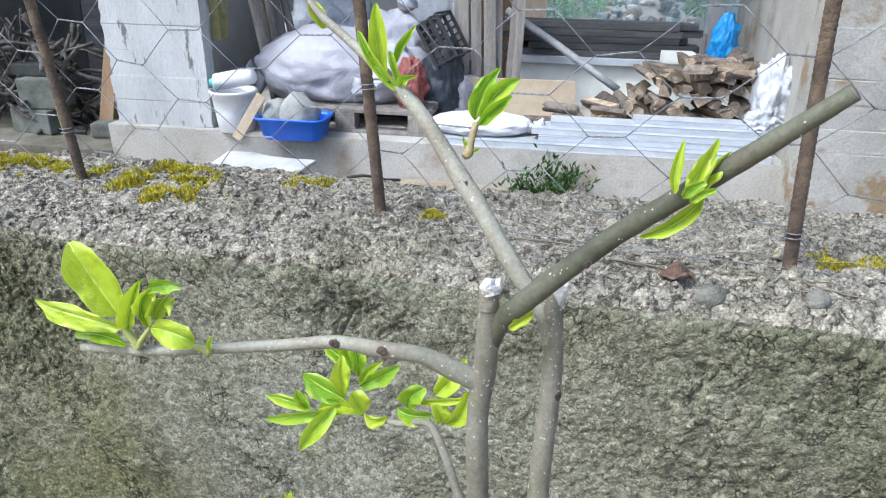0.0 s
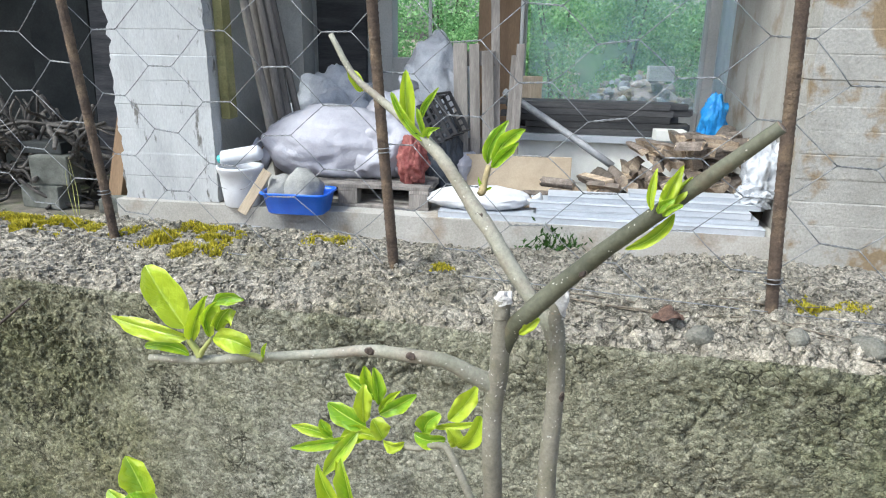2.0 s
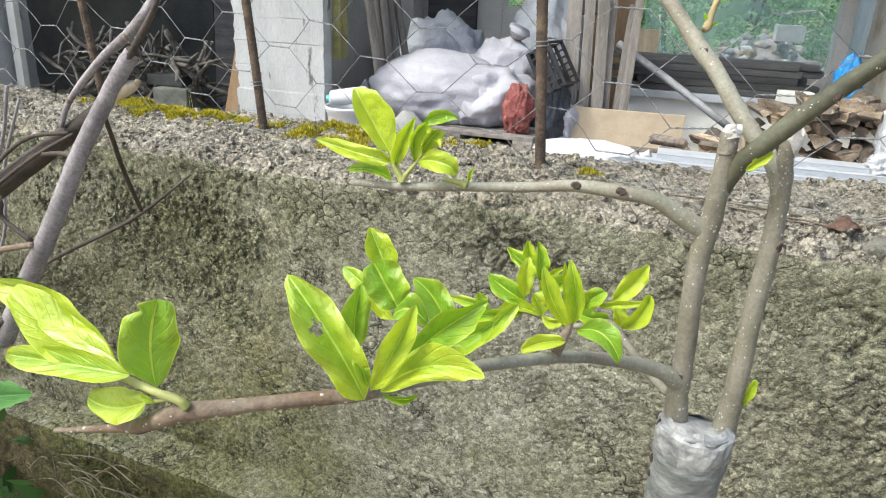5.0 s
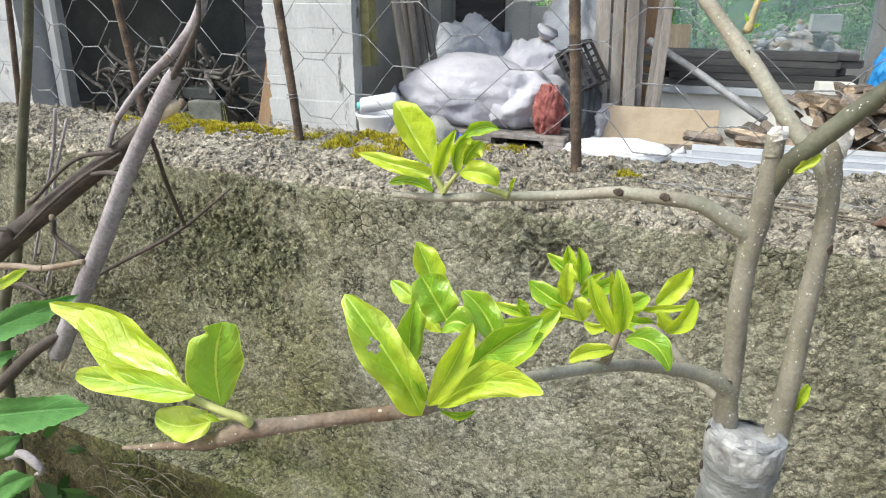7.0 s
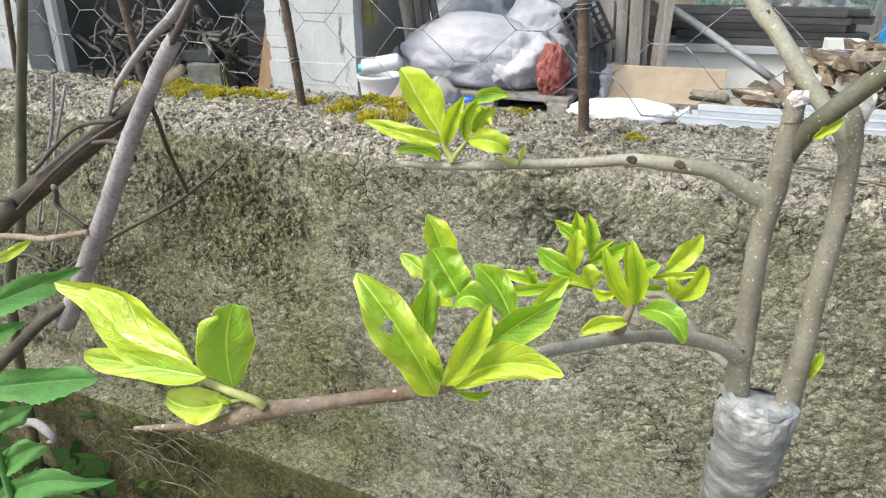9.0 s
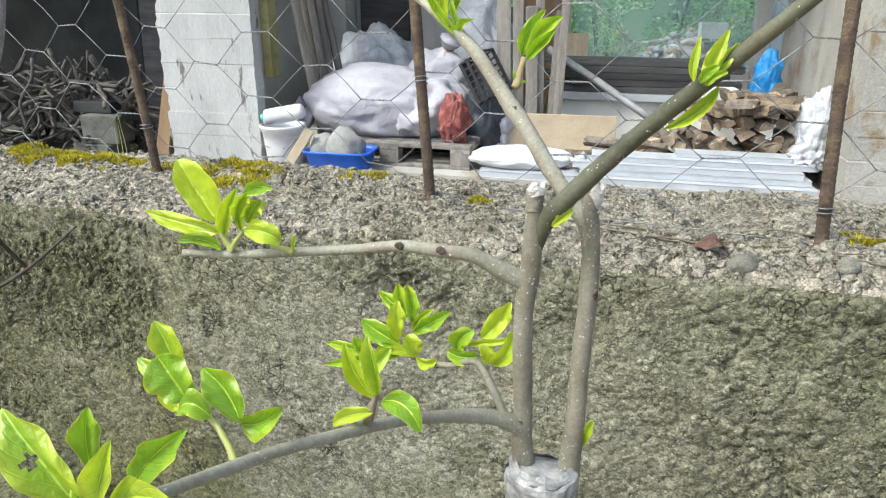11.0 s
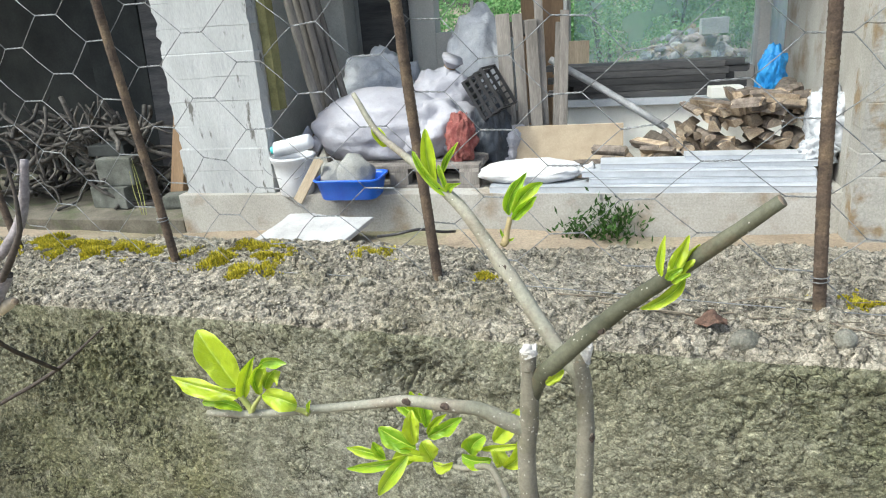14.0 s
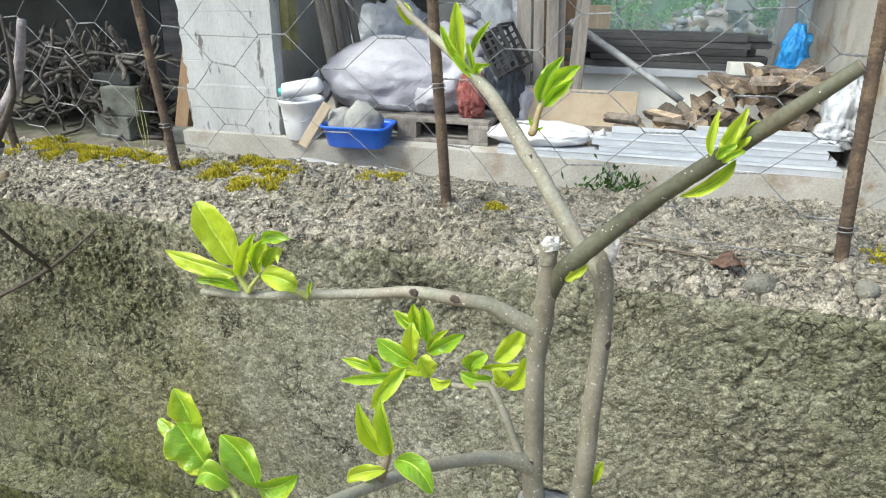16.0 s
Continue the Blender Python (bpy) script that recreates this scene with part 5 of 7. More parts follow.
leaf(middle_branch, (0.1554, -0.2710, 1.2611), (0.1610, -0.2729, 1.2679), (0.1686, -0.2748, 1.2743), (-0.0010, -0.0033, 0.0020), (0.0026, -0.0027, -0.0014))
leaf(middle_branch, (0.1527, -0.2720, 1.2498), (0.1510, -0.2734, 1.2536), (0.1495, -0.2720, 1.2567), (-0.0004, -0.0010, -0.0002), (0.0009, -0.0006, 0.0004))
leaf(middle_branch, (0.1527, -0.2720, 1.2504), (0.1548, -0.2734, 1.2517), (0.1563, -0.2720, 1.2523), (-0.0001, -0.0007, 0.0006), (0.0005, -0.0005, -0.0006))
leaf(middle_branch, (0.0803, -0.2480, 1.2911), (0.0773, -0.2493, 1.2974), (0.0739, -0.2480, 1.3033), (-0.0010, -0.0026, -0.0009), (0.0025, -0.0010, 0.0008), blunt=1.0)
leaf(middle_branch, (0.0817, -0.2489, 1.2914), (0.0806, -0.2498, 1.2971), (0.0772, -0.2498, 1.3019), (-0.0007, -0.0021, -0.0006), (0.0021, -0.0008, 0.0007), blunt=1.0)
leaf(right_branch, (0.2275, -0.3290, 1.2607), (0.2267, -0.3270, 1.2667), (0.2281, -0.3250, 1.2755), (-0.0014, -0.0015, 0.0004), (0.0016, -0.0014, 0.0000))
leaf(right_branch, (0.2308, -0.3310, 1.2608), (0.2323, -0.3310, 1.2673), (0.2364, -0.3300, 1.2779), (-0.0022, -0.0036, 0.0014), (0.0027, -0.0035, -0.0006), wave=1.6)
leaf(right_branch, (0.2329, -0.3300, 1.2614), (0.2358, -0.3290, 1.2671), (0.2401, -0.3270, 1.2736), (-0.0016, -0.0027, 0.0014), (0.0020, -0.0027, -0.0009))
leaf(right_branch, (0.2297, -0.3320, 1.2605), (0.2310, -0.3339, 1.2639), (0.2345, -0.3349, 1.2666), (-0.0012, -0.0014, 0.0014), (0.0012, -0.0017, -0.0008), blunt=1.0)
leaf(right_branch, (0.2313, -0.3329, 1.2599), (0.2337, -0.3349, 1.2630), (0.2375, -0.3349, 1.2650), (-0.0008, -0.0012, 0.0013), (0.0008, -0.0015, -0.0008), blunt=1.0)
leaf(right_branch, (0.2358, -0.3221, 1.2589), (0.2299, -0.3202, 1.2492), (0.2194, -0.3202, 1.2428), (0.0017, -0.0035, -0.0010), (-0.0017, -0.0027, 0.0025))
leaf(stem_a, (0.1794, -0.3120, 1.1984), (0.1833, -0.3134, 1.2023), (0.1879, -0.3120, 1.2069), (-0.0012, -0.0012, 0.0020), (0.0017, -0.0018, -0.0007), blunt=1.0)
leaf(stem_b, (0.1978, -0.2970, 1.0850), (0.1999, -0.2983, 1.0927), (0.2022, -0.2970, 1.1003), (-0.0023, -0.0015, 0.0019), (0.0020, -0.0026, 0.0004), blunt=1.0)
leaf(stem_b, (0.1975, -0.2970, 1.0856), (0.1966, -0.2983, 1.0910), (0.1971, -0.2970, 1.0948), (-0.0010, -0.0012, 0.0006), (0.0009, -0.0012, 0.0008))


# ---- dead canes and weeds beside the sapling ----
canes = thing("dead_rose_cane", pose(0, 0, 0), "leafless grey thorny canes leaning before the wall", "shrub")


def cane_bud(place, seed):
    """A swollen bud or a torn twig base on a cane."""
    bm = bmesh.new()
    blob(bm, (0.0042, 0.004, 0.0046), seed + 2, 0.35, 2.2, 2, 0.1)
    part("bud", bm, M_BARK_RED, canes).location = Vector(place) - Vector((0, 0, 0.0023))


stem("cane", canes, [(-0.3089, -0.3315, 0.9962, 0.00706), (-0.3046, -0.3310, 1.0033, 0.00725), (-0.2696, -0.3260, 1.0580, 0.00670), (-0.2423, -0.3180, 1.1049, 0.00631), (-0.2212, -0.3100, 1.1471, 0.00583), (-0.2006, -0.3020, 1.1825, 0.00541), (-0.1836, -0.2960, 1.2085, 0.00527), (-0.1775, -0.2940, 1.2168, 0.00463)], M_DEAD, 21, 0, M_DEAD_DARK)
stem("twig", canes, [(-0.1830, -0.2970, 1.2058, 0.00182), (-0.1759, -0.2970, 1.2161, 0.00220), (-0.1656, -0.2960, 1.2285, 0.00236), (-0.1566, -0.2940, 1.2420, 0.00174), (-0.1544, -0.2920, 1.2502, 0.00155), (-0.1562, -0.2880, 1.2693, 0.00117), (-0.1601, -0.2850, 1.2911, 0.00079)], M_DEAD_DARK, 35)
stem("cane", canes, [(-0.2534, -0.2960, 1.1614, 0.00160), (-0.2427, -0.2940, 1.1805, 0.00202), (-0.2114, -0.2910, 1.2091, 0.00256), (-0.1844, -0.2880, 1.2282, 0.00327), (-0.1658, -0.2850, 1.2464, 0.00339), (-0.1576, -0.2820, 1.2645, 0.00296), (-0.1530, -0.2780, 1.2883, 0.00237)], M_DEAD, 36)
stem("cane", canes, [(-1.0234, -0.3600, 0.6667, 0.02288), (-0.5530, -0.3300, 0.9594, 0.01340), (-0.3996, -0.3100, 1.0616, 0.00974), (-0.3233, -0.3000, 1.1109, 0.00819), (-0.2718, -0.2920, 1.1443, 0.00711), (-0.2316, -0.2850, 1.1713, 0.00581), (-0.2149, -0.2820, 1.1858, 0.00348)], M_DEAD_DARK, 22)
stem("twig", canes, [(-0.3385, -0.3120, 1.1118, 0.00207), (-0.3286, -0.3110, 1.1167, 0.00153), (-0.2968, -0.3060, 1.1417, 0.00146), (-0.2746, -0.3020, 1.1532, 0.00141), (-0.2445, -0.2970, 1.1584, 0.00158)], M_DEAD_DARK, 29)
stem("twig", canes, [(-0.3563, -0.3180, 1.0808, 0.00112), (-0.3115, -0.3120, 1.1140, 0.00122), (-0.2731, -0.3060, 1.1395, 0.00132), (-0.2365, -0.3000, 1.1591, 0.00125)], M_DEAD_DARK, 30)
stem("twig", canes, [(-0.2645, -0.3050, 1.1421, 0.00139), (-0.2440, -0.3060, 1.1457, 0.00180), (-0.2217, -0.3110, 1.1472, 0.00173)], M_DEAD_DARK, 31)
stem("twig", canes, [(-0.2057, -0.2980, 1.1730, 0.00148), (-0.2178, -0.2850, 1.1563, 0.00154), (-0.2663, -0.2400, 1.1161, 0.00176), (-0.3479, -0.1600, 1.0472, 0.00183)], M_DEAD_DARK, 23)
stem("twig", canes, [(-0.3591, -0.3380, 1.0648, 0.00240), (-0.3245, -0.3360, 1.0699, 0.00254), (-0.3009, -0.3340, 1.0720, 0.00246), (-0.2581, -0.3280, 1.0836, 0.00208)], M_BARK_RED, 26)
stem("twig", canes, [(-0.2824, -0.3300, 1.1138, 0.00141), (-0.2812, -0.3300, 1.1097, 0.00165), (-0.2837, -0.3290, 1.0986, 0.00166), (-0.2617, -0.3260, 1.0849, 0.00186)], M_DEAD_DARK, 27)
stem("twig", canes, [(-0.4226, -0.3600, 0.9185, 0.00619), (-0.3748, -0.3500, 0.9562, 0.00518), (-0.3255, -0.3430, 0.9975, 0.00450), (-0.2953, -0.3340, 1.0191, 0.00328)], M_DEAD_DARK, 28)
stem("twig", canes, [(-0.3809, -0.3200, 1.0858, 0.00248), (-0.3658, -0.3180, 1.0868, 0.00216), (-0.3627, -0.3160, 1.0800, 0.00162)], M_DEAD_DARK, 32)
stem("twig", canes, [(-0.3934, -0.2400, 1.1697, 0.00144), (-0.4102, -0.2400, 1.1281, 0.00149), (-0.4324, -0.2450, 1.0784, 0.00124), (-0.4595, -0.2500, 1.0179, 0.00130)], M_DEAD, 37)
stem("twig", canes, [(-0.4113, -0.2200, 1.1554, 0.00120), (-0.4435, -0.2250, 1.0885, 0.00158), (-0.4516, -0.2300, 1.0306, 0.00130), (-0.4649, -0.2400, 0.9887, 0.00133)], M_DEAD, 38)
stem("twig", canes, [(-0.4342, -0.3100, 1.0164, 0.00152), (-0.3789, -0.3100, 1.0335, 0.00170), (-0.3432, -0.3120, 1.0316, 0.00135)], M_DEAD_DARK, 39)
stem("twig", canes, [(-0.752, -0.142, 0.808, 0.00240), (-0.549, -0.138, 0.938, 0.00228), (-0.401, -0.13, 1.019, 0.00204), (-0.318, -0.122, 1.079, 0.00084)], M_DEAD_DARK, 24)
stem("cut_stub", canes, [(-0.1953, -0.2970, 1.1866, 0.00270), (-0.1916, -0.2960, 1.1898, 0.00351), (-0.1845, -0.2940, 1.1945, 0.00409), (-0.1800, -0.2920, 1.1968, 0.00244)], M_WOOD_PALE, 33, label="pale freshly cut cane end")
stem("cut_stub", canes, [(-0.3018, -0.3310, 0.9989, 0.00129), (-0.3054, -0.3310, 0.9918, 0.00209), (-0.3114, -0.3310, 0.9818, 0.00132)], M_WOOD_PALE, 34)
cane_bud((-0.3376, -0.3120, 1.1124), 0)
cane_bud((-0.2818, -0.3300, 1.1139), 1)
cane_bud((-0.2203, -0.3130, 1.1471), 2)
cane_bud((-0.2579, -0.3290, 1.0840), 3)
cane_bud((-0.2992, -0.3350, 1.0727), 4)
cane_bud((-0.2427, -0.2950, 1.1802), 5)
cane_bud((-0.1738, -0.2960, 1.1985), 6)
cane_bud((-0.1869, -0.2900, 1.2254), 7)
tagged(stem("green_cane", None, [(-0.80, -0.2, -0.05, 0.0068), (-0.667, -0.2, 0.794, 0.0066), (-0.58, -0.2, 0.984, 0.0057), (-0.523, -0.2, 1.117, 0.0049), (-0.468, -0.2, 1.245, 0.0043), (-0.42, -0.2, 1.40, 0.0038)], M_BARK_GREEN, 25), "slender greenish upright cane before the wall", "cane")
nettle = thing("nettle", pose(0, 0, 0), "green serrated nettle leaves at the wall's foot", "weed")
nettle_stem = stem("stem", nettle, [(-0.36, -0.40, -0.02, 0.004), (-0.33, -0.40, 0.6, 0.003), (-0.30, -0.41, 0.9, 0.0026), (-0.29, -0.405, 1.05, 0.0018)], M_NETTLE, 40)
leaf(nettle_stem, (-0.2720, -0.4050, 1.0551), (-0.2122, -0.4050, 1.0825), (-0.1617, -0.4050, 1.1065), (0.0024, -0.0024, 0.0107), (0.0088, -0.0034, -0.0063), mat=M_NETTLE, serrate=0.1, fat=0.42)
leaf(nettle_stem, (-0.3027, -0.4050, 0.9837), (-0.2187, -0.4058, 1.0167), (-0.1575, -0.4059, 1.0395), (0.0024, 0.0004, 0.0133), (0.0091, -0.0065, -0.0077), mat=M_NETTLE, serrate=0.1, fat=0.42)
leaf(nettle_stem, (-0.3077, -0.4050, 0.9475), (-0.2748, -0.4050, 0.9682), (-0.2494, -0.4050, 0.9847), (0.0009, -0.0018, 0.0101), (0.0089, -0.0025, -0.0046), mat=M_NETTLE, serrate=0.1, fat=0.42)
leaf(nettle_stem, (-0.3318, -0.4056, 0.8961), (-0.2767, -0.4057, 0.9364), (-0.2342, -0.4057, 0.9617), (0.0013, -0.0020, 0.0120), (0.0105, -0.0031, -0.0054), mat=M_NETTLE, serrate=0.1, fat=0.42)
leaf(nettle_stem, (-0.3365, -0.4062, 0.8645), (-0.2537, -0.4071, 0.9214), (-0.1912, -0.4069, 0.9429), (0.0025, -0.0001, 0.0133), (0.0104, -0.0062, -0.0058), mat=M_NETTLE, serrate=0.1, fat=0.42)
leaf(nettle_stem, (-0.3160, -0.4015, 1.0068), (-0.2725, -0.4012, 1.0318), (-0.2400, -0.4009, 1.0499), (0.0015, -0.0024, 0.0101), (0.0091, -0.0025, -0.0046), mat=M_NETTLE, serrate=0.1, fat=0.42)
leaf(nettle_stem, (-0.3771, -0.4020, 0.9045), (-0.3209, -0.4017, 0.9466), (-0.2795, -0.4014, 0.9900), (0.0016, -0.0051, 0.0112), (0.0122, -0.0007, -0.0025), mat=M_NETTLE, serrate=0.1, fat=0.42)
leaf(nettle_stem, (-0.2970, -0.4050, 0.8671), (-0.2431, -0.4050, 0.9052), (-0.2021, -0.4050, 0.9185), (0.0025, -0.0002, 0.0117), (0.0098, -0.0060, -0.0030), mat=M_NETTLE, serrate=0.1, fat=0.42)
leaf(nettle_stem, (-0.2400, -0.4050, 1.0952), (-0.2140, -0.4050, 1.1070), (-0.1907, -0.4050, 1.1198), (0.0020, -0.0019, 0.0043), (0.0046, -0.0016, -0.0016))
tagged(stem("dry_root", None, [(-0.3421, -0.3700, 0.9122, 0.00283), (-0.3218, -0.3700, 0.9230, 0.00328), (-0.3066, -0.3700, 0.9208, 0.00350), (-0.2989, -0.3700, 0.9144, 0.00242), (-0.3082, -0.3700, 0.9081, 0.00136)], M_DEAD, 41), "pale bleached root end among the weeds", "root")


# ---- the shed: structure ----
# height of the unseen ceiling, set by how much light the bays need
TOP = 3.05


def slab(name, m, x0, y0, z0, x1, y1, z1, mat, label, category, bevel=0.006):
    bm = bmesh.new()
    box(bm, x0, y0, z0, x1, y1, z1, bevel)
    ob = part(name, bm, mat, smooth=False)
    ob.matrix_world = m
    return tagged(ob, label, category, kind="structure")


def rough_block(name, x0, y0, z0, x1, y1, z1, mat, label, category, step=0.03, rough=0.012, boards=0.0, seed=1, ragged_left=0.0, ragged_right=0.0):
    """A concrete pier or wall with board marks and broken edges, built as six displaced sheets."""
    bm = bmesh.new()
    box(bm, x0, y0, z0, x1, y1, z1)
    long = max(x1 - x0, z1 - z0, y1 - y0)
    for axis, lo, hi in ((0, x0, x1), (1, y0, y1), (2, z0, z1)):
        n = min(90, int((hi - lo) / step))
        for k in range(1, n):
            c = [0, 0, 0]
            c[axis] = lo + (hi - lo) * k / n
            d = [0, 0, 0]
            d[axis] = 1
            bmesh.ops.bisect_plane(bm, geom=bm.verts[:] + bm.edges[:] + bm.faces[:], plane_co=c, plane_no=d, dist=1e-6)
    if boards:
        for k in range(1, int((z1 - z0) / boards) + 1):
            for off in (-0.006, 0.0, 0.006):
                bmesh.ops.bisect_plane(bm, geom=bm.verts[:] + bm.edges[:] + bm.faces[:], plane_co=(0, 0, k * boards + off), plane_no=(0, 0, 1), dist=1e-6)
    bm.normal_update()
    for v in bm.verts:
        q = v.co * 6 + Vector((seed * 3.3, 0, 0))
        d = rough * noise.fractal(q, 1.0, 2.0, 3)
        if boards:
            k = math.floor(v.co.z / boards)
            joint = abs(v.co.z - round(v.co.z / boards) * boards)
            d = 0.35 * d + 0.0022 * noise.cell(Vector((k * 3.7, seed, 0.5))) - (0.0032 * max(0.0, 0.25 + noise.noise(v.co * 5)) if joint < 0.003 else 0.0)
        n = v.normal
        edge_l = ragged_left * abs(noise.fractal(Vector((v.co.z * 9, v.co.y * 4, seed)), 1.0, 2.0, 3)) * (abs(v.co.x - x0) < 1e-4)
        edge_r = ragged_right * abs(noise.fractal(Vector((v.co.z * 9, v.co.y * 4, seed + 5)), 1.0, 2.0, 3)) * (abs(v.co.x - x1) < 1e-4)
        v.co += n * d + Vector((edge_l - edge_r, 0, 0))
    ob = part(name, bm, mat, smooth=False)
    ob.matrix_world = BUILDING
    return tagged(ob, label, category, kind="structure")


rough_block("floor", -2.96, -0.02, -0.30, 3.2, 2.6, 0.0, M_CONC_TAN, "pale concrete shed floor with a stained front edge", "floor", 0.12, 0.006, seed=9)
rough_block("floor_left", -7.0, -0.02, -0.40, -2.965, 2.6, -0.17, M_FLOOR_DIRT, "dirty dark floor of the lower left bay", "floor", 0.12, 0.012, seed=19)
rough_block("wall_pier_left", -2.93, 0.03, 0.0, -2.295, 0.13, TOP, M_PIER, "whitish board-marked concrete pier with chipped edges", "wall", 0.035, 0.01, 0.145, 2, 0.05, 0.015)
rough_block("wall_pier_far_left", -5.75, 0.03, -0.3, -5.05, 0.45, TOP, M_CONC, "whitish board-marked concrete pier", "wall", 0.06, 0.01, 0.145, 3)
rough_block("wall_right", 0.91, -0.17, -0.30, 1.60, 0.0, TOP, M_WALL_DAMP, "board-marked concrete wall stained brown near the ground", "wall", 0.04, 0.008, 0.118, 4, 0.0, 0.06)
rough_block("wall_return", 0.0, 0.0, 0.0, 0.16, 1.92, TOP, M_CONC_TAN, "pale concrete side wall of the shed bay", "wall", 0.08, 0.006, 0.0, 5).matrix_world = at(0.93, 0.003, 0, 0, 0, -1.5)
# dark wall added where the view past the right wall is dark
slab("wall_far_right", BUILDING, 1.66, 0.5, 0.0, 3.2, 0.7, TOP, M_CONC_DARK, "dark wall added for the darkness beyond the right wall", "wall")
slab("wall_back_left", BUILDING, -7.0, 1.6, -0.3, -3.02, 1.8, TOP, M_CONC_DARK, "near-black back wall of the left bay, its shade in the colour", "wall")
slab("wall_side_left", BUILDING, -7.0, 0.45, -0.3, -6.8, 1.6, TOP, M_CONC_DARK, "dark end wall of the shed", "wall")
slab("wall_divider", BUILDING, -3.02, 0.9, -0.3, -2.88, 2.3, TOP, M_PLASTER, "plastered divider wall between the bays", "wall")
slab("wall_back_a", BUILDING, -2.88, 2.3, 0.0, -1.76, 2.5, TOP, M_PLASTER, "grey plastered back wall", "wall")
slab("wall_back_b", BUILDING, -1.76, 2.3, 0.0, -0.97, 2.5, 0.82, M_PLASTER, "grey plastered back wall below the rear opening", "wall")
slab("wall_back_c", BUILDING, -0.97, 2.3, 0.0, -0.60, 2.5, TOP, M_PLASTER, "grey plastered back wall between the openings", "wall")
slab("wall_back_d", BUILDING, -0.60, 2.3, 0.0, 0.86, 2.5, 0.42, M_PLASTER, "grey plastered back wall below the rear opening", "wall")
slab("wall_back_e", BUILDING, 0.86, 2.25, 0.0, 0.945, 2.5, TOP, M_PLASTER, "grey post of the rear opening", "wall")
slab("wall_back_f", BUILDING, -1.76, 2.3, 2.1, 0.86, 2.5, TOP, M_PLASTER, "grey plastered lintel over the rear openings", "wall")
# ceiling and roof are out of view, added and sized to control the light
slab("ceiling", BUILDING, -7.0, -0.02, TOP, 3.2, 2.5, TOP + 0.16, M_CONC, "unseen flat concrete ceiling slab added to shade the bays", "ceiling")
slab("roof", BUILDING, -7.2, -0.15, TOP + 0.164, 3.4, 2.52, TOP + 0.3, M_CONC_TAN, "unseen flat concrete roof slab, its reach set for the light", "roof")
slab("window_frame_post", BUILDING, -0.627, 1.95, 0.0, -0.60, 1.99, 2.1, M_FRAME, "white painted frame post of the rear opening", "window")
slab("trim_pier", BUILDING, -2.74, 2.02, 0.0, -2.48, 2.29, TOP, M_PLASTER, "plastered pilaster on the back wall", "wall")
# dark panel added in place of the unlit gap beside the pilaster
slab("door_1", BUILDING, -2.42, 2.22, 0.0, -1.98, 2.29, 2.0, M_WOOD_DARK, "dark panel standing in for a dark gap at the back wall", "door")
slab("panel_brown", BUILDING, -0.96, 1.95, 0.0, -0.63, 2.0, 1.9, M_WOOD_BROWN, "brown wooden panel leaning at the rear opening", "panel")
bm = bmesh.new()
tube(bm, [(0, 0, 0, 0.016), (0, 0, 0.6, 0.016), (0, 0, 1.3, 0.016)], 10, 2)
ob = part("window_pole", bm, M_FRAME)
ob.matrix_world = at(-1.42, 2.28, 0.82)
tagged(ob, "thin white pole in the rear opening", "pole", kind="structure")


# ---- the shed: things ----
def board_thing(name, m, sx, sy, sz, mat, label, category, group="", bevel=0.004):
    """A single plank or block, its base at the pose."""
    bm = bmesh.new()
    box(bm, -sx / 2, -sy / 2, 0, sx / 2, sy / 2, sz, bevel)
    for v in bm.verts:
        v.co += Vector((0.3, 1, 0)) * 0.004 * math.sin(v.co.z * 5 + v.co.x * 3)
    ob = part(name, bm, mat, smooth=False)
    ob.matrix_world = m
    return tagged(ob, label, category, group)


def bucket():
    ob = thing("bucket", at(-2.14, 0.03, 0), "white plastic bucket beside the concrete pier", "bucket")
    bm = bmesh.new()
    rows = [(0.0, 0.098), (0.006, 0.104), (0.12, 0.117), (0.20, 0.126), (0.205, 0.134), (0.222, 0.135), (0.226, 0.139), (0.24, 0.139), (0.241, 0.131), (0.20, 0.123), (0.02, 0.10)]
    rings = []
    for z, r in rows:
        rings.append([bm.verts.new((r * math.cos(a * 0.19635), r * math.sin(a * 0.19635), z)) for a in range(32)])
    for a, b in zip(rings, rings[1:]):
        for k in range(32):
            bm.faces.new((a[k], a[(k + 1) % 32], b[(k + 1) % 32], b[k]))
    bm.faces.new(rings[0][::-1])
    bm.faces.new(rings[-1])
    part("pail", bm, M_BUCKET, ob)
    bm = bmesh.new()
    tube(bm, [(0.138 * math.cos(a), -0.02 + 0.138 * math.sin(a) * 0.25 - 0.12, 0.21 - 0.1 * math.sin(a), 0.002) for a in np.linspace(0.1, 3.04, 14)], 6, 2)
    part("handle", bm, M_METAL, ob)
    roll = thing("plastic_bottle", at(-2.10, 0.02, 0.252, 0, -9, 10), "white plastic canister lying across the bucket", "bottle")
    bm = bmesh.new()
    tube(bm, [(-0.13, 0, 0.05, 0.03), (-0.125, 0, 0.05, 0.042), (-0.11, 0, 0.05, 0.048), (0.06, 0, 0.055, 0.048), (0.10, 0, 0.058, 0.042), (0.115, 0, 0.06, 0.02)], 18, 4)
    part("body", bm, M_BUCKET, roll)
    bm = bmesh.new()
    tube(bm, [(-0.155, 0, 0.05, 0.022), (-0.15, 0, 0.05, 0.024), (-0.128, 0, 0.05, 0.024)], 14, 2)
    part("cap", bm, M_TEAL, roll, "teal screw cap")
    board_thing("offcut", at(-2.05, -0.17, 0.0, -8, 32, 8), 0.055, 0.022, 0.29, M_WOOD_PALE, "pale wooden offcut leaning on the bucket", "plank")


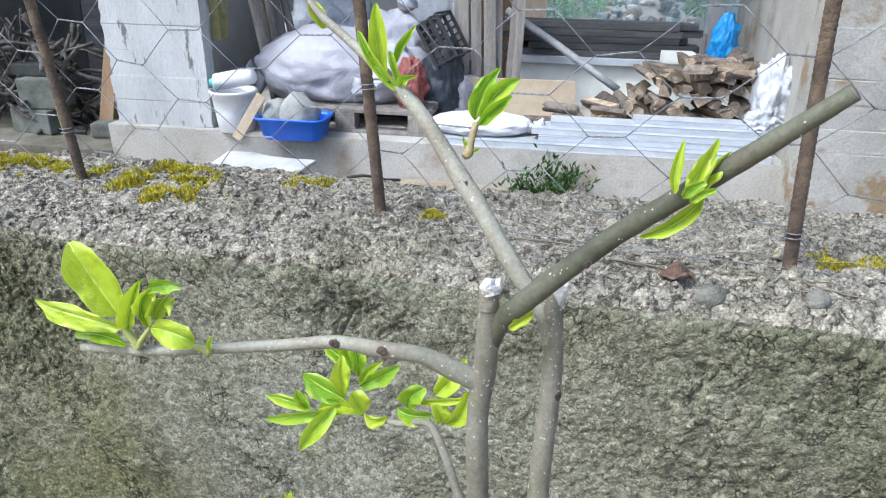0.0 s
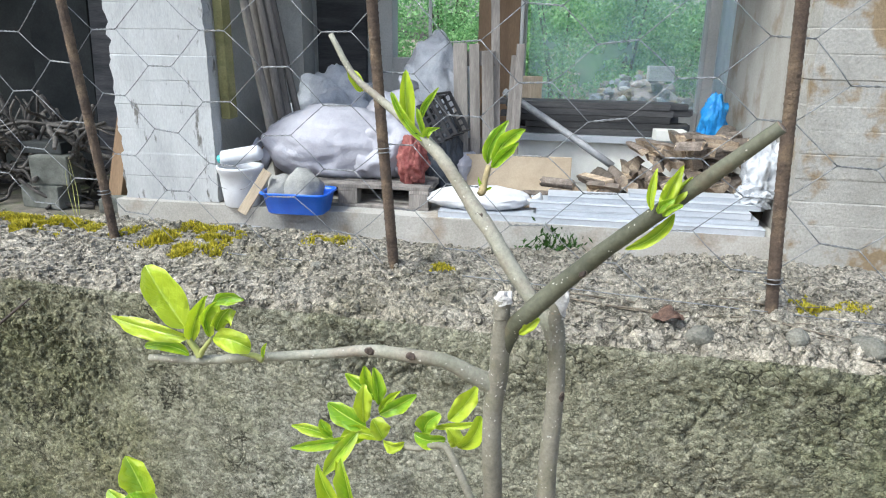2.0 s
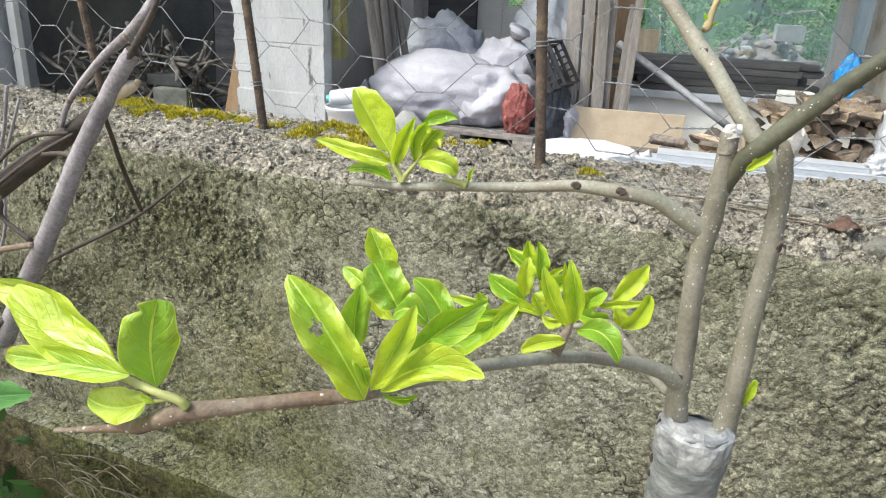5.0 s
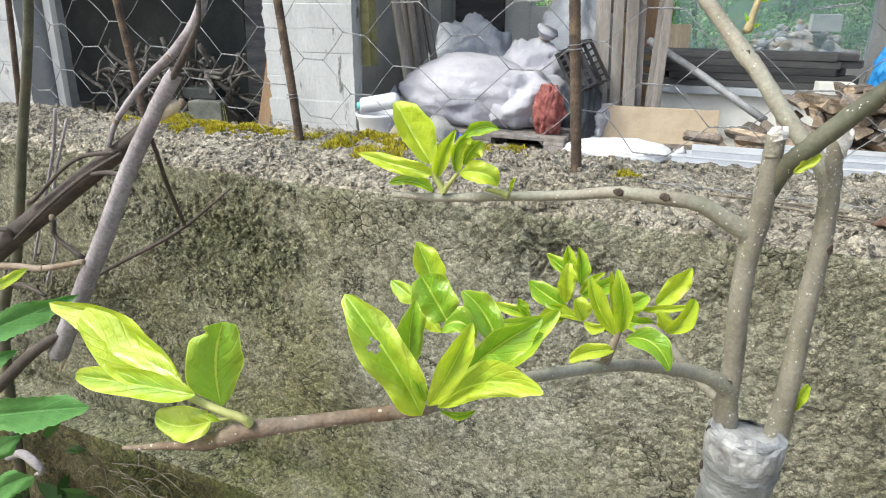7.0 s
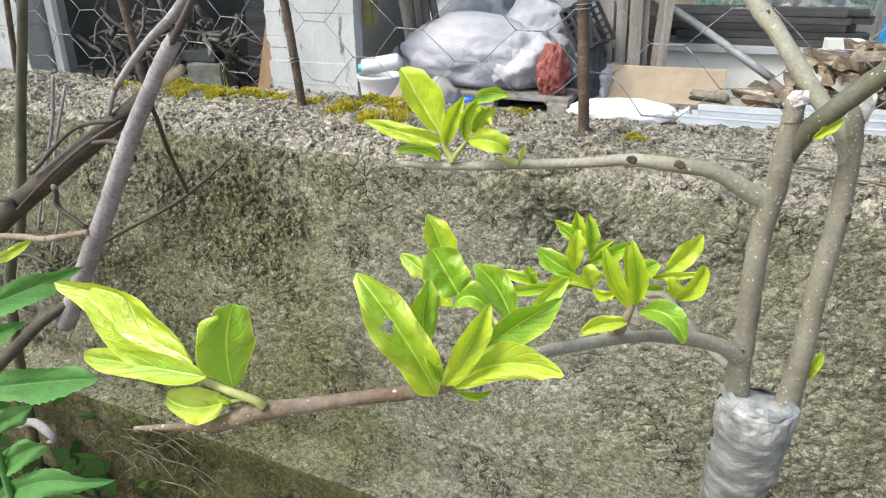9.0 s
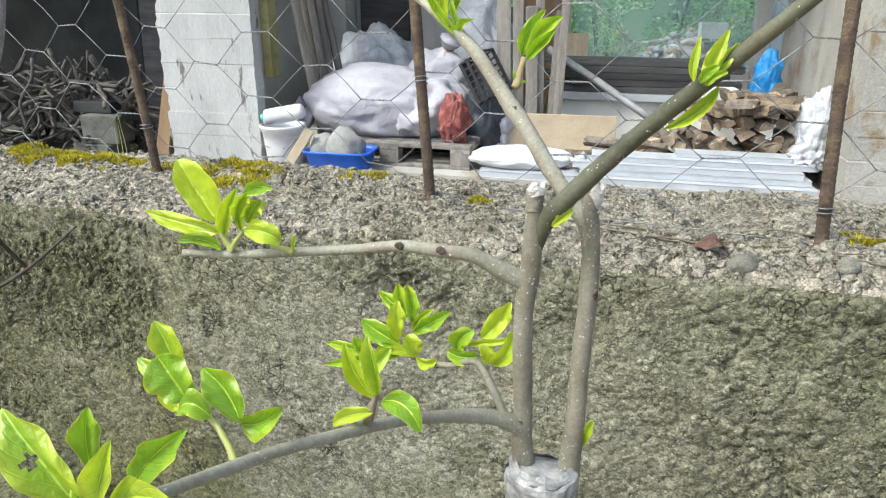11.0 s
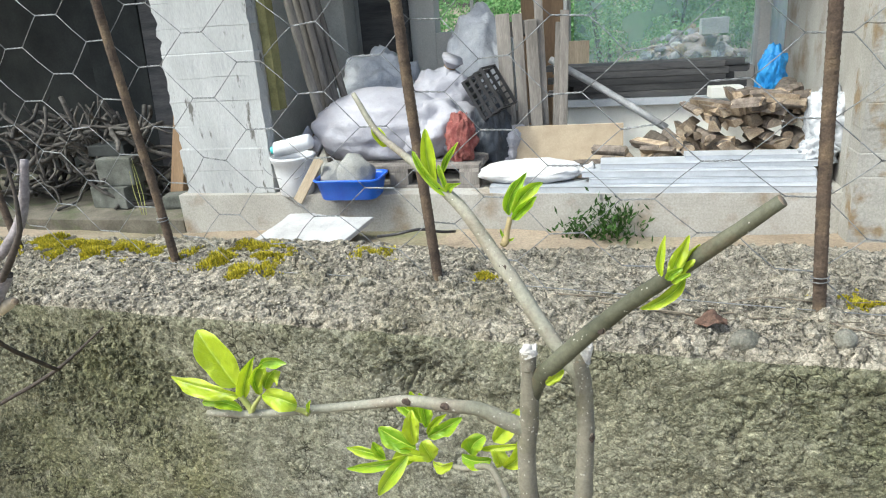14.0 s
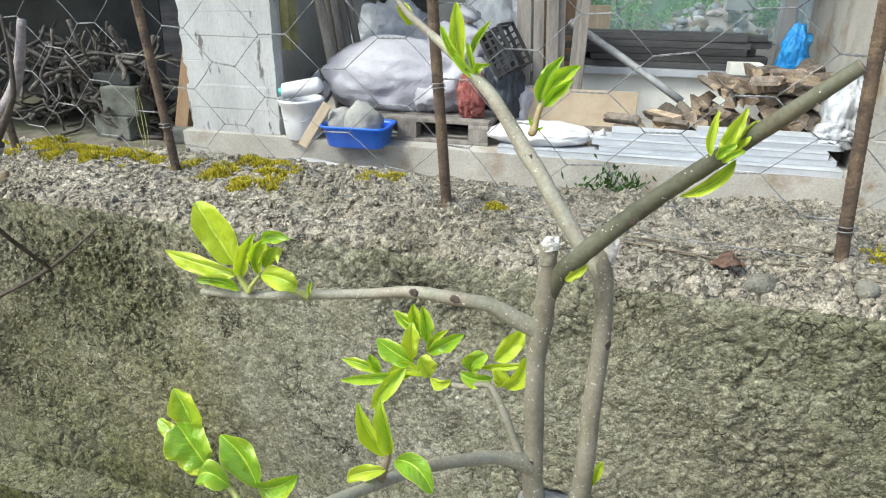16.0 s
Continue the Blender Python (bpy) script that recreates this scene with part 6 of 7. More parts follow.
def tub():
    ob = thing("plastic_tub", at(-1.745, -0.04, 0, 0, 0, 2), "blue rectangular plastic tub holding grey scrap", "tub")
    bm = bmesh.new()

    def ring(w, d, z, r=0.05):
        out = []
        for cx, cy, a0 in ((w - r, d - r, 0), (-w + r, d - r, 90), (-w + r, -d + r, 180), (w - r, -d + r, 270)):
            for k in range(5):
                a = radians(a0 + 22.5 * k)
                out.append(bm.verts.new((cx + r * math.cos(a), cy + r * math.sin(a), z)))
        return out

    rings = [ring(0.165, 0.10, 0.0), ring(0.17, 0.105, 0.006), ring(0.19, 0.125, 0.112), ring(0.202, 0.137, 0.114), ring(0.204, 0.139, 0.127), ring(0.195, 0.130, 0.128), ring(0.185, 0.12, 0.108), ring(0.164, 0.099, 0.012)]
    for a, b in zip(rings, rings[1:]):
        for k in range(20):
            bm.faces.new((a[k], a[(k + 1) % 20], b[(k + 1) % 20], b[k]))
    bm.faces.new(rings[0][::-1])
    bm.faces.new(rings[-1])
    part("tray", bm, M_BLUE, ob)
    for name, size, x, y, sd, lab in (("grey_pot", (0.23, 0.2, 0.235), 0.03, 0.0, 3, "round grey lump of hardened cement in the tub"), ("grey_bag", (0.17, 0.18, 0.2), -0.115, 0.01, 6, "crumpled grey bag in the tub")):
        bm = bmesh.new()
        blob(bm, size, sd, 0.14, 1.6, 4, 0.3)
        o = part(name, bm, M_GREY_BAG)
        o.matrix_world = at(-1.745 + x, -0.04 + y, 0.013)
        tagged(o, lab, "scrap")


def pallet(m, label):
    ob = thing("pallet", m, label, "pallet")
    for y in (0.05, 0.42, 0.79):
        bm = bmesh.new()
        box(bm, -0.5, y - 0.05, 0.0, 0.5, y + 0.05, 0.02, 0.003)
        part("bottom_board", bm, M_WOOD_GREY, ob, smooth=False)
        for x in (-0.44, 0.0, 0.44):
            bm = bmesh.new()
            box(bm, x - 0.06, y - 0.05, 0.0205, x + 0.06, y + 0.05, 0.098, 0.004)
            part("block", bm, M_WOOD_GREY, ob, smooth=False)
    for x in (-0.44, 0.0, 0.44):
        bm = bmesh.new()
        box(bm, x - 0.06, 0, 0.0985, x + 0.06, 0.84, 0.118, 0.003)
        part("stringer", bm, M_WOOD_GREY, ob, smooth=False)
    for y in np.linspace(0.05, 0.79, 6):
        bm = bmesh.new()
        box(bm, -0.5, y - 0.048, 0.1185, 0.5, y + 0.048, 0.14, 0.003)
        part("deck_board", bm, M_WOOD_GREY, ob, smooth=False)


def sack(m, size, mat, seed, label, name="sack", rough=0.2, scale=2.0, base=0.3, neck=None):
    """A filled bag; neck: the end (x, y, z in shares of the size) where it is gathered and tied."""
    bm = bmesh.new()
    blob(bm, size, seed, rough, scale, 5, base)
    for v in bm.verts:
        fold = 1 - abs(noise.noise(Vector((v.co.x * 5 + 0.8 * v.co.z, v.co.y * 5, v.co.z * 9 + seed)))) * 2
        v.co += v.normal * (0.006 * noise.noise(v.co * 14 + Vector((seed, 0, 0))) + 0.02 * max(0.0, fold) ** 3 * min(size))
    if neck is None:
        ob = part(name, bm, mat)
        ob.matrix_world = m
        return tagged(ob, label, "sack")
    ob = thing(name, m, label, "sack")
    part("body", bm, mat, ob)
    c = Vector((neck[0] * size[0], neck[1] * size[1], neck[2] * size[2]))
    out = Vector((neck[0], neck[1], 0.25)).normalized()
    bm = bmesh.new()
    r = 0.16 * min(size)
    tube(bm, [(*(c - out * 0.05), r * 1.5), (*c, r * 0.8), (*(c + out * 0.03), r * 0.5), (*(c + out * 0.06), r * 0.9), (*(c + out * 0.09), r * 1.2)], 14, 3, 0.14, seed=seed)
    part("gathered_neck", bm, mat, ob)
    bm = bmesh.new()
    q = c + out * 0.03
    side = out.cross(Vector((0, 0, 1))).normalized()
    up = side.cross(out)
    tube(bm, [(*(q + (side * math.cos(a) + up * math.sin(a)) * r * 0.56), 0.004) for a in np.linspace(0, 6.4, 16)], 6, 1)
    part("twine", bm, M_WOOD_BROWN, ob, "brown tying twine")
    return ob


bucket()
tub()
pallet(at(-1.50, 0.12, 0), "weathered wooden pallet under the big sacks")
sack(at(-1.70, 0.52, 0.14, 0, 0, 4), (0.95, 0.62, 0.42), M_SACK, 2, "bulging pale woven sack lying on the pallet", rough=0.1, scale=1.5, neck=(-0.49, -0.08, 0.25))
sack(at(-1.36, 0.55, 0.14, 0, 0, -10), (0.52, 0.6, 0.34), M_SACK, 5, "smaller pale woven sack slumped on the pallet", neck=(0.42, -0.3, 0.35))
sack(at(-1.36, 0.80, 0.14, 0, 0, 15), (0.50, 0.4, 0.50), M_SACK, 9, "pale woven sack standing behind the others", rough=0.16, neck=(0.1, -0.1, 0.98))
sack(at(-1.13, 0.26, 0.14, 0, 0, 5), (0.17, 0.13, 0.28), M_SACK_RED, 4, "small red net sack at the pallet's edge", rough=0.35, scale=2.4, base=0.2)
sack(at(-1.17, 1.25, 0.0, 0, 0, 0), (0.55, 0.5, 1.0), M_SACK_GREY, 7, "tall grey plastic sack behind the pallet", rough=0.16, scale=1.8)
sack(at(-1.95, 1.30, 0.0, 0, 0, 8), (0.75, 0.5, 0.72), M_SACK_GREY, 11, "heap of dirty grey plastic sheeting", rough=0.2, scale=3.0)
sack(at(-0.90, 0.75, 0.0), (0.3, 0.4, 0.3), M_SACK, 13, "small pale sack on the floor", rough=0.25)


def crate():
    ob = thing("plastic_crate", at(-1.06, 0.56, 0.46, 0, 58, -16), "black slatted plastic crate tipped on its side", "crate")
    for z in (0.0, 0.05, 0.10, 0.15):
        for x0, y0, x1, y1 in ((-0.14, -0.10, 0.14, -0.09), (-0.14, 0.09, 0.14, 0.10), (-0.14, -0.0895, -0.13, 0.0895), (0.13, -0.0895, 0.14, 0.0895)):
            bm = bmesh.new()
            box(bm, x0, y0, z, x1, y1, z + 0.022, 0.002)
            part("slat", bm, M_BLACK, ob, smooth=False)
    for x in np.linspace(-0.13, 0.13, 7):
        for y in (-0.094, 0.094):
            bm = bmesh.new()
            box(bm, x - 0.006, y - 0.003, 0.0, x + 0.006, y + 0.003, 0.172, 0.001)
            part("rib", bm, M_BLACK, ob, smooth=False)
    bm = bmesh.new()
    box(bm, -0.135, -0.088, -0.006, 0.135, 0.088, -0.0005, 0.001)
    part("bottom", bm, M_BLACK, ob, smooth=False)


crate()
sack(at(-1.0, 0.62, 0.0), (0.26, 0.3, 0.5), M_BAG_DARK, 17, "dark crumpled bag under the crate", rough=0.2)


def broken_pallet():
    ob = thing("pallet", at(-0.77, 0.66, 0.0, -9, -3, 3), "broken weathered pallet standing upright", "pallet")
    for x0, x1, h0, h1 in ((-0.15, -0.06, 0.1, 0.98), (-0.045, 0.02, 0.04, 0.97), (0.035, 0.11, 0.0, 0.92)):
        bm = bmesh.new()
        box(bm, x0, -0.012, h0, x1, 0.012, h1, 0.003)
        part("board", bm, M_WOOD_GREY, ob, smooth=False)
    for z in (0.28, 0.84):
        bm = bmesh.new()
        box(bm, -0.15, 0.013, z, 0.12, 0.06, z + 0.09, 0.003)
        part("crosspiece", bm, M_WOOD_GREY, ob, smooth=False)
    for u, r, h in ((-0.655, 2, 1.5), (-0.60, -3, 0.9), (-0.555, -2, 0.97)):
        board_thing("plank", at(u, 0.72, 0, -8, -r, 8), 0.055, 0.022, h, M_WOOD_GREY, "narrow weathered plank leaning beside the pallet", "plank", "leaning planks")


broken_pallet()
for k, (u, v, ry, r, h) in enumerate(((-2.33, 0.62, -11, 0.034, 1.85), (-2.26, 0.64, -10, 0.028, 1.8), (-2.20, 0.67, -11, 0.03, 1.8), (-2.14, 0.70, -12, 0.026, 1.75), (-2.38, 0.75, -8, 0.036, 1.9))):
    bm = bmesh.new()
    tube(bm, [(0, 0, 0, r), (0.008 * math.sin(k * 2.1), 0.006, 0.3 * h, r * 0.97), (0.012 * math.sin(k), -0.005, 0.6 * h, r * 0.9), (0, 0, h, r * 0.78)], 9, 4, 0.07, seed=k, flat=0.7)
    ob = part("pole", bm, M_WOOD_GREY)
    ob.matrix_world = at(u + 0.20, v, 0.0, -6, ry, 5)
    tagged(ob, "long grey weathered wooden pole leaning inside the bay", "pole", "leaning poles")
slab("wall_reveal", BUILDING, -2.292, 0.135, 0.5, -2.235, 0.24, TOP, M_OLIVE, "mossy yellowish plaster reveal behind the pier", "wall")
board_thing("panel", at(-0.60, 0.60, 0, -6, 0, 2), 0.86, 0.03, 0.275, M_CARD, "beige sheet of board standing on the floor", "panel")
board_thing("panel", at(-0.52, 1.7, 0.30, -4, 0, 0), 0.2, 0.015, 0.42, M_WOOD_PALE, "small pale board leaning at the opening", "panel")

# white PVC planks in front
for k, (u0, u1, v, w, d, h, turn) in enumerate((
        (-0.92, 0.86, 0.09, 0.000, 0.20, 0.036, -0.5), (-0.36, 0.84, 0.15, 0.038, 0.20, 0.030, 0.6), (-0.40, 0.80, 0.165, 0.070, 0.20, 0.034, -0.4),
        (-0.30, 0.86, 0.20, 0.106, 0.17, 0.030, 0.5), (0.16, 0.84, 0.235, 0.138, 0.13, 0.024, -0.3))):
    ob = thing("pvc_plank", at((u0 + u1) / 2, v, w, 0, 0, turn), "long white hollow PVC plank in a stack on the floor", "plank", "white plank stack")
    L = (u1 - u0) / 2
    for z0, z1 in ((0.0, 0.0025), (h - 0.0025, h)):
        bm = bmesh.new()
        box(bm, -L, -d / 2, z0, L, d / 2, z1, 0.0008)
        part("sheet", bm, M_PVC, ob, smooth=False)
    for y in (-d / 2 + 0.004, -d / 6, d / 6, d / 2 - 0.004):
        bm = bmesh.new()
        box(bm, -L + 0.001, y - 0.0015, 0.0026, L - 0.001, y + 0.0015, h - 0.0026)
        part("web", bm, M_PVC, ob, smooth=False)
sack(at(-0.70, 0.17, 0.038, 0, 0, 4), (0.60, 0.28, 0.115), M_SACK_WHITE, 21, "flat white sack lying on the planks", rough=0.1, neck=(0.47, -0.1, 0.4))


def split_log(m, r, length, seed, group):
    """A split log lying along y: a wedge of wood with bark on its back."""
    rng = np.random.default_rng(seed)
    kind = int(rng.choice((0, 1, 2, 2, 2)))
    n = 12
    if kind == 0:
        sect = [(r * math.cos(a), 0.85 * r * math.sin(a)) for a in np.linspace(0, 2 * math.pi, n, endpoint=False)]
        bark = set(range(n))
    elif kind == 1:
        sect = [(r * math.cos(a), r * math.sin(a) * 1.1 - 0.3 * r) for a in np.linspace(0, math.pi, n - 1)] + [(0, -0.38 * r)]
        bark = set(range(n - 2))
    else:
        sect = [(-0.2 * r, -0.6 * r)] + [(-0.2 * r + 1.4 * r * math.cos(a), -0.6 * r + 1.4 * r * math.sin(a)) for a in np.linspace(0.1, 1.7, n - 1)]
        bark = set(range(1, n - 1))
    sect = [(x * rng.uniform(0.9, 1.1), z * rng.uniform(0.9, 1.1)) for x, z in sect]
    low = min(z for _, z in sect)
    bm = bmesh.new()
    a = [bm.verts.new((x, rng.normal() * 0.004, z - low)) for x, z in sect]
    b = [bm.verts.new((x * 0.95, length + rng.normal() * 0.006, z - low)) for x, z in sect]
    for k in range(n):
        f = bm.faces.new((a[k], b[k], b[(k + 1) % n], a[(k + 1) % n]))
        f.material_index = 0 if k in bark else 1
    bm.faces.new(a).material_index = 1
    bm.faces.new(b[::-1]).material_index = 1
    ob = part("log", bm, [M_LOG_BARK, M_LOG_END], smooth=False)
    ob.matrix_world = m
    tagged(ob, "split firewood log in a heap on the shed floor", "log", group)


def log_pile():
    rng = np.random.default_rng(31)
    row_w = 0.0
    layer = 0
    while row_w < 0.43:
        lo, hi = -0.24 + 0.58 * (row_w / 0.43) ** 1.1 + 0.02, 0.90 - 0.05 * layer * 0.4
        u = lo
        while u < hi:
            r = rng.uniform(0.028, 0.062)
            split_log(at(u + r, 0.36 + rng.uniform(-0.05, 0.05) + 0.012 * layer, row_w + rng.uniform(-0.006, 0.008), rng.uniform(-4, 4), rng.uniform(-180, 180) if rng.random() < 0.6 else rng.uniform(-45, 45), rng.normal() * 17), r, rng.uniform(0.28, 0.36), int(rng.integers(1, 9999)), "firewood heap")
            u += 2 * r + rng.uniform(-0.006, 0.012)
        row_w += 0.066
        layer += 1
    # pieces thrown across the heap
    for k in range(16):
        u = rng.uniform(0.42, 0.66)
        split_log(at(u, 0.36 + rng.uniform(-0.04, 0.1), 0.40 + rng.uniform(-0.03, 0.04) - 0.1 * abs(u - 0.6), rng.uniform(-14, 14), rng.uniform(0, 360), rng.uniform(-120, -20)), rng.uniform(0.03, 0.055), rng.uniform(0.14, 0.24), 500 + k, "firewood heap")
    for k in range(7):
        split_log(at(-0.34 + 0.09 * k, 0.30 + rng.uniform(-0.03, 0.03), 0.0 + 0.07 * (k % 3), rng.uniform(-5, 5), rng.uniform(0, 360), rng.uniform(60, 110)), rng.uniform(0.028, 0.04), rng.uniform(0.18, 0.26), 700 + k, "firewood heap")


log_pile()
sack(at(0.88, 0.30, 0.14, 0, 0, 0), (0.19, 0.24, 0.36), M_FILM, 23, "bundle of crumpled clear plastic film", "plastic_bag", 0.3, 2.6)
sack(at(0.84, 0.22, 0.10, 0, 0, 20), (0.2, 0.16, 0.14), M_FILM, 27, "loose crumpled clear plastic film", "plastic_bag", 0.35, 2.8)

# low parapet, lumber and pipe deeper in the shed
slab("wall_low", BUILDING, -0.62, 1.22, 0.0, 0.93, 1.36, 0.30, M_FRAME, "low concrete upstand across the bay", "wall")
rng = np.random.default_rng(77)
for k in range(3):
    board_thing("plank", at(0.02 + rng.uniform(-0.04, 0.04), 1.20 + 0.09 * k, 0.301 + 0.001 * k, 0, 0, rng.uniform(-1, 1)), 1.25, 0.085, 0.05, M_PVC, "pale grey plank lying on the low wall", "plank", "pale planks")
for row in range(5):
    for col in range(3):
        board_thing("plank", at(-0.02 + rng.uniform(-0.08, 0.08), 1.21 + 0.085 * col, 0.354 + 0.045 * row, 0, 0, rng.uniform(-1.5, 1.5)), 1.18 + rng.uniform(-0.08, 0.08), 0.075, 0.043, M_WOOD_DARK, "dark weathered plank in a stack on the low wall", "plank", "dark plank stack")
bm = bmesh.new()
tube(bm, [(-0.66, 1.12, 0.64, 0.024), (-0.3, 0.98, 0.44, 0.024), (0.10, 0.83, 0.2, 0.024)], 14, 3)
ob = part("pipe", bm, M_METAL)
ob.matrix_world = BUILDING
tagged(ob, "grey steel pipe leaning across the bay", "pipe")
sack(at(0.75, 1.10, 0.354, 0, 0, 0), (0.17, 0.15, 0.30), M_BLUE_BAG, 33, "crumpled bright blue plastic bag", "plastic_bag", 0.26, 2.2)
board_thing("carton", at(0.47, 1.05, 0.354, 0, 0, 5), 0.2, 0.12, 0.07, M_FRAME, "small white carton on the planks", "box")


def branch_pile():
    rng = np.random.default_rng(55)
    for k in range(170):
        u, w = rng.uniform(-4.75, -3.45), rng.uniform(0.02, 0.62)
        w *= 1 - 0.5 * max(0, u + 3.8)
        v = rng.uniform(0.25, 0.85)
        d = Vector((rng.normal() * 0.8, rng.normal() * 0.5, rng.normal() * 0.55)).normalized()
        l = rng.uniform(0.25, 0.55)
        r = rng.uniform(0.006, 0.018)
        c = Vector((0, 0, 0))
        pts = []
        for i in range(4):
            s = (i / 3 - 0.5) * l
            q = d * s + Vector((rng.normal(), rng.normal(), rng.normal())) * 0.02
            pts.append((q.x, q.y, max(q.z, r - w), r * (1.15 - 0.3 * i / 3)))
        bm = bmesh.new()
        tube(bm, pts, 7, 3, 0.1, seed=k)
        ob = part("stick", bm, M_STICK)
        ob.matrix_world = at(u, v, w - 0.17)
        tagged(ob, "dry grey branch in a tangled heap", "branch", "branch heap")


branch_pile()
board_thing("block", at(-3.72, 0.34, -0.170, 0, 0, -8), 0.32, 0.2, 0.16, M_BLOCK, "rough grey concrete block on the floor", "block", "blocks", 0.012)
board_thing("block", at(-3.66, 0.36, -0.009, 0, 0, 6), 0.27, 0.2, 0.2, M_BLOCK, "dark concrete block stacked on another", "block", "blocks", 0.012)
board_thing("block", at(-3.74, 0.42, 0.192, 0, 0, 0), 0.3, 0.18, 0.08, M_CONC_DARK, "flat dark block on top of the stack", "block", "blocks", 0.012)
board_thing("post", at(-3.28, 0.40, -0.170, -8, 10, 0), 0.10, 0.07, 0.66, M_WOOD_BROWN, "short reddish-brown wooden post leaning in the bay", "post")
board_thing("block", at(-3.18, 0.30, -0.170, 0, 0, 14), 0.22, 0.14, 0.10, M_BLOCK, "broken piece of concrete on the floor", "block", "blocks", 0.02)
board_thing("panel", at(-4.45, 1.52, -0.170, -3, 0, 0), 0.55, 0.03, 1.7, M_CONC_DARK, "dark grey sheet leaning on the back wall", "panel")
board_thing("panel", at(-3.95, 1.5, -0.170, -4, 0, 0), 0.42, 0.03, 1.5, M_WOOD_DARK, "dark brown wooden sheet leaning on the back wall", "panel")
board_thing("pale_post", at(-4.99, 0.25, -0.170, 0, 2, 0), 0.07, 0.05, 1.2, M_FRAME, "white post standing by the far pier", "post")


# ---- yard between wall and shed ----
def yard():
    bm = bmesh.new()
    box(bm, -0.29, -0.15, 0, 0.29, 0.15, 0.03, 0.008)
    bmesh.ops.subdivide_edges(bm, edges=bm.edges[:], cuts=3, use_grid_fill=True)
    for v in bm.verts:
        v.co.x += 0.25 * v.co.y + 0.02 * noise.noise(v.co * 5)
        v.co.y += 0.03 * noise.noise(v.co * 6 + Vector((3, 0, 0)))
    ob = part("paving_slab", bm, M_PALE_SLAB, smooth=False)
    ob.matrix_world = at(-1.92, -0.26, -0.16, 14, 0, -8)
    tagged(ob, "pale cast slab leaning against the shed's floor edge", "slab")
    rng = np.random.default_rng(3)
    for cu, cv, cw, n, s in ((-0.24, -0.10, -0.16, 420, 0.13), (-0.42, -0.10, -0.2, 160, 0.08)):
        verts, faces = [], []
        for _ in range(n):
            c = rng.normal(size=3) * s * (0.6, 0.35, 0.5)
            d = rng.normal(size=3)
            d[2] = abs(d[2]) + 0.4
            d /= np.linalg.norm(d)
            e = np.cross(d, rng.normal(size=3))
            e /= np.linalg.norm(e)
            l, w = rng.uniform(0.025, 0.06), rng.uniform(0.004, 0.010)
            k = len(verts)
            verts += [c, c + d * l * 0.5 + e * w, c + d * l, c + d * l * 0.5 - e * w]
            faces.append((k, k + 1, k + 2, k + 3))
        me = bpy.data.meshes.new("weeds")
        me.from_pydata([tuple(v) for v in verts], [], faces)
        ob = mesh_part("weeds", me, M_WEED, smooth=False)
        ob.matrix_world = at(cu, cv, cw)
        tagged(ob, "dark green weeds growing at the floor's edge", "weed", kind="stuff")
    tuft = thing("grass_tuft", at(-3.22, -0.06, -0.12), "tall green grass tuft at the shed's edge", "grass")
    for k in range(3):
        bm = bmesh.new()
        a = rng.normal() * 0.05
        x = 0.04 * (k - 1)
        tube(bm, [(x * 0.4, 0, 0, 0.003), (x + a * 0.4, 0, 0.16, 0.0025), (x + a, 0, 0.30 + 0.04 * k, 0.0008)], 5, 4, flat=0.4)
        part("blade", bm, M_PETIOLE, tuft)
    bm = bmesh.new()
    tube(bm, [(0, 0, 0.0, 0.008), (0.12, -0.05, 0.03, 0.008), (0.25, -0.02, 0.05, 0.008), (0.36, 0.03, 0.02, 0.008), (0.42, 0.1, 0.0, 0.008)], 8, 5)
    ob = part("hose", bm, M_BLACK)
    ob.matrix_world = at(-1.5, -0.35, -0.15)
    tagged(ob, "short piece of black hose on the ground", "hose")


yard()


# ---- behind the shed ----
def leaf_cloud(centre, size, count, seed, big=0.09):
    rng = np.random.default_rng(seed)
    clumps = rng.normal(size=(40, 3)) * np.array(size) * 0.42
    c = np.array(centre) + clumps[rng.integers(0, 40, count)] + rng.normal(size=(count, 3)) * np.array(size) * 0.13
    d = rng.normal(size=(count, 3))
    d /= np.linalg.norm(d, axis=1)[:, None]
    e = np.cross(d, rng.normal(size=(count, 3)))
    e /= np.linalg.norm(e, axis=1)[:, None]
    l = (big * rng.uniform(0.5, 1.2, count))[:, None]
    verts = np.stack([c, c + d * l * 0.5 + e * l * 0.28, c + d * l, c + d * l * 0.5 - e * l * 0.28], 1).reshape(-1, 3)
    faces = np.arange(count * 4).reshape(-1, 4).tolist()
    me = bpy.data.meshes.new("crown")
    me.from_pydata(verts.tolist(), [], faces)
    return me


def tree(x, y, z, height, spread, seed, count):
    ob = thing("tree", pose(x, y, z), "leafy green tree behind the shed", "tree", "trees behind")
    bm = bmesh.new()
    tube(bm, [(0, 0, -0.2, 0.12), (0.05, 0, height * 0.35, 0.09), (0.0, 0.05, height * 0.8, 0.03)], 8, 3, 0.06, seed=seed)
    part("trunk", bm, M_BARK_GREEN, ob)
    rng = np.random.default_rng(seed)
    for k in range(5):
        a = rng.uniform(0, 6.28)
        bm = bmesh.new()
        h = height * rng.uniform(0.25, 0.6)
        tube(bm, [(0.02, 0, h, 0.05), (0.3 * spread * math.cos(a), 0.3 * spread * math.sin(a), h + 0.3, 0.03), (0.6 * spread * math.cos(a), 0.6 * spread * math.sin(a), h + 0.7, 0.01)], 6, 3, 0.05, seed=k)
        part("limb", bm, M_BARK_GREEN, ob)
    mesh_part("crown", leaf_cloud((0, 0, height * 0.55), (spread, spread, height * 0.5), count, seed), M_TREE, ob, smooth=False)


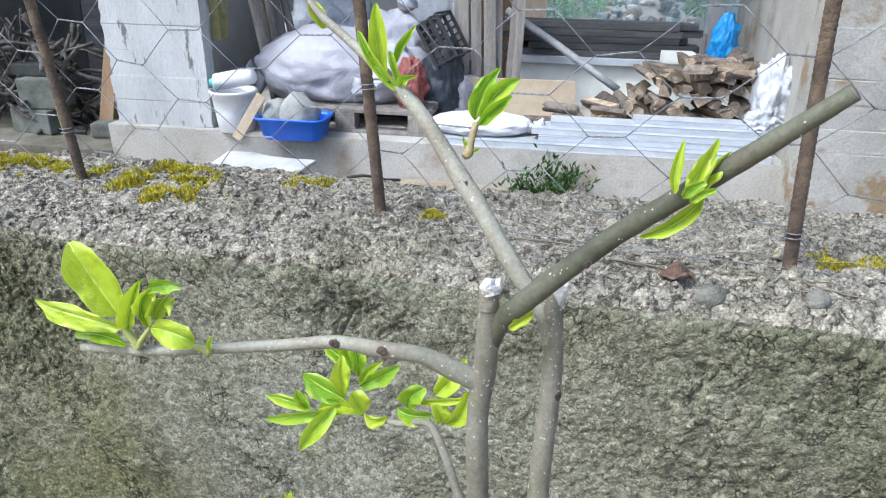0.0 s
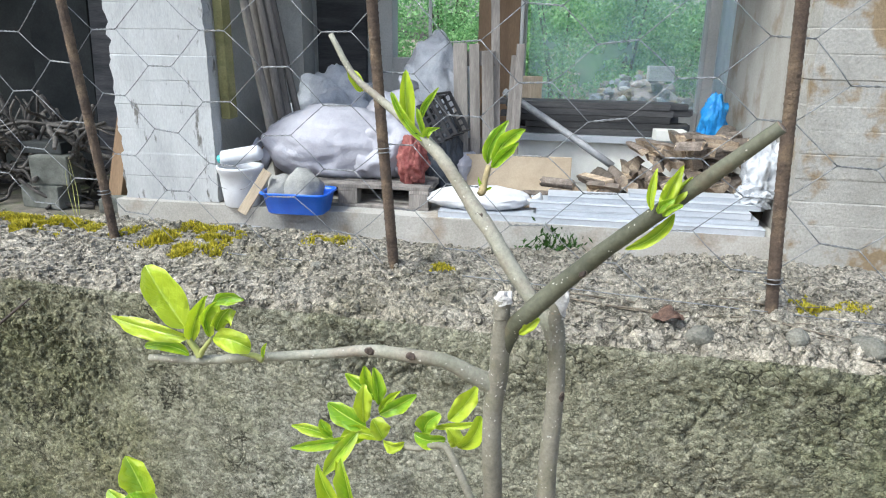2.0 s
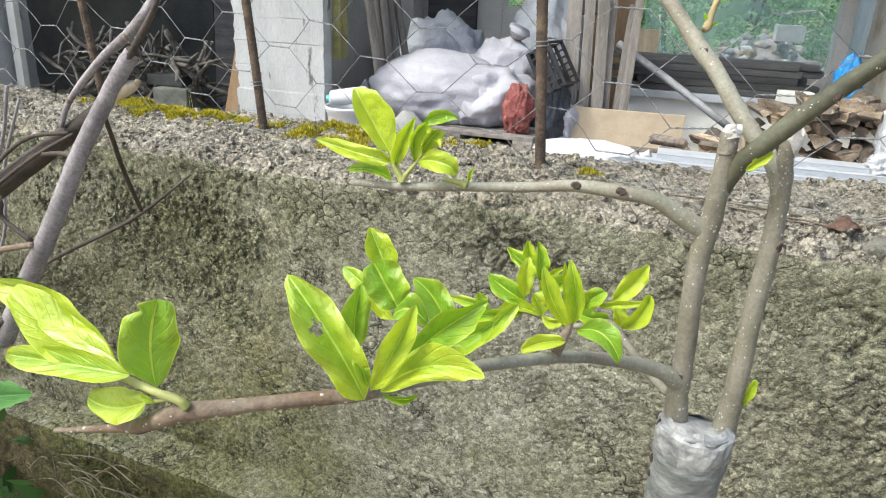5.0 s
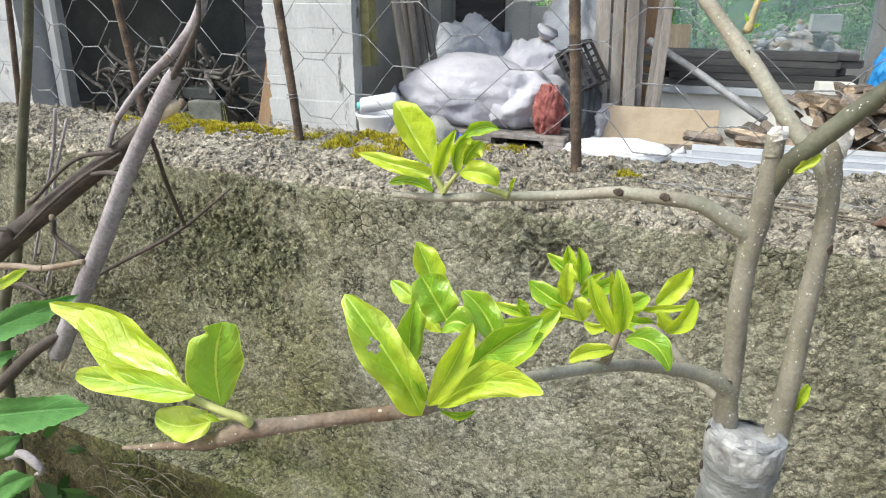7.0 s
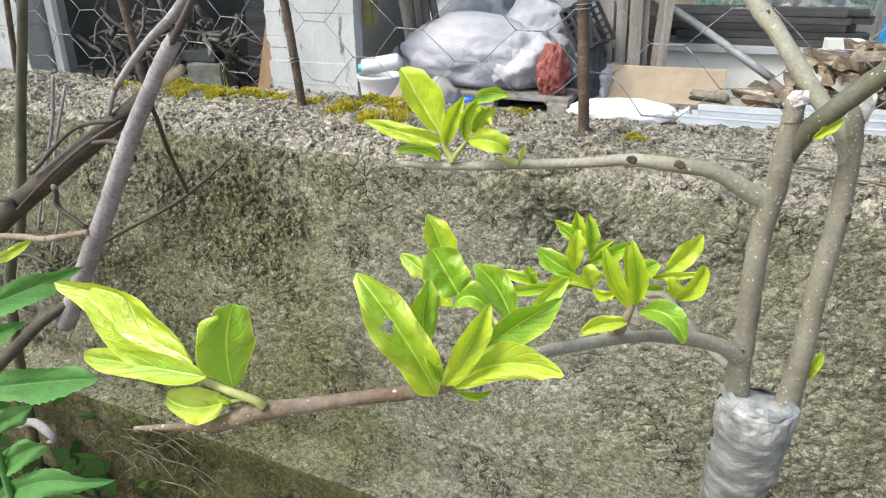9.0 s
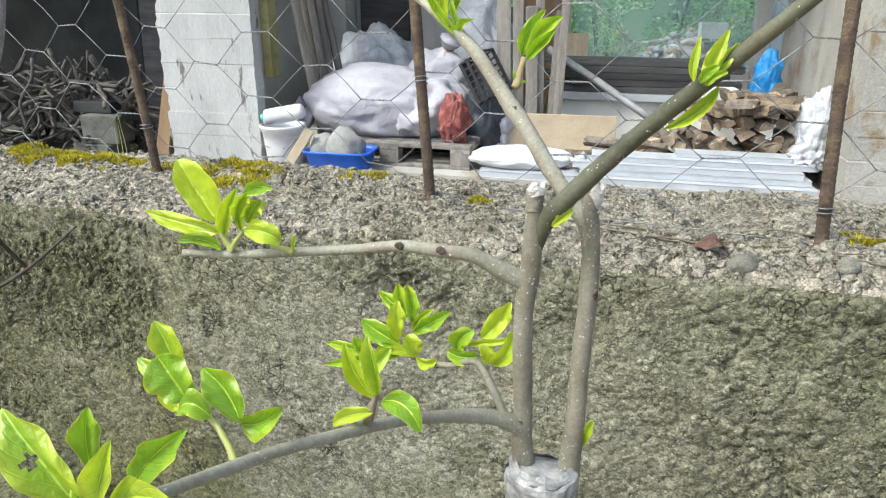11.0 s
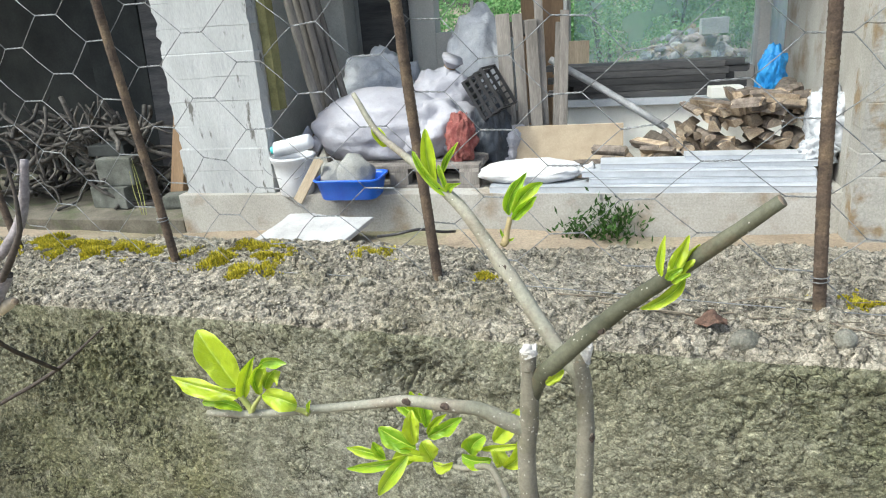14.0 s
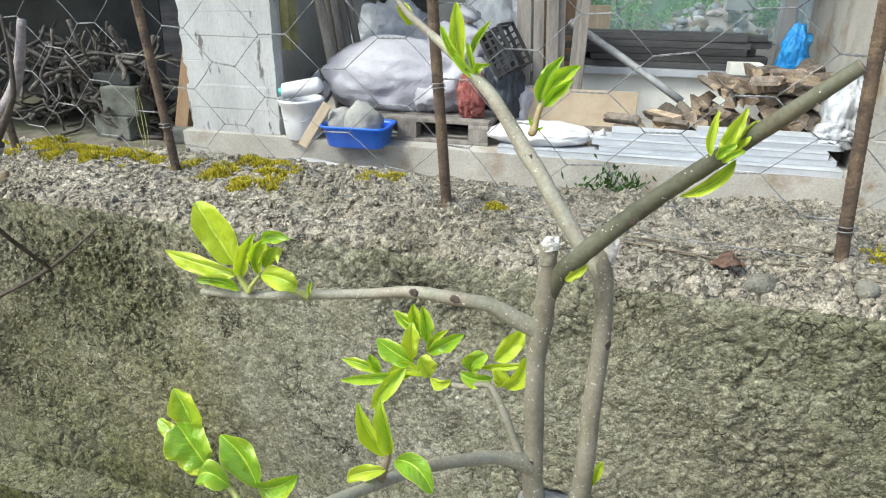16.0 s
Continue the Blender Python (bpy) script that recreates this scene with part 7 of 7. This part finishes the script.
for k, (x, y, h, s) in enumerate(((-5.2, 11.5, 4.5, 2.0), (-2.2, 13.5, 6.0, 2.4), (1.0, 14, 6.5, 2.6), (4.4, 12, 5.0, 2.2), (-4.2, 15, 7, 2.8), (3.2, 16, 7, 2.8))):
    tree(x, y, 0.3, h, s, 60 + k, 6000)


def shrub(x, y, height, spread, seed, count):
    ob = thing("shrub", pose(x, y, 0.28), "dense leafy green shrub behind the shed", "shrub", "shrubs behind")
    rng = np.random.default_rng(seed)
    for k in range(4):
        a = rng.uniform(0, 6.28)
        bm = bmesh.new()
        tube(bm, [(0.05 * math.cos(a), 0.05 * math.sin(a), -0.1, 0.03), (0.2 * math.cos(a), 0.2 * math.sin(a), height * 0.4, 0.02), (0.4 * math.cos(a), 0.4 * math.sin(a), height * 0.8, 0.008)], 6, 3, 0.05, seed=k)
        part("limb", bm, M_BARK_GREEN, ob)
    mesh_part("crown", leaf_cloud((0, 0, height * 0.5), (spread, spread * 0.8, height * 0.55), count, seed, 0.062), M_TREE, ob, smooth=False)


for k in range(11):
    shrub(-5.6 + 1.05 * k + 0.3 * math.sin(k * 5.1), 9.0 + 0.9 * math.sin(k * 2.3), 1.9 + 0.5 * math.sin(k * 1.7), 1.15, 200 + k, 9000)
for k in range(9):
    shrub(-7 + 1.7 * k, 11.6 + 0.7 * math.sin(k * 3.3), 3.4, 1.6, 300 + k, 8000)


def rubble():
    rng = np.random.default_rng(91)
    for k in range(190):
        u = rng.uniform(-0.3, 1.5)
        v = rng.uniform(3.3, 4.4)
        s = rng.uniform(0.04, 0.15)
        top = 0.76 * math.exp(-((u - 0.55) / 0.75) ** 2) * math.exp(-((v - 4.1) / 0.7) ** 2)
        bm = bmesh.new()
        blob(bm, (s, s * rng.uniform(0.6, 1.1), s * rng.uniform(0.5, 0.9)), k + 40, 0.35, 1.7, 2, 0.2)
        ob = part("rubble", bm, (M_RUBBLE, M_FRAME, M_FILM, M_CONC_TAN, M_GREY_BAG, M_CARD)[k % 6], smooth=False)
        ob.matrix_world = at(u, v, -0.12 + top * rng.uniform(0.88, 1.0), 0, 0, k * 50)
        tagged(ob, "lump of rubble or plastic on a waste heap", "rubble", "waste heap")
    bm = bmesh.new()
    g = bmesh.ops.create_grid(bm, x_segments=30, y_segments=24, size=1.0)
    for q in g["verts"]:
        u, v = 0.5 + 1.4 * q.co.x, 4.1 + 1.1 * q.co.y
        w = 0.70 * math.exp(-((u - 0.55) / 0.75) ** 2) * math.exp(-((v - 4.1) / 0.7) ** 2) + 0.05 * noise.noise(Vector((u * 6, v * 6, 0))) - 0.12
        q.co = Vector((u, v, w))
    ob = part("earth_heap", bm, M_RUBBLE)
    ob.matrix_world = BUILDING
    tagged(ob, "low heap of earth and rubbish behind the shed", "heap", kind="stuff")
    board_thing("white_box", at(0.72, 3.75, 0.6, 0, 0, 10), 0.26, 0.1, 0.15, M_FRAME, "white plastic box lying on the waste heap", "box")


rubble()


# ---- haze film added in the rear opening to pale and brighten the view ----
M_HAZE = bpy.data.materials.new("haze_film")
M_HAZE.use_nodes = True
nt = M_HAZE.node_tree
clear = nt.nodes.new("ShaderNodeBsdfTransparent")
haze = nt.nodes.new("ShaderNodeBsdfTranslucent")
haze.inputs[0].default_value = (0.8, 0.93, 0.94, 1)
mix = nt.nodes.new("ShaderNodeMixShader")
co = nt.nodes.new("ShaderNodeTexCoord")
amount = nt.nodes.new("ShaderNodeMapRange")
amount.inputs[1].default_value, amount.inputs[2].default_value = 0.35, 0.65
amount.inputs[3].default_value, amount.inputs[4].default_value = 0.08, 0.3
nt.links.new(noise_tex(nt, co.outputs["Object"], 1.6, 5.0, 0.6), amount.inputs[0])
nt.links.new(amount.outputs[0], mix.inputs[0])
nt.links.new(clear.outputs[0], mix.inputs[1])
nt.links.new(haze.outputs[0], mix.inputs[2])
nt.links.new(mix.outputs[0], nt.nodes["Material Output"].inputs[0])
bm = bmesh.new()
box(bm, -0.57, 2.398, 0.425, 0.855, 2.402, 2.095)
ob = part("haze_pane", bm, M_HAZE, smooth=False)
ob.matrix_world = BUILDING
ob.visible_shadow = False
tagged(ob, "clear film added across the rear opening as pale haze", "window", kind="structure")


# ---- undergrowth at the wall's foot ----
# dark leaf mass added to darken the shadowed gap below the canes
def undergrowth():
    rng = np.random.default_rng(17)
    verts, faces = [], []
    for _ in range(700):
        c = np.array([-0.62, -0.22, 0.45]) + rng.normal(size=3) * (0.11, 0.035, 0.10)
        d = rng.normal(size=3)
        d[2] = abs(d[2]) * 0.5
        d /= np.linalg.norm(d)
        e = np.cross(d, rng.normal(size=3))
        e /= np.linalg.norm(e)
        l, w = rng.uniform(0.02, 0.045), rng.uniform(0.006, 0.013)
        k = len(verts)
        verts += [c, c + d * l * 0.35 + e * w, c + d * l * 0.7 + e * w * 0.7, c + d * l, c + d * l * 0.7 - e * w * 0.7, c + d * l * 0.35 - e * w]
        faces.append((k, k + 1, k + 2, k + 3, k + 4, k + 5))
    me = bpy.data.meshes.new("undergrowth")
    me.from_pydata([tuple(v) for v in verts], [], faces)
    tagged(mesh_part("undergrowth", me, M_WEED, smooth=False), "dark green weeds added to fill the shaded gap at the wall's foot", "weed", kind="stuff")
    for k in range(26):
        a = rng.uniform(0, 6.28)
        x, y, z = -0.47 + rng.normal() * 0.03, -0.19 + rng.normal() * 0.02, 0.70 + rng.normal() * 0.02
        l = rng.uniform(0.04, 0.12)
        bm = bmesh.new()
        tube(bm, [(x, y, z, 0.0007), (x + 0.5 * l * math.cos(a), y + 0.1 * l, z + 0.5 * l * math.sin(a) * 0.5, 0.0006), (x + l * math.cos(a), y + 0.1 * l, z + l * math.sin(a) * 0.5 - 0.2 * l, 0.0004)], 5, 4)
        tagged(part("grass_stalk", bm, M_STRAW), "thin dry grass stalk hanging over the ledge", "straw", "dry stalks")


undergrowth()

# backlit sheet added to supply the bright strip of the lit window reveal
M_SHEET = bpy.data.materials.new("bright_strip_film")
M_SHEET.use_nodes = True
nt = M_SHEET.node_tree
mix = nt.nodes.new("ShaderNodeMixShader")
mix.inputs[0].default_value = 0.8
body = nt.nodes["Principled BSDF"]
body.inputs["Base Color"].default_value = (0.86, 0.87, 0.88, 1)
glow = nt.nodes.new("ShaderNodeBsdfTranslucent")
glow.inputs[0].default_value = (0.92, 0.93, 0.95, 1)
nt.links.new(body.outputs[0], mix.inputs[1])
nt.links.new(glow.outputs[0], mix.inputs[2])
nt.links.new(mix.outputs[0], nt.nodes["Material Output"].inputs[0])
bm = bmesh.new()
g = bmesh.ops.create_grid(bm, x_segments=24, y_segments=30, size=0.5)
for v in g["verts"]:
    v.co = Vector((1.10 + v.co.x * 0.30, 2.44 + 0.012 * math.sin(v.co.x * 40) + 0.01 * noise.noise(v.co * 6), 1.26 + v.co.y * 2.5))
bmesh.ops.solidify(bm, geom=list(bm.faces), thickness=0.002)
ob = part("bright_strip", bm, M_SHEET)
ob.matrix_world = BUILDING
tagged(ob, "milky translucent sheet added for the bright strip beside the rear opening", "sheet")
